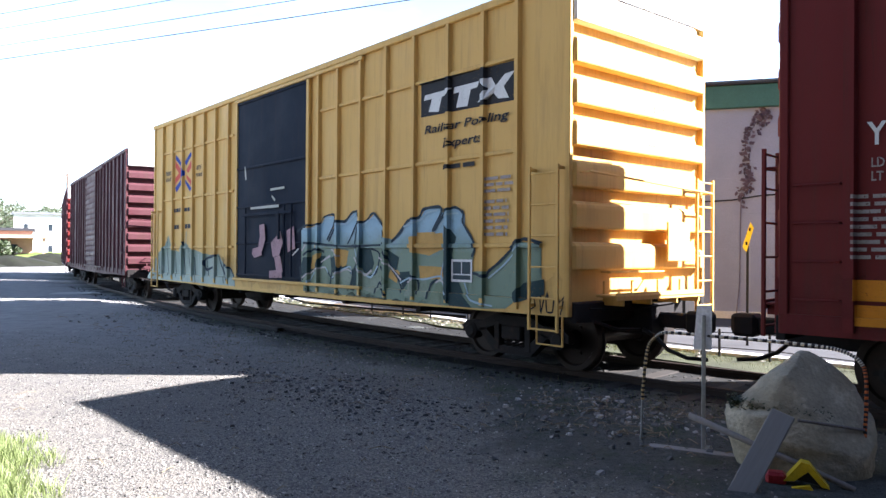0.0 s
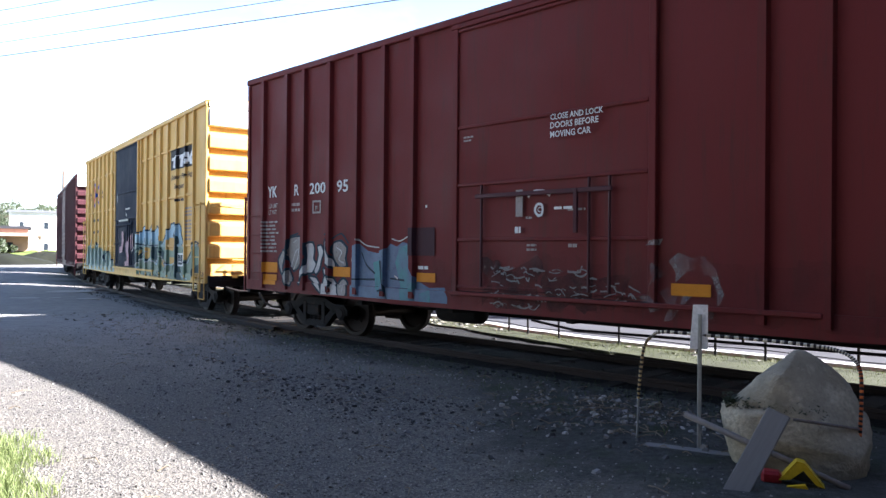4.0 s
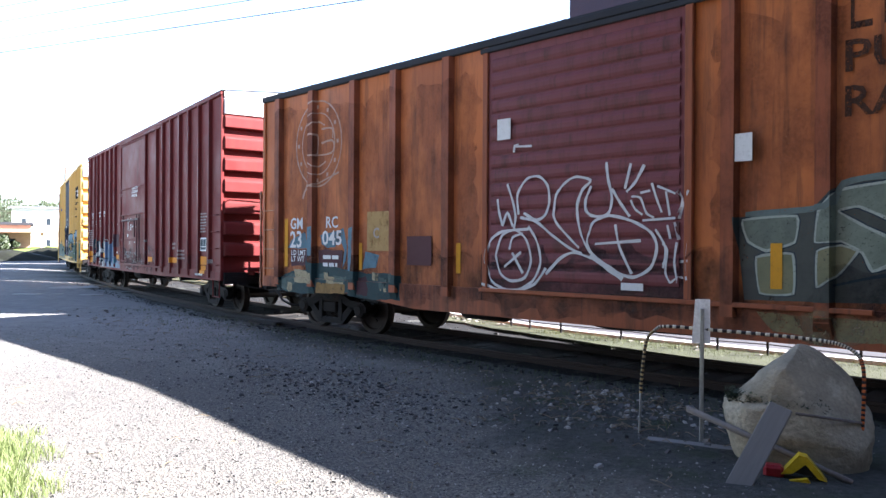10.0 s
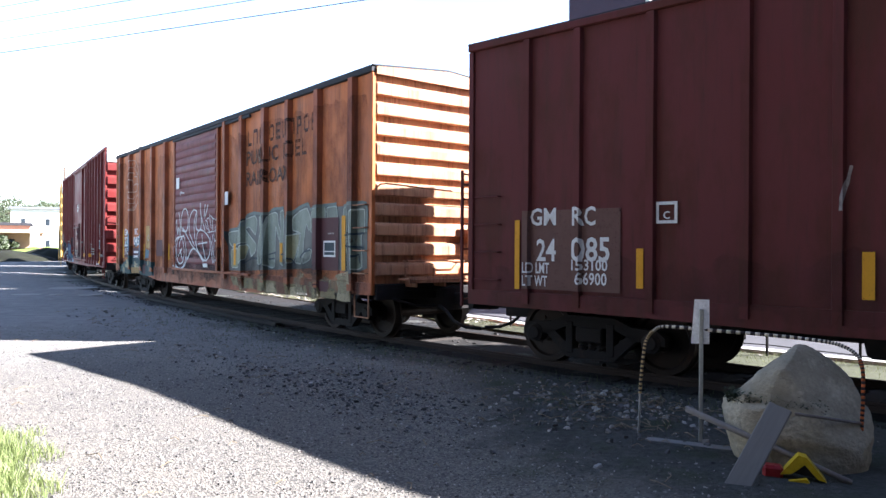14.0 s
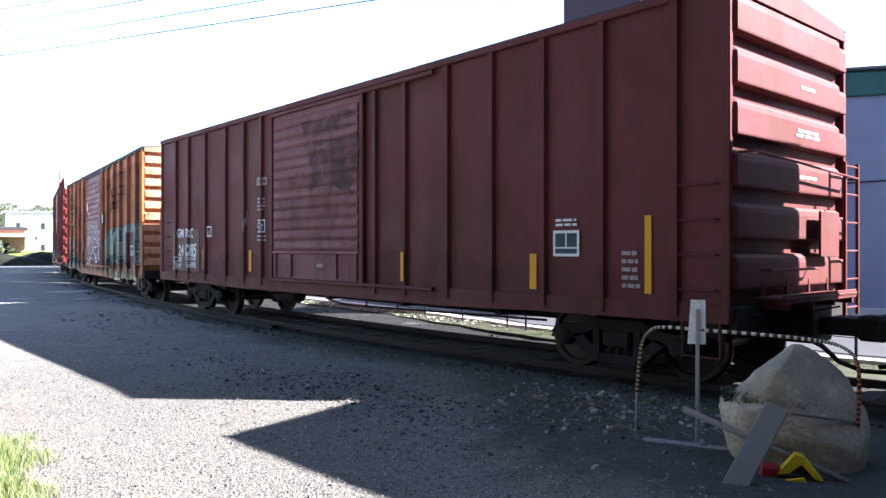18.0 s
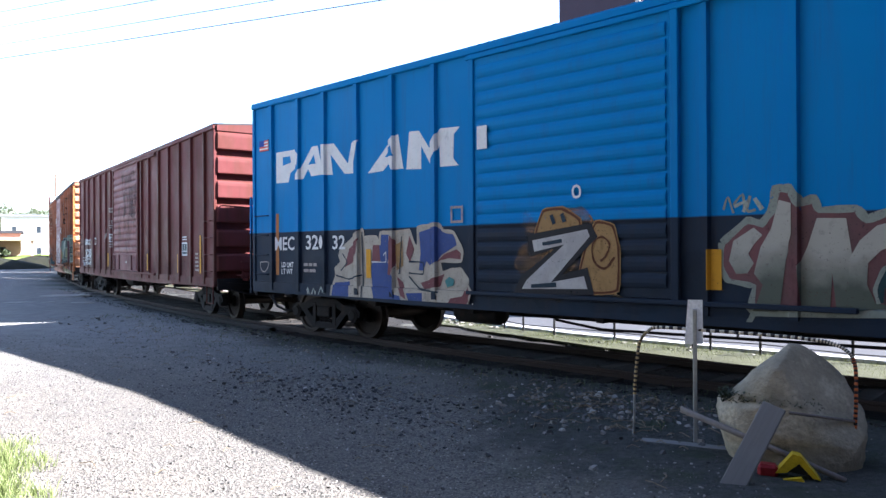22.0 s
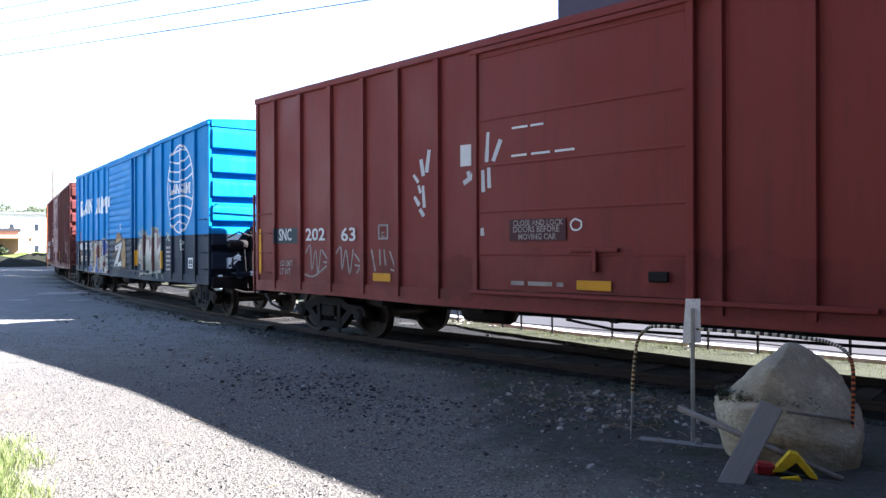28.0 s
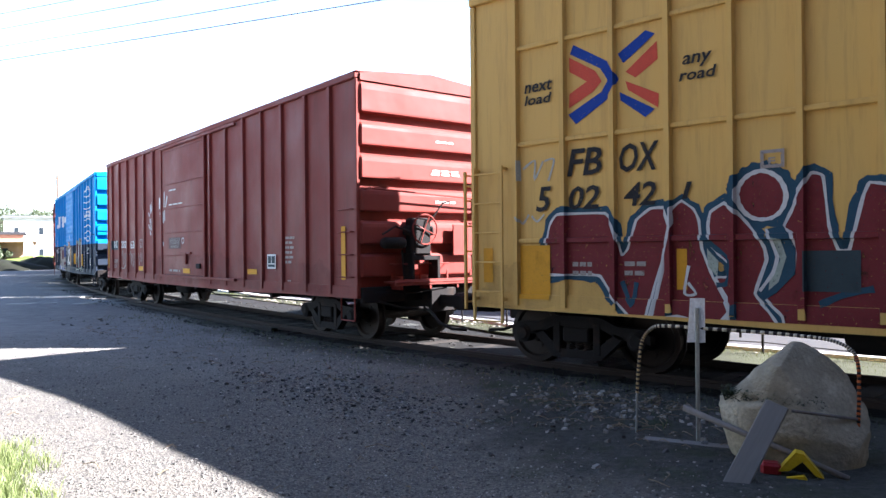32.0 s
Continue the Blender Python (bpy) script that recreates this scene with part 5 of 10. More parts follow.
SOOT_MIST, RUST_MIST = mist("soot_film", (0.012, 0.010, 0.009), 0.6), mist("rust_film", (0.12, 0.034, 0.016), 0.45)
GREEN_MIST = mist("green_overspray", (0.05, 0.07, 0.05), 0.9)
YELLOW_WORN = ink("worn_yellow_patch", (0.50, 0.30, 0.09), 0.3)
TAN_MIST, RUST_SPRAY = mist("tan_overspray", (0.22, 0.12, 0.045), 0.9), ink("rust_brown_spray", (0.10, 0.035, 0.015), 0.4)
DIRT_MIST = mist("road_dirt_film", (0.035, 0.028, 0.024), 0.2)
OLD_TEAL, OCHRE_PATCH = ink("old_teal_paint", (0.075, 0.115, 0.105), 0.7), ink("old_ochre_paint", (0.25, 0.15, 0.05), 0.6)
OLIVE_PATCH, RUST_DRIP = ink("old_olive_paint", (0.20, 0.165, 0.085), 0.75), ink("rust_drip", (0.12, 0.045, 0.022), 0.6)
LEAF_GREEN = spray_mix("leaf_green_spray", (0.10, 0.155, 0.085), (0.16, 0.21, 0.15), 0.4)
BLUE_INK, DEEP_TEAL, DIM_PATCH = ink("blue_touch_up", (0.0, 0.18, 0.44), 0.1), ink("deep_teal_spray", (0.022, 0.05, 0.055), 0.35), ink("dim_touch_up", (0.05, 0.02, 0.026), 0.2)
FIELD_BLUE, SCUFF, SCUFF_MIST = spray_mix("field_blue_spray", (0.045, 0.085, 0.155), (0.075, 0.125, 0.20), 0.35), ink("scuffed_metal", (0.22, 0.20, 0.195), 0.6), mist("scuffed_film", (0.24, 0.21, 0.20), 0.8)
PIECE_SHADE, PIECE_EDGE = spray_mix("piece_shade_spray", (0.018, 0.026, 0.025), (0.035, 0.045, 0.038), 0.35), ink("piece_edge_spray", (0.13, 0.17, 0.16), 0.4)
STRAW_SPRAY, CREAM_MIST = spray_mix("straw_spray", (0.17, 0.165, 0.08), (0.10, 0.12, 0.06), 0.4), mist("cream_overspray", (0.30, 0.26, 0.15), 0.85)
YACK_RED, YACK_EDGE = spray_mix("dusky_red_spray", (0.13, 0.032, 0.038), (0.085, 0.03, 0.032), 0.35), ink("grey_green_edge_spray", (0.24, 0.26, 0.22), 0.45)
YACK_FILL = fade_ink("grey_to_green_spray", (0.055, 0.07, 0.05), (0.34, 0.32, 0.27), 1.2, 1.6)
EMBLEM_BLUE, EMBLEM_RED = ink("emblem_blue", (0.012, 0.05, 0.28)), ink("emblem_red", (0.55, 0.08, 0.05))


def skin(c, x, z):
    """How far out the painted side stands at a place on it."""
    d0, d1 = c["door"]
    if d0 + 0.02 < x < d1 - 0.02 and 1.0 < z < c["z1"] - 0.15:
        return HALF + 0.042 + (0.029 if c["kind"] == "ribbed" and d0 + 0.1 < x < d1 - 0.1 else 0.036 if c["kind"] == "plug" else 0.0)
    y = HALF
    if z < 1.0:
        y = HALF + 0.035
    if z > 0.85:
        d = min(abs(x - q) for q in c["posts"]) / c["post_w"]
        y = max(y, HALF + c["proud"] * min(1.0, max(0.0, (0.5 - d) / 0.14)))
    if any(abs(z - b) < 0.031 for b in c["belts"]) and not d0 - 0.25 < x < d1 + 0.25:
        y = max(y, HALF + 0.042)
    if min(abs(x - d0 + 0.01), abs(x - d1 - 0.01)) < 0.055:
        y = max(y, HALF + 0.075)
    return y


SET_BACK = {"D": 0.205, "E": -0.08, "F": -0.295, "G": -0.045, "H": 0.09}      # how far the markings stand off a car's middle


def decal(key, name, verts, faces, mat, lift=1, label="", flat=False):
    """Lay a flat drawing (x, z) on a car's side, over posts and belts; later coats lie on earlier ones."""
    c = CARS[key]
    verts = [(x + SET_BACK.get(key, 0.0), z) for x, z in verts]
    c["coats"] = c.get("coats", 0) + 1
    lift += 0.04 * (c["coats"] % 24)
    bm = bmesh.new()
    vs = [bm.verts.new((x, 0, z)) for x, z in verts]
    for f in faces:
        try:
            bm.faces.new([vs[i] for i in f])
        except ValueError:
            pass
    xs, zs = [v[0] for v in verts], [v[1] for v in verts]
    cuts = []
    for q in c["posts"]:
        w = c["post_w"]
        cuts += [(q - w * 0.5, 0), (q - w * 0.36, 0), (q + w * 0.36, 0), (q + w * 0.5, 0)]
    for q in c["door"]:
        cuts += [(q - 0.075, 0), (q - 0.06, 0), (q + 0.06, 0), (q + 0.075, 0)]
    for b in c["belts"]:
        cuts += [(b - 0.035, 2), (b - 0.028, 2), (b + 0.028, 2), (b + 0.035, 2)]
    cuts += [(0.996, 2), (1.004, 2)]
    for at, axis in cuts:
        lo, hi = (min(xs), max(xs)) if axis == 0 else (min(zs), max(zs))
        if lo < at < hi:
            co, no = [0, 0, 0], [0, 0, 0]
            co[axis], no[axis] = at, 1
            bmesh.ops.bisect_plane(bm, geom=bm.verts[:] + bm.edges[:] + bm.faces[:], plane_co=co, plane_no=no)
    floor = 0.62 if key == "E" else 0.81
    if min(zs) < floor:
        bmesh.ops.bisect_plane(bm, geom=bm.verts[:] + bm.edges[:] + bm.faces[:], plane_co=(0, 0, floor), plane_no=(0, 0, -1), clear_outer=True)
    board = max([skin(c, v.co.x, v.co.z) for v in bm.verts] or [HALF]) if flat else 0
    for v in bm.verts:
        v.co.y = max(board, skin(c, v.co.x, v.co.z)) + 0.0022 * lift
    bmesh.ops.recalc_face_normals(bm, faces=bm.faces)
    me = bpy.data.meshes.new(name)
    bm.to_mesh(me)
    bm.free()
    me.materials.append(mat)
    return part(name, me, mat, c["ob"], label)


def lettering(key, text, x0, x1, z0, z1, mat, shear=0.0):
    cu = bpy.data.curves.new("lettering", "FONT")
    cu.body, cu.shear, cu.resolution_u, cu.offset = text, shear, 2, 0.018
    ob = bpy.data.objects.new("lettering", cu)
    me = bpy.data.meshes.new_from_object(ob)
    vs = [v.co.copy() for v in me.vertices]
    fs = [list(q.vertices) for q in me.polygons]
    bpy.data.objects.remove(ob), bpy.data.curves.remove(cu), bpy.data.meshes.remove(me)
    a, b = min(v.x for v in vs), max(v.x for v in vs)
    lo, hi = min(v.y for v in vs), max(v.y for v in vs)
    least = 1.35 * abs(x1 - x0) / len(text)
    if z1 - z0 < least * 0.8:
        z0, z1 = (z0 + z1) / 2 - least / 2, (z0 + z1) / 2 + least / 2
    q = [(x0 + (x1 - x0) * (v.x - a) / (b - a), z0 + (z1 - z0) * (v.y - lo) / (hi - lo)) for v in vs]
    # one part for each character: faces that hang together
    group = list(range(len(q)))

    def root(i):
        while group[i] != i:
            group[i] = group[group[i]]
            i = group[i]
        return i

    for f in fs:
        for i in f[1:]:
            group[root(i)] = root(f[0])
    sets = {}
    for f in fs:
        sets.setdefault(root(f[0]), []).append(f)
    for members in sets.values():
        ids = sorted({i for f in members for i in f})
        back = {i: k for k, i in enumerate(ids)}
        decal(key, "letter", [q[i] for i in ids], [[back[i] for i in f] for f in members], mat, 9.2)


def quad(x0, x1, z0, z1):
    return [(x0, z0), (x1, z0), (x1, z1), (x0, z1)]


def bars(key, rows, x0, x1, z0, z1, mat):
    """Small print that cannot be read: a bar for each word."""
    rng = random.Random(int(abs(x0) * 100) + rows)
    if z1 - z0 < 0.045 * rows:
        z1 = z0 + 0.06 * rows
    step, w = (z1 - z0) / rows, x1 - x0
    for r in range(rows):
        f = 0.0
        end = rng.uniform(0.75, 1.0)
        while f < end - 0.05:
            g = min(end, f + rng.uniform(0.22, 0.45))
            decal(key, "print_bar", quad(x0 + w * f, x0 + w * g, z1 - step * (r + 0.72), z1 - step * (r + 0.22)), [(0, 1, 2, 3)], mat, 9.2)
            f = g + 0.07


def letter_blocks(key, n, x0, x1, z0, z1, mat):
    """A worn name as rows of plain block shapes."""
    shapes = (((0, 0.17, 0, 1), (0.17, 1, 0.8, 1), (0.17, 0.9, 0.4, 0.58), (0.17, 1, 0, 0.2)), ((0, 0.17, 0, 0.95), (0.83, 1, 0.05, 1), (0.17, 0.83, 0.78, 1)),
              ((0, 0.16, 0.1, 0.9), (0.84, 1, 0.1, 0.9), (0.2, 0.8, 0, 0.2), (0.2, 0.8, 0.8, 1)), ((0, 0.17, 0, 1), (0.17, 0.95, 0, 0.2)), ((0.1, 0.34, 0, 1), (0.34, 0.9, 0.8, 1), (0.68, 0.92, 0.4, 0.8), (0.34, 0.8, 0.4, 0.56)))
    w = (x1 - x0) / n
    for i in range(n):
        a, b = x0 + w * (i + 0.14), x0 + w * (i + 0.84)
        for p0, p1, q0, q1 in shapes[(i * 3 + n) % 5]:
            decal(key, "name_block", quad(a + (b - a) * p0, a + (b - a) * p1, z0 + (z1 - z0) * q0, z0 + (z1 - z0) * q1), [(0, 1, 2, 3)], mat, 2)


def panel(key, name, x0, x1, z0, z1, mat):
    return decal(key, name, quad(x0, x1, z0, z1), [(0, 1, 2, 3)], mat, 7, flat=name == "route_card")


def ragged(pts, k=1.0):
    """An outline broken up into an uneven edge."""
    out, k2 = [], k
    for i, (x, z) in enumerate(pts):
        x2, z2 = pts[(i + 1) % len(pts)]
        n = max(2, int(math.hypot(x2 - x, z2 - z) / 0.09))
        for k in range(n):
            a, b = x + (x2 - x) * k / n, z + (z2 - z) * k / n
            out.append((a + k2 * 0.22 * noise.noise((a * 2.3, b * 2.3, 1)) + k2 * 0.10 * noise.noise((a * 9, b * 9, 2)), b + k2 * 0.22 * noise.noise((a * 2.3, b * 2.3, 5)) + k2 * 0.10 * noise.noise((a * 9, b * 9, 7))))
    return out


def patch(key, name, pts, mat, lift=1):
    if name in ("soot_stain", "rust_stain", "overspray", "rubbed_paint", "old_paint"):
        pts = ragged(pts, 0.16 if name == "old_paint" else 1.0)
    return decal(key, name, pts, [tuple(range(len(pts)))], mat, lift + 1)


def stencil_box(key, x0, x1, z0, z1, panes, mat):
    t = 0.035 * (1 if x1 > x0 else -1)
    e = 0.035
    vs = quad(x0, x1, z0, z0 + e) + quad(x0, x1, z1 - e, z1) + quad(x0, x0 + t, z0 + e, z1 - e) + quad(x1 - t, x1, z0 + e, z1 - e)
    if panes:
        zb = z0 + (z1 - z0) * 0.3
        vs += quad(x0, x1, zb, zb + 0.02)
        if panes > 1:
            xm = (x0 + x1) / 2
            vs += quad(xm - 0.01, xm + 0.01, zb, z1)
        decal(key, "stencil_ground", quad(x0, x1, z0, z1), [(0, 1, 2, 3)], SLATE_PLATE, 8)
    for i in range(0, len(vs), 4):
        decal(key, "stencil_line", vs[i:i + 4], [(0, 1, 2, 3)], mat, 9.2)


def curve_through(pts, closed=False, k=4, pull=0.5):
    """A smooth line through a few points."""
    n = len(pts)
    if n < 3 and not closed:
        return list(pts)
    out = []
    for i in range(n if closed else n - 1):
        g = [pts[(i + j) % n] if closed else pts[min(max(i + j, 0), n - 1)] for j in (-1, 0, 1, 2)]
        for s in range(k):
            t = s / k
            h1, h2, h3, h4 = 2 * t ** 3 - 3 * t * t + 1, t ** 3 - 2 * t * t + t, -2 * t ** 3 + 3 * t * t, t ** 3 - t * t
            out.append(tuple(h1 * b + h2 * pull * (c2 - a) + h3 * c2 + h4 * pull * (d - b) for a, b, c2, d in zip(*g)))
    if not closed:
        out.append(tuple(pts[-1]))
    return out


def stroke(key, pts, width, mat, lift=1, closed=False, name="graffiti_line", pull=0.5):
    q = curve_through(pts, closed, 4, pull)
    n = len(q)
    vs = []
    for i, (x, z) in enumerate(q):
        a, b = (q[(i - 1) % n], q[(i + 1) % n]) if closed else (q[max(i - 1, 0)], q[min(i + 1, n - 1)])
        dx, dz = b[0] - a[0], b[1] - a[1]
        m = math.hypot(dx, dz) or 1.0
        w = width / 2 * (1 + 0.45 * noise.noise((x * 2.1, z * 2.1, 3.0)) + 0.15 * math.sin(i * 1.7))
        vs += [(x - dz / m * w, z + dx / m * w), (x + dz / m * w, z - dx / m * w)]
    fs = [(2 * i, 2 * i + 1, (2 * i + 3) % (2 * n), (2 * i + 2) % (2 * n)) for i in range(n if closed else n - 1)]
    return decal(key, name, vs, fs, mat, lift + 1)


def bubble(key, pts, fill, outer, line, outer_w=0.13, line_w=0.05, pull=0.22):
    """One graffiti letter: broad outer edge, fill, and a line on its contour."""
    stroke(key, pts, outer_w, outer, 1, True, "graffiti_edge", pull)
    q = curve_through(pts, True, 4, pull)
    decal(key, "graffiti_fill", q, [tuple(range(len(q)))], fill, 3)
    stroke(key, pts, line_w, line, 3, True, "graffiti_line", pull)


def ring_line(cx, cz, rx, rz, n=28):
    return [(cx + rx * math.cos(k * math.tau / n), cz + rz * math.sin(k * math.tau / n)) for k in range(n)]


def roundel(key, cx, cz, r0, r1, mat):
    stroke(key, ring_line(cx, cz, r0, r1), 0.03, mat, 1, True, "emblem_ring")
    stroke(key, ring_line(cx, cz, r0 * 0.72, r1 * 0.72), 0.024, mat, 1, True, "emblem_ring")
    for line in ([(0.34, 0.16), (0.02, 0.16), (0.02, -0.2)], [(0.3, -0.2), (-0.4, -0.2), (-0.44, 0.02), (-0.1, 0.0)], [(-0.1, 0.26), (-0.42, 0.24), (-0.44, 0.06)], [(0.2, 0.34), (0.0, 0.4), (-0.2, 0.32)], [(0.24, -0.32), (0.0, -0.42), (-0.24, -0.34)]):
        stroke(key, [(cx + a, cz + b) for a, b in line], 0.032, mat, 1, False, "emblem_line")
    for k in range(12):
        a = k * math.tau / 12
        x, z = cx + r0 * 0.86 * math.cos(a), cz + r1 * 0.86 * math.sin(a)
        panel(key, "emblem_mark", x - 0.03, x + 0.03, z - 0.035, z + 0.035, FADED_INK)


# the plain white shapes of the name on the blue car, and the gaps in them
NAME_SHAPES = [
    [(7.21, 2.88), (7.21, 3.47), (6.56, 3.47), (6.42, 3.37), (6.45, 3.18), (6.73, 3.04), (6.80, 2.87)],
    [(6.60, 2.89), (6.04, 3.47), (5.86, 3.47), (5.71, 2.94), (6.06, 2.93), (6.16, 3.07), (6.32, 2.90)],
    [(5.69, 2.93), (5.71, 3.47), (5.39, 3.46), (4.99, 3.07), (4.89, 3.42), (4.68, 3.44), (4.82, 2.89), (5.08, 2.90), (5.48, 3.27), (5.42, 2.91)],
    [(4.46, 2.86), (3.80, 3.41), (3.70, 3.43), (3.58, 2.87), (3.82, 2.87), (3.89, 3.01), (4.07, 2.87)],
    [(3.51, 2.85), (3.44, 3.44), (3.22, 3.43), (2.99, 3.14), (2.76, 3.41), (2.35, 3.39), (2.47, 3.29), (2.48, 2.93), (2.37, 2.82), (2.76, 2.83), (2.77, 3.15), (2.97, 2.89), (3.17, 3.19), (3.17, 2.83)],
]
NAME_HOLES = [[(6.98, 3.36), (6.74, 3.36), (6.70, 3.24), (6.98, 3.20)], [(6.15, 3.15), (5.98, 3.32), (5.92, 3.15)], [(4.02, 3.09), (3.83, 3.27), (3.78, 3.09)]]


def globe(key, cx, cz, r, mat):
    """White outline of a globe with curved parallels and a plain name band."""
    stroke(key, ring_line(cx, cz, r, r * 1.03, 40), 0.055, mat, 1, True, "globe_ring")
    for s in (1, -1):
        for f in (0.30, 0.52, 0.72, 0.88):
            half = r * math.sqrt(1 - f * f)
            dip = 0.16 * (1 - 0.3 * f) if f < 0.85 else 0.12
            stroke(key, [(cx + half * t, cz + s * (r * f - dip * (1 - t * t) * (-1 if f < 0 else 1) * (0.9 if f < 0.8 else -0.3))) for t in (-1, -0.5, 0, 0.5, 1)] if s > 0 else [(cx + half * t, cz - r * f + dip * (1 - t * t)) for t in (-1, -0.5, 0, 0.5, 1)], 0.04, mat, 1, False, "globe_parallel")
        stroke(key, [(cx, cz + s * r * 0.2), (cx, cz + s * r * 0.98)], 0.045, mat, 1, False, "globe_meridian")
    for shapes, coat in ((NAME_SHAPES, mat), (NAME_HOLES, BLUE_INK)):
        for shape in shapes:
            patch(key, "emblem_shape", [(cx + r * 0.82 * (x - 4.78) / 2.43, cz + 0.15 * (z - 3.15) / 0.325) for x, z in shape], coat, 2 if coat is mat else 3)


def small_flag(key, x0, x1, z0, z1):
    n = 7
    for i in range(n):
        panel(key, "flag_stripe", x0, x1, z0 + (z1 - z0) * i / n, z0 + (z1 - z0) * (i + 1) / n, EMBLEM_RED if i % 2 == 0 else WHITE_INK)
    decal(key, "flag_canton", quad(x0, x0 + (x1 - x0) * 0.42, z0 + (z1 - z0) * 3 / n, z1), [(0, 1, 2, 3)], EMBLEM_BLUE, 9)




# road dirt thrown up along the foot of every car, rust and soot over the oldest
for key in CARS:
    h_ = CARS[key]["h"] - 0.15
    patch(key, "soot_stain", [(h_, 0.82), (-h_, 0.82), (-h_, 1.35), (0, 1.5), (h_, 1.35)], DIRT_MIST, 0)
patch("E", "soot_stain", [(7.6, 0.7), (-7.6, 0.7), (-7.6, 1.5), (7.6, 1.5)], SOOT_MIST, 0)
patch("E", "rust_stain", [(7.6, 1.4), (2.2, 1.4), (2.2, 4.1), (7.6, 4.1)], RUST_MIST, 0)
patch("E", "rust_stain", [(-1.4, 1.6), (-7.6, 1.6), (-7.6, 4.1), (-1.4, 4.1)], RUST_MIST, 0)

# yellow car with the blue-green piece
patch("C", "emblem_panel", [(-4.58, 4.23), (-6.66, 4.21), (-6.66, 3.67), (-4.58, 3.71)], BLACK_INK, 1)
patch("C", "emblem_shape", [(-4.68, 4.04), (-5.32, 4.05), (-5.27, 3.96), (-5.09, 3.96), (-5.01, 3.74), (-4.77, 3.77), (-4.85, 3.96), (-4.65, 3.96)], WHITE_INK, 2)
patch("C", "emblem_shape", [(-5.38, 4.05), (-5.92, 4.05), (-5.88, 3.97), (-5.74, 3.96), (-5.67, 3.73), (-5.42, 3.74), (-5.49, 3.96), (-5.36, 3.96)], WHITE_INK, 2)
patch("C", "emblem_shape", [(-5.95, 4.05), (-6.17, 4.06), (-6.26, 3.93), (-6.44, 4.06), (-6.63, 4.07), (-6.42, 3.89), (-6.52, 3.72), (-6.31, 3.74), (-6.22, 3.83), (-6.06, 3.75), (-5.88, 3.75), (-6.11, 3.91)], WHITE_INK, 2)
lettering("C", "Railcar Pooling", -4.69, -6.54, 3.43, 3.52, BLACK_INK, 0.2)
lettering("C", "Experts", -5.13, -6.01, 3.16, 3.28, BLACK_INK, 0.2)
bars("C", 1, -5.14, -6.03, 2.81, 2.94, BLACK_INK)
bars("C", 3, -6.08, -6.65, 2.42, 2.68, DULL_INK)
bars("C", 6, -6.08, -6.60, 1.81, 2.36, DULL_INK)
patch("C", "graffiti_fill", [(8.07, 0.83), (7.67, 1.17), (7.28, 1.55), (6.84, 1.67), (6.47, 2.02), (6.23, 1.64), (5.69, 1.58), (5.27, 1.82), (4.76, 1.65), (4.24, 1.57), (3.67, 1.51), (3.12, 1.53), (2.87, 1.31), (2.42, 1.18), (2.19, 1.00), (2.08, 0.70), (4.42, 0.68), (7.46, 0.72)], FADE_GREEN, 2)
stroke("C", [(7.23, 1.54), (7.17, 1.21), (7.07, 0.89)], 0.035, DARK_INK, 5, pull=0.4)
stroke("C", [(6.57, 1.99), (6.51, 1.46), (6.40, 0.94)], 0.035, DARK_INK, 5, pull=0.4)
stroke("C", [(5.97, 1.79), (5.91, 1.34), (5.81, 0.90)], 0.035, DARK_INK, 5, pull=0.4)
stroke("C", [(5.35, 1.85), (5.30, 1.38), (5.20, 0.92)], 0.035, DARK_INK, 5, pull=0.4)
stroke("C", [(5.01, 1.73), (4.96, 1.40), (4.87, 1.07)], 0.035, DARK_INK, 5, pull=0.4)
stroke("C", [(4.60, 1.45), (4.55, 1.12), (4.46, 0.79)], 0.035, DARK_INK, 5, pull=0.4)
stroke("C", [(3.82, 1.45), (3.77, 1.23), (3.69, 0.99)], 0.035, DARK_INK, 5, pull=0.4)
stroke("C", [(2.87, 1.46), (2.83, 1.16), (2.76, 0.85)], 0.035, DARK_INK, 5, pull=0.4)
stroke("C", [(7.47, 1.42), (7.47, 1.14), (7.36, 0.85)], 0.035, PALE_GREEN, 4, pull=0.4)
stroke("C", [(6.84, 1.67), (6.83, 1.25), (6.73, 0.84)], 0.035, PALE_GREEN, 4, pull=0.4)
stroke("C", [(6.24, 2.06), (6.23, 1.43), (6.12, 0.81)], 0.035, PALE_GREEN, 4, pull=0.4)
stroke("C", [(5.65, 1.67), (5.64, 1.27), (5.55, 0.87)], 0.035, PALE_GREEN, 4, pull=0.4)
stroke("C", [(5.19, 2.12), (5.18, 1.67), (5.09, 1.22)], 0.035, PALE_GREEN, 4, pull=0.4)
stroke("C", [(4.36, 1.52), (4.35, 1.14), (4.26, 0.77)], 0.035, PALE_GREEN, 4, pull=0.4)
stroke("C", [(3.48, 1.39), (3.47, 1.11), (3.39, 0.83)], 0.035, PALE_GREEN, 4, pull=0.4)
stroke("C", [(2.66, 1.15), (2.65, 0.95), (2.58, 0.75)], 0.035, PALE_GREEN, 4, pull=0.4)
stroke("C", [(2.32, 1.00), (2.32, 0.87), (2.25, 0.73)], 0.035, PALE_GREEN, 4, pull=0.4)
stroke("C", [(3.23, 1.50), (3.89, 1.41), (3.85, 1.15), (3.37, 1.25), (3.44, 1.36)], 0.06, DARK_INK, 5, pull=0.4)
stroke("C", [(3.12, 1.50), (2.94, 1.25), (2.59, 0.92)], 0.05, DARK_INK, 5, pull=0.4)
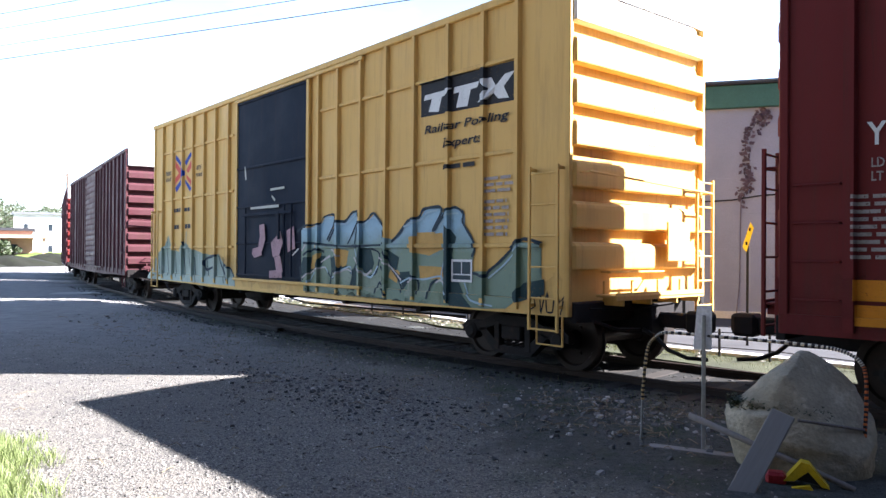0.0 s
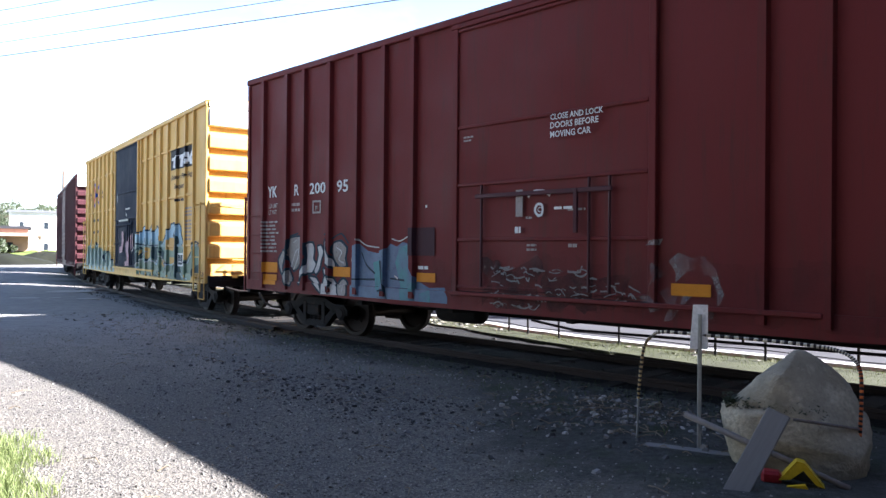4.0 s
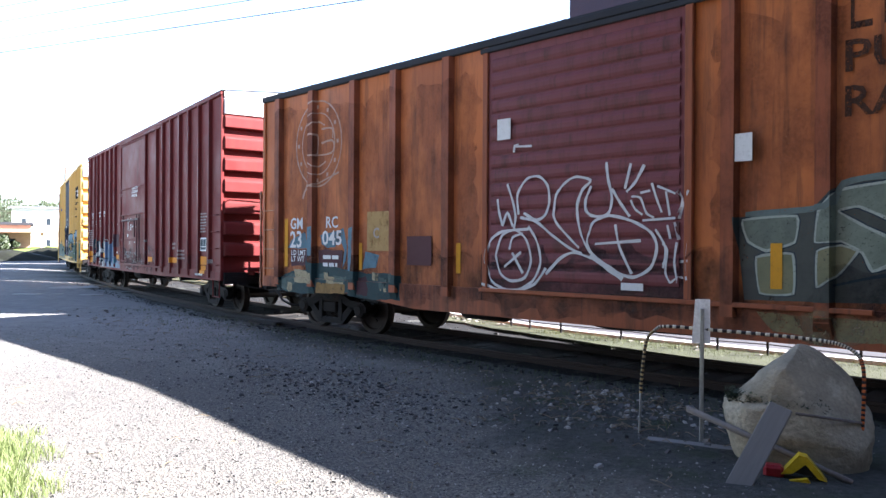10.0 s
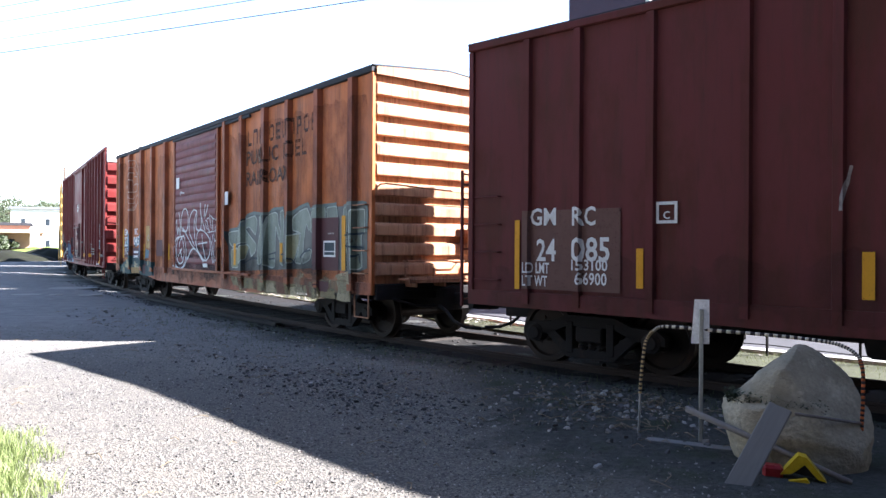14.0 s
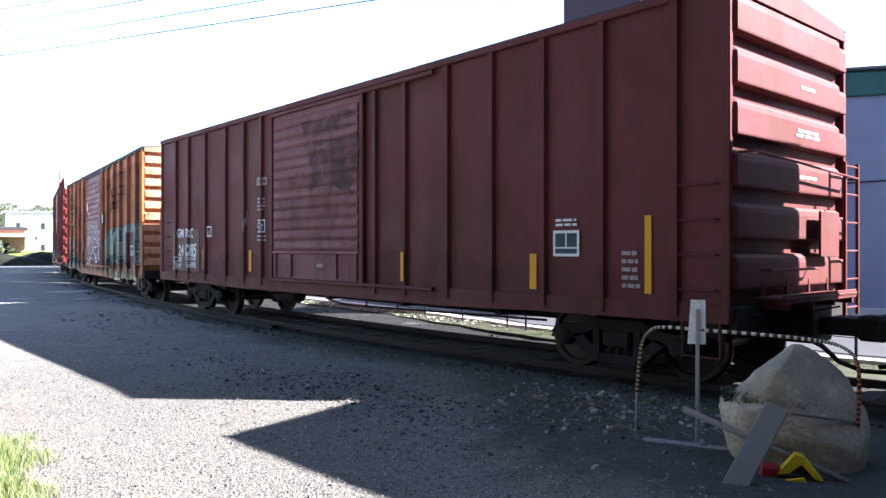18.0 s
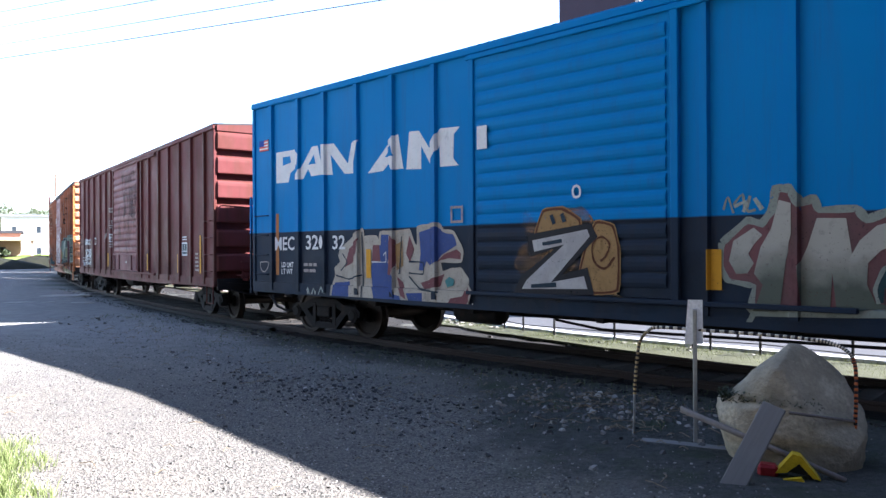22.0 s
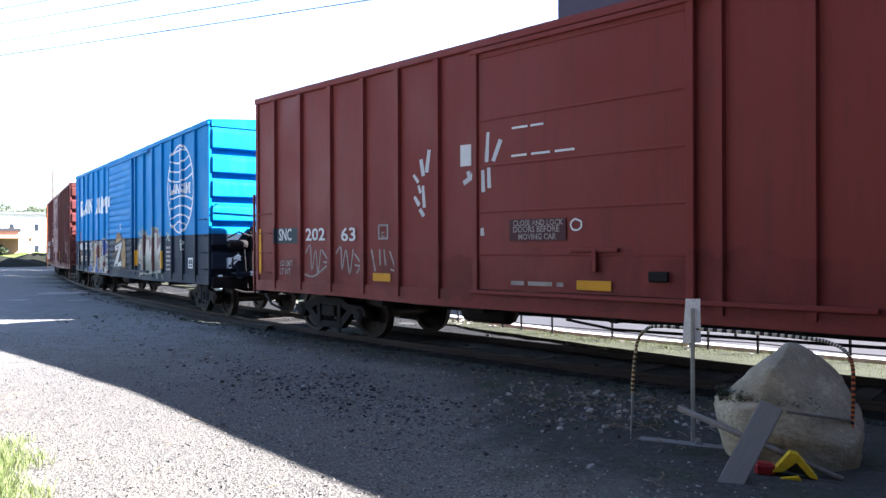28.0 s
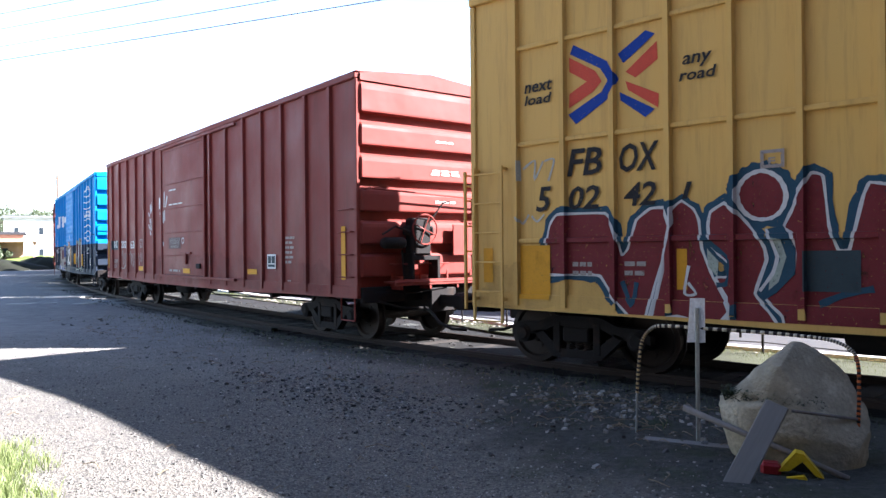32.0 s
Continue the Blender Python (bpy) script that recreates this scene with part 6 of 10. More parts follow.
stroke("C", [(2.83, 1.28), (2.46, 1.21), (2.25, 1.00)], 0.045, DARK_INK, 5, pull=0.4)
patch("C", "graffiti_fill", [(-1.04, 1.49), (-1.76, 1.53), (-1.58, 1.33), (-1.23, 1.21), (-1.00, 1.04), (-0.95, 1.32)], DEEP_TEAL, 4)
patch("C", "graffiti_fill", [(-1.91, 1.49), (-2.24, 1.56), (-2.49, 1.35), (-2.24, 1.16), (-1.96, 1.23)], DEEP_TEAL, 4)
patch("C", "graffiti_fill", [(-0.96, 2.02), (-1.59, 2.13), (-1.72, 2.26), (-2.09, 2.25), (-1.93, 1.98), (-2.17, 2.14), (-2.44, 2.15), (-2.71, 2.31), (-2.89, 2.26), (-2.86, 2.10), (-3.11, 2.13), (-3.32, 2.24), (-3.50, 2.12), (-3.63, 2.02), (-3.64, 1.85), (-3.90, 1.79), (-4.26, 2.10), (-4.61, 2.16), (-4.70, 2.27), (-5.05, 2.29), (-5.10, 2.20), (-5.21, 2.21), (-5.42, 2.27), (-5.63, 2.16), (-5.63, 1.98), (-5.81, 1.79), (-5.86, 1.61), (-5.74, 1.33), (-6.16, 1.34), (-6.74, 1.75), (-7.13, 1.72), (-7.14, 1.23), (-6.88, 1.05), (-6.51, 0.84), (-5.64, 0.78), (-5.25, 0.80), (-4.23, 0.82), (-3.24, 0.83), (-2.11, 0.83), (-0.97, 0.84)], FADE_BLUE, 2)
patch("C", "overspray", [(-1.04, 0.87), (-3.24, 0.86), (-5.25, 0.80), (-5.65, 0.66), (-4.23, 0.63), (-1.70, 0.57), (-1.05, 0.67)], GREEN_MIST, 2)
patch("C", "old_patch", [(-2.14, 1.66), (-2.53, 1.62), (-2.45, 1.36), (-2.22, 1.31)], YELLOW_WORN, 4)
patch("C", "old_patch", [(-4.28, 1.84), (-5.13, 1.90), (-5.16, 1.66), (-4.82, 1.55), (-4.31, 1.61)], YELLOW_WORN, 4)
patch("C", "old_patch", [(-4.56, 1.39), (-5.16, 1.38), (-5.16, 1.19), (-4.59, 1.19)], YELLOW_WORN, 4)
patch("C", "old_patch", [(-3.84, 1.38), (-4.07, 1.27), (-3.97, 1.10), (-3.74, 1.19)], YELLOW_WORN, 4)
patch("C", "old_patch", [(-1.26, 1.53), (-1.60, 1.58), (-1.43, 1.29), (-1.21, 1.27)], YELLOW_WORN, 4)
patch("C", "graffiti_fill", [(-5.23, 2.02), (-5.45, 1.83), (-5.35, 1.57), (-5.46, 1.24), (-5.64, 0.96), (-5.92, 0.74), (-5.44, 0.71), (-5.19, 0.97), (-5.13, 1.40), (-5.21, 1.73)], DEEP_TEAL, 4)
patch("C", "graffiti_fill", [(-2.94, 1.70), (-3.23, 1.66), (-3.33, 1.41), (-3.23, 1.21), (-3.02, 1.25), (-2.87, 1.44)], DEEP_TEAL, 4)
patch("C", "graffiti_fill", [(-6.82, 1.20), (-7.19, 1.26), (-7.19, 1.06), (-6.71, 0.93), (-6.65, 1.04)], DEEP_TEAL, 4)
stroke("C", [(-0.80, 1.98), (-1.09, 2.10), (-1.53, 2.12), (-1.68, 2.25), (-2.03, 2.28), (-2.03, 2.10), (-1.79, 1.82)], 0.042, DARK_INK, 5, pull=0.4)
stroke("C", [(-1.85, 1.79), (-2.05, 2.03), (-2.15, 2.15), (-2.42, 2.15), (-2.63, 2.29), (-2.82, 2.31), (-2.86, 2.21), (-2.60, 1.86), (-2.49, 1.74)], 0.042, DARK_INK, 5, pull=0.4)
stroke("C", [(-2.72, 1.71), (-2.79, 2.01), (-2.90, 2.11), (-3.08, 2.13), (-3.25, 2.25), (-3.36, 2.23), (-3.60, 2.02), (-3.64, 1.85), (-3.54, 1.74)], 0.042, DARK_INK, 5, pull=0.4)
stroke("C", [(-3.62, 1.66), (-3.77, 1.45), (-3.91, 1.29), (-4.18, 1.14)], 0.042, DARK_INK, 5, pull=0.4)
stroke("C", [(-3.82, 1.77), (-4.06, 1.92), (-4.26, 2.10), (-4.56, 2.15), (-4.67, 2.27), (-5.05, 2.29), (-5.10, 2.20), (-4.89, 1.92)], 0.042, DARK_INK, 5, pull=0.4)
stroke("C", [(-4.93, 1.94), (-5.10, 2.11), (-5.21, 2.21), (-5.41, 2.27), (-5.60, 2.18), (-5.59, 2.04), (-5.79, 1.81), (-5.85, 1.66), (-5.79, 1.54)], 0.042, DARK_INK, 5, pull=0.4)
stroke("C", [(-5.51, 1.32), (-5.79, 1.31), (-6.08, 1.27), (-6.16, 1.35), (-6.39, 1.49), (-6.74, 1.76), (-6.90, 1.78), (-7.15, 1.72)], 0.042, DARK_INK, 5, pull=0.4)
stroke("C", [(-1.03, 1.77), (-2.49, 1.70), (-3.57, 1.72)], 0.042, DARK_INK, 5, pull=0.4)
stroke("C", [(-1.82, 1.24), (-2.00, 1.12), (-2.30, 1.35)], 0.042, DARK_INK, 5, pull=0.4)
stroke("C", [(-2.63, 1.21), (-2.50, 1.05), (-2.73, 0.94)], 0.042, DARK_INK, 5, pull=0.4)
stroke("C", [(-3.51, 1.37), (-3.64, 1.18), (-3.58, 0.97)], 0.042, DARK_INK, 5, pull=0.4)
stroke("C", [(-1.03, 1.53), (-1.36, 1.66), (-1.69, 1.60)], 0.042, DARK_INK, 5, pull=0.4)
stroke("C", [(-4.23, 1.11), (-4.41, 1.23), (-4.56, 1.12), (-4.53, 0.94)], 0.042, DARK_INK, 5, pull=0.4)
stroke("C", [(-3.23, 1.66), (-3.49, 1.57), (-3.40, 1.27), (-3.16, 1.17)], 0.042, DARK_INK, 5, pull=0.4)
stroke("C", [(-1.15, 1.00), (-1.37, 1.23), (-1.69, 1.32), (-1.84, 1.22)], 0.026, PALE_BLUE, 6, pull=0.4)
stroke("C", [(-1.94, 1.11), (-2.30, 1.27), (-2.59, 1.34), (-2.63, 1.21)], 0.026, PALE_BLUE, 6, pull=0.4)
stroke("C", [(-1.02, 2.04), (-1.51, 2.06), (-1.72, 2.20), (-1.95, 2.22)], 0.026, PALE_BLUE, 6, pull=0.4)
stroke("C", [(-2.21, 2.10), (-2.48, 2.11), (-2.75, 2.26)], 0.026, PALE_BLUE, 6, pull=0.4)
stroke("C", [(-2.97, 2.06), (-3.31, 2.19), (-3.50, 2.07)], 0.026, PALE_BLUE, 6, pull=0.4)
stroke("C", [(-4.15, 2.01), (-4.61, 2.11), (-4.75, 2.21), (-5.01, 2.24)], 0.026, PALE_BLUE, 6, pull=0.4)
stroke("C", [(-5.04, 1.97), (-5.26, 2.16), (-5.50, 2.18)], 0.026, PALE_BLUE, 6, pull=0.4)
stroke("C", [(-5.24, 1.66), (-5.11, 1.23), (-5.27, 0.97)], 0.026, PALE_BLUE, 6, pull=0.4)
stroke("C", [(-6.14, 1.24), (-6.46, 1.44), (-6.77, 1.71)], 0.026, PALE_BLUE, 6, pull=0.4)
stroke("C", [(-2.72, 1.66), (-2.91, 1.30), (-3.23, 1.17), (-3.44, 1.37)], 0.026, PALE_BLUE, 6, pull=0.4)
stroke("C", [(-4.07, 1.10), (-4.32, 1.19), (-4.68, 1.18), (-5.08, 1.24), (-5.22, 1.14)], 0.026, PALE_BLUE, 6, pull=0.4)
stroke("C", [(-5.64, 1.16), (-5.80, 0.92), (-6.26, 0.86)], 0.026, PALE_BLUE, 6, pull=0.4)
patch("C", "graffiti_fill", [(-3.71, 1.64), (-4.04, 1.52), (-3.96, 1.30), (-3.79, 1.39)], DEEP_TEAL, 4)
patch("C", "graffiti_fill", [(-2.24, 1.02), (-2.75, 1.35), (-2.89, 1.05), (-2.76, 0.92)], DEEP_TEAL, 4)
patch("C", "graffiti_fill", [(-4.05, 1.28), (-4.38, 1.30), (-4.30, 1.14), (-4.14, 0.99)], DEEP_TEAL, 4)
patch("C", "graffiti_fill", [(-1.00, 0.91), (-1.07, 1.10), (-1.35, 1.24), (-1.76, 1.31), (-1.88, 1.01), (-1.36, 0.89)], LEAF_GREEN, 5)
patch("C", "graffiti_fill", [(-1.99, 0.93), (-2.07, 1.16), (-2.45, 1.28), (-2.65, 1.19), (-2.54, 0.91)], LEAF_GREEN, 5)
patch("C", "graffiti_fill", [(-2.90, 0.98), (-2.93, 1.35), (-3.09, 1.20), (-3.28, 1.28), (-3.46, 1.50), (-3.75, 1.10), (-3.39, 0.90)], LEAF_GREEN, 5)
patch("C", "graffiti_fill", [(-4.22, 0.90), (-4.30, 1.13), (-4.75, 1.17), (-4.82, 0.91)], LEAF_GREEN, 5)
patch("C", "graffiti_fill", [(-4.83, 0.81), (-5.00, 1.15), (-5.20, 1.09), (-5.15, 0.81)], LEAF_GREEN, 5)
stroke("C", [(-1.00, 1.09), (-1.35, 1.25), (-1.76, 1.32)], 0.032, BONE_SPRAY, 7, pull=0.4)
stroke("C", [(-2.07, 1.17), (-2.45, 1.29), (-2.63, 1.25)], 0.032, BONE_SPRAY, 7, pull=0.4)
stroke("C", [(-1.58, 1.40), (-1.91, 1.53)], 0.032, BONE_SPRAY, 7, pull=0.4)
stroke("C", [(-1.95, 1.65), (-2.24, 1.52)], 0.032, BONE_SPRAY, 7, pull=0.4)
stroke("C", [(-2.71, 1.51), (-2.85, 1.35), (-3.05, 1.20), (-3.26, 1.29)], 0.032, BONE_SPRAY, 7, pull=0.4)
stroke("C", [(-3.46, 1.51), (-3.79, 1.37), (-4.10, 1.15)], 0.032, BONE_SPRAY, 7, pull=0.4)
stroke("C", [(-4.27, 1.12), (-4.47, 1.18)], 0.032, BONE_SPRAY, 7, pull=0.4)
stroke("C", [(-4.98, 1.14), (-5.10, 1.18), (-5.21, 1.10)], 0.032, BONE_SPRAY, 7, pull=0.4)
stroke("C", [(-0.99, 1.61), (-1.13, 1.74)], 0.032, BONE_SPRAY, 7, pull=0.4)
stroke("C", [(-0.62, 1.52), (-0.87, 1.66)], 0.032, BONE_SPRAY, 7, pull=0.4)
stroke("C", [(-0.92, 1.32), (-0.98, 0.98)], 0.04, DARK_INK, 6, pull=0.4)
stroke("C", [(-1.92, 1.01), (-1.98, 1.25)], 0.04, DARK_INK, 6, pull=0.4)
stroke("C", [(-3.79, 1.37), (-4.05, 1.13), (-4.14, 0.95)], 0.04, DARK_INK, 6, pull=0.4)
stroke("C", [(-3.39, 0.90), (-3.50, 1.09), (-3.72, 0.88)], 0.04, DARK_INK, 6, pull=0.4)
stroke("C", [(-4.79, 0.88), (-4.86, 1.11), (-5.03, 1.19)], 0.04, DARK_INK, 6, pull=0.4)
stroke("C", [(-2.56, 0.91), (-2.69, 1.25), (-2.85, 1.51), (-2.81, 1.74)], 0.04, DARK_INK, 6, pull=0.4)
patch("C", "graffiti_fill", [(0.85, 2.16), (0.62, 2.18), (0.56, 1.85), (0.72, 1.60), (0.90, 1.66), (0.82, 1.91)], PINK_SPRAY, 3)
patch("C", "graffiti_fill", [(1.16, 1.66), (0.78, 1.71), (0.72, 1.52), (1.07, 1.46), (1.19, 1.54)], PINK_SPRAY, 3)
patch("C", "graffiti_fill", [(0.31, 1.78), (-0.10, 2.02), (-0.21, 1.78), (-0.05, 1.52), (0.22, 1.48)], PINK_SPRAY, 3)
patch("C", "graffiti_fill", [(0.16, 1.48), (-0.10, 1.52), (-0.22, 1.19), (0.05, 1.16)], PINK_SPRAY, 3)
patch("C", "graffiti_fill", [(-0.36, 2.02), (-0.66, 2.10), (-0.72, 1.66), (-0.42, 1.59)], PINK_SPRAY, 3)
patch("C", "graffiti_fill", [(0.38, 1.20), (-0.16, 1.24), (-0.17, 1.07), (0.38, 1.05)], PINK_SPRAY, 3)
stroke("C", [(1.57, 3.45), (1.51, 3.17)], 0.05, PALE_SPRAY, 4, pull=0.4)
stroke("C", [(0.35, 2.88), (-0.26, 2.89)], 0.05, PALE_SPRAY, 4, pull=0.4)
stroke("C", [(1.27, 2.53), (-0.02, 2.53)], 0.05, PALE_SPRAY, 4, pull=0.4)
stroke("C", [(0.29, 2.75), (0.14, 2.65)], 0.05, PALE_SPRAY, 4, pull=0.4)
stroke("C", [(-6.99, 1.05), (-6.95, 0.86), (-7.06, 0.91), (-7.03, 1.06), (-7.14, 1.02), (-7.16, 0.82), (-7.24, 1.10), (-7.26, 0.85), (-7.36, 0.85), (-7.39, 1.07), (-7.46, 0.97), (-7.56, 1.10), (-7.49, 0.82)], 0.022, BLACK_INK, 2, pull=0.2)
panel("C", "placard", -4.51, -4.95, 1.62, 1.91, YELLOW_WORN)
stencil_box("C", -5.35, -5.81, 1.17, 1.50, 2, WHITE_INK)

# maroon car, white marks, grey piece
patch("D", "graffiti_fill", [(4.29, 1.66), (4.08, 1.72), (3.85, 1.60), (3.60, 1.56), (3.38, 1.63), (3.27, 1.72), (3.11, 1.67), (2.98, 1.75), (2.84, 1.72), (2.77, 1.35), (2.61, 1.13), (2.35, 1.03), (2.02, 1.05), (1.92, 0.91), (1.92, 0.71), (2.61, 0.66), (3.50, 0.66), (4.31, 0.69)], FIELD_BLUE, 2)
patch("D", "graffiti_fill", [(3.15, 1.41), (3.04, 1.67), (2.85, 1.70), (2.79, 1.31), (2.65, 1.09), (2.67, 0.80), (2.98, 0.67), (3.02, 1.04)], SEA_SPRAY, 3)
patch("D", "graffiti_fill", [(2.55, 0.93), (2.31, 1.00), (2.27, 0.69), (2.54, 0.66)], SEA_SPRAY, 3)
patch("D", "graffiti_fill", [(3.71, 1.40), (3.46, 1.47), (3.38, 1.18), (3.50, 0.86), (3.65, 1.01)], SEA_SPRAY, 3)
stroke("D", [(4.23, 1.11), (3.66, 1.12)], 0.03, DARK_INK, 5, pull=0.4)
stroke("D", [(3.57, 0.93), (3.35, 0.96)], 0.03, DARK_INK, 5, pull=0.4)
stroke("D", [(3.27, 1.15), (2.92, 1.13)], 0.03, DARK_INK, 5, pull=0.4)
stroke("D", [(3.44, 1.44), (3.40, 1.08), (3.32, 0.80)], 0.03, DARK_INK, 5, pull=0.4)
stroke("D", [(4.02, 1.58), (3.88, 1.36), (3.66, 1.22)], 0.03, DARK_INK, 5, pull=0.4)
stroke("D", [(4.11, 1.80), (3.88, 1.69), (3.49, 1.65)], 0.022, BONE_SPRAY, 5, pull=0.4)
stroke("D", [(3.24, 1.80), (3.04, 1.76), (2.85, 1.83)], 0.022, BONE_SPRAY, 5, pull=0.4)
stroke("D", [(4.25, 1.58), (4.29, 1.43), (4.22, 1.38)], 0.022, BONE_SPRAY, 5, pull=0.4)
stroke("D", [(3.16, 1.20), (3.08, 1.15)], 0.022, BONE_SPRAY, 5, pull=0.4)
bubble("D", [(6.20, 1.84), (5.87, 1.86), (5.82, 1.72), (5.80, 1.55), (5.86, 1.38), (5.96, 1.26), (6.10, 1.21), (6.22, 1.40), (6.28, 1.52), (6.25, 1.74)], TAUPE_SPRAY, DARK_INK, DARK_INK, 0.06, 0.026, 0.25)
bubble("D", [(6.62, 1.42), (6.44, 1.60), (6.27, 1.57), (6.31, 1.39), (6.39, 1.22), (6.49, 1.13), (6.58, 1.27)], TAUPE_SPRAY, DARK_INK, DARK_INK, 0.06, 0.026, 0.25)
bubble("D", [(6.24, 1.24), (6.12, 1.07), (6.17, 0.93), (6.30, 0.96), (6.37, 1.10)], TAUPE_SPRAY, DARK_INK, DARK_INK, 0.06, 0.026, 0.25)
bubble("D", [(5.67, 1.72), (5.47, 1.74), (5.41, 1.61), (5.44, 1.45), (5.35, 1.34), (5.47, 1.19), (5.66, 1.17), (5.75, 1.11), (5.82, 0.97), (5.91, 0.98), (5.86, 1.15), (5.69, 1.32), (5.65, 1.49)], BONE_SPRAY, DARK_INK, DARK_INK, 0.06, 0.026, 0.25)
bubble("D", [(5.32, 1.67), (5.20, 1.69), (5.13, 1.57), (5.20, 1.41), (5.25, 1.25), (5.36, 1.16), (5.42, 1.23), (5.33, 1.37), (5.28, 1.53)], BONE_SPRAY, DARK_INK, DARK_INK, 0.06, 0.026, 0.25)
bubble("D", [(5.11, 1.77), (5.02, 1.81), (4.99, 1.65), (4.90, 1.50), (4.78, 1.38), (4.78, 1.28), (4.90, 1.32), (5.05, 1.41), (5.11, 1.57)], BONE_SPRAY, DARK_INK, DARK_INK, 0.06, 0.026, 0.25)
bubble("D", [(4.83, 1.73), (4.63, 1.77), (4.44, 1.65), (4.48, 1.46), (4.44, 1.33), (4.63, 1.30), (4.78, 1.42), (4.86, 1.58)], TAUPE_SPRAY, DARK_INK, DARK_INK, 0.06, 0.026, 0.25)
bubble("D", [(5.14, 1.27), (5.04, 1.25), (4.98, 1.14), (4.82, 1.10), (4.68, 0.95), (4.68, 0.70), (5.16, 0.67), (5.17, 0.93), (5.11, 1.13)], BONE_SPRAY, DARK_INK, DARK_INK, 0.06, 0.026, 0.25)
bubble("D", [(5.60, 1.12), (5.36, 1.10), (5.22, 0.97), (5.17, 0.83), (5.28, 0.89), (5.47, 1.03)], BONE_SPRAY, DARK_INK, DARK_INK, 0.06, 0.026, 0.25)
bubble("D", [(4.66, 1.03), (4.53, 1.11), (4.42, 1.04), (4.42, 0.83), (4.56, 0.76), (4.68, 0.86)], TAUPE_SPRAY, DARK_INK, DARK_INK, 0.06, 0.026, 0.25)
stroke("D", [(6.16, 1.28), (6.03, 1.55), (5.91, 1.62), (5.96, 1.42), (6.08, 1.23)], 0.022, BONE_SPRAY, 5, pull=0.4)
stroke("D", [(6.10, 1.74), (5.99, 1.79)], 0.022, BONE_SPRAY, 5, pull=0.4)
stroke("D", [(6.49, 1.39), (6.39, 1.50)], 0.022, BONE_SPRAY, 5, pull=0.4)
stroke("D", [(4.73, 1.65), (4.58, 1.58), (4.66, 1.44), (4.52, 1.38)], 0.022, BONE_SPRAY, 5, pull=0.4)
stroke("D", [(4.60, 0.96), (4.50, 1.01), (4.54, 0.87)], 0.022, BONE_SPRAY, 5, pull=0.4)
stroke("D", [(6.23, 1.87), (5.93, 1.92)], 0.03, DARK_INK, 5, pull=0.4)
stroke("D", [(5.12, 1.88), (5.03, 1.93)], 0.03, DARK_INK, 5, pull=0.4)
stroke("D", [(4.87, 1.81), (4.59, 1.90), (4.39, 1.73)], 0.03, DARK_INK, 5, pull=0.4)
stroke("D", [(4.98, 1.18), (4.88, 1.02), (4.96, 0.82)], 0.03, DARK_INK, 5, pull=0.4)
panel("D", "touch_up", 2.77, 2.23, 1.53, 1.97, DIM_PATCH)
_rng = random.Random(41)
for x0, x1, z0, z1, n in ((1.15, 0.2, 1.12, 1.40, 26), (1.15, 0.2, 0.82, 1.02, 22), (0.05, -0.75, 1.0, 1.38, 22), (-0.8, -1.2, 0.9, 1.32, 12)):
    for _ in range(n):
        x, z = _rng.uniform(x1, x0), _rng.uniform(z0, z1)
        w = _rng.uniform(0.05, 0.2)
        stroke("D", [(x, z), (x - w * 0.5, z + _rng.gauss(0, 0.02)), (x - w, z + _rng.gauss(0, 0.03))], _rng.uniform(0.008, 0.026), SCUFF, 4)
patch("D", "rubbed_paint", [(1.11, 1.43), (0.13, 1.38), (0.13, 0.84), (1.19, 0.77)], SOOT_MIST, 2)
patch("D", "rubbed_paint", [(0.06, 1.31), (-0.77, 1.34), (-0.78, 0.90), (0.06, 0.84)], SOOT_MIST, 2)
patch("D", "rubbed_paint", [(-0.81, 1.31), (-1.21, 1.32), (-1.21, 0.90), (-0.81, 0.90)], SOOT_MIST, 2)
patch("D", "rubbed_paint", [(-1.75, 1.43), (-2.25, 1.45), (-2.32, 1.31), (-1.75, 1.28)], SCUFF_MIST, 3)
patch("D", "rubbed_paint", [(-1.40, 1.19), (-1.53, 1.22), (-1.57, 1.04), (-1.45, 0.99)], SCUFF_MIST, 3)
patch("D", "rubbed_paint", [(-1.61, 1.24), (-1.68, 1.25), (-1.71, 0.88), (-1.58, 0.85)], SCUFF_MIST, 3)
patch("D", "rubbed_paint", [(-1.77, 1.05), (-1.87, 1.09), (-1.84, 0.87), (-1.73, 0.86)], SCUFF_MIST, 3)
patch("D", "rubbed_paint", [(-2.00, 1.07), (-2.15, 1.10), (-2.21, 0.87), (-2.00, 0.86)], SCUFF_MIST, 3)
patch("D", "rubbed_paint", [(-2.22, 1.33), (-2.30, 1.34), (-2.37, 1.22), (-2.25, 1.00)], SCUFF_MIST, 3)
patch("D", "rubbed_paint", [(-1.53, 1.42), (-1.62, 1.48), (-1.68, 1.37), (-1.56, 1.30)], SCUFF_MIST, 3)
patch("D", "rubbed_paint", [(-1.45, 1.82), (-1.57, 1.83), (-1.54, 1.66), (-1.48, 1.64)], SCUFF_MIST, 3)
lettering("D", "YK", 7.01, 6.68, 2.64, 2.86, WHITE_INK)
lettering("D", "R", 6.07, 5.92, 2.64, 2.85, WHITE_INK)
lettering("D", "200", 5.57, 5.07, 2.64, 2.85, WHITE_INK)
lettering("D", "95", 4.73, 4.40, 2.63, 2.85, WHITE_INK)
lettering("D", "LD LMT", 6.97, 6.65, 2.43, 2.52, DULL_INK)
lettering("D", "LT WT", 6.97, 6.68, 2.30, 2.39, DULL_INK)
bars("D", 2, 6.16, 5.83, 2.31, 2.52, DULL_INK)
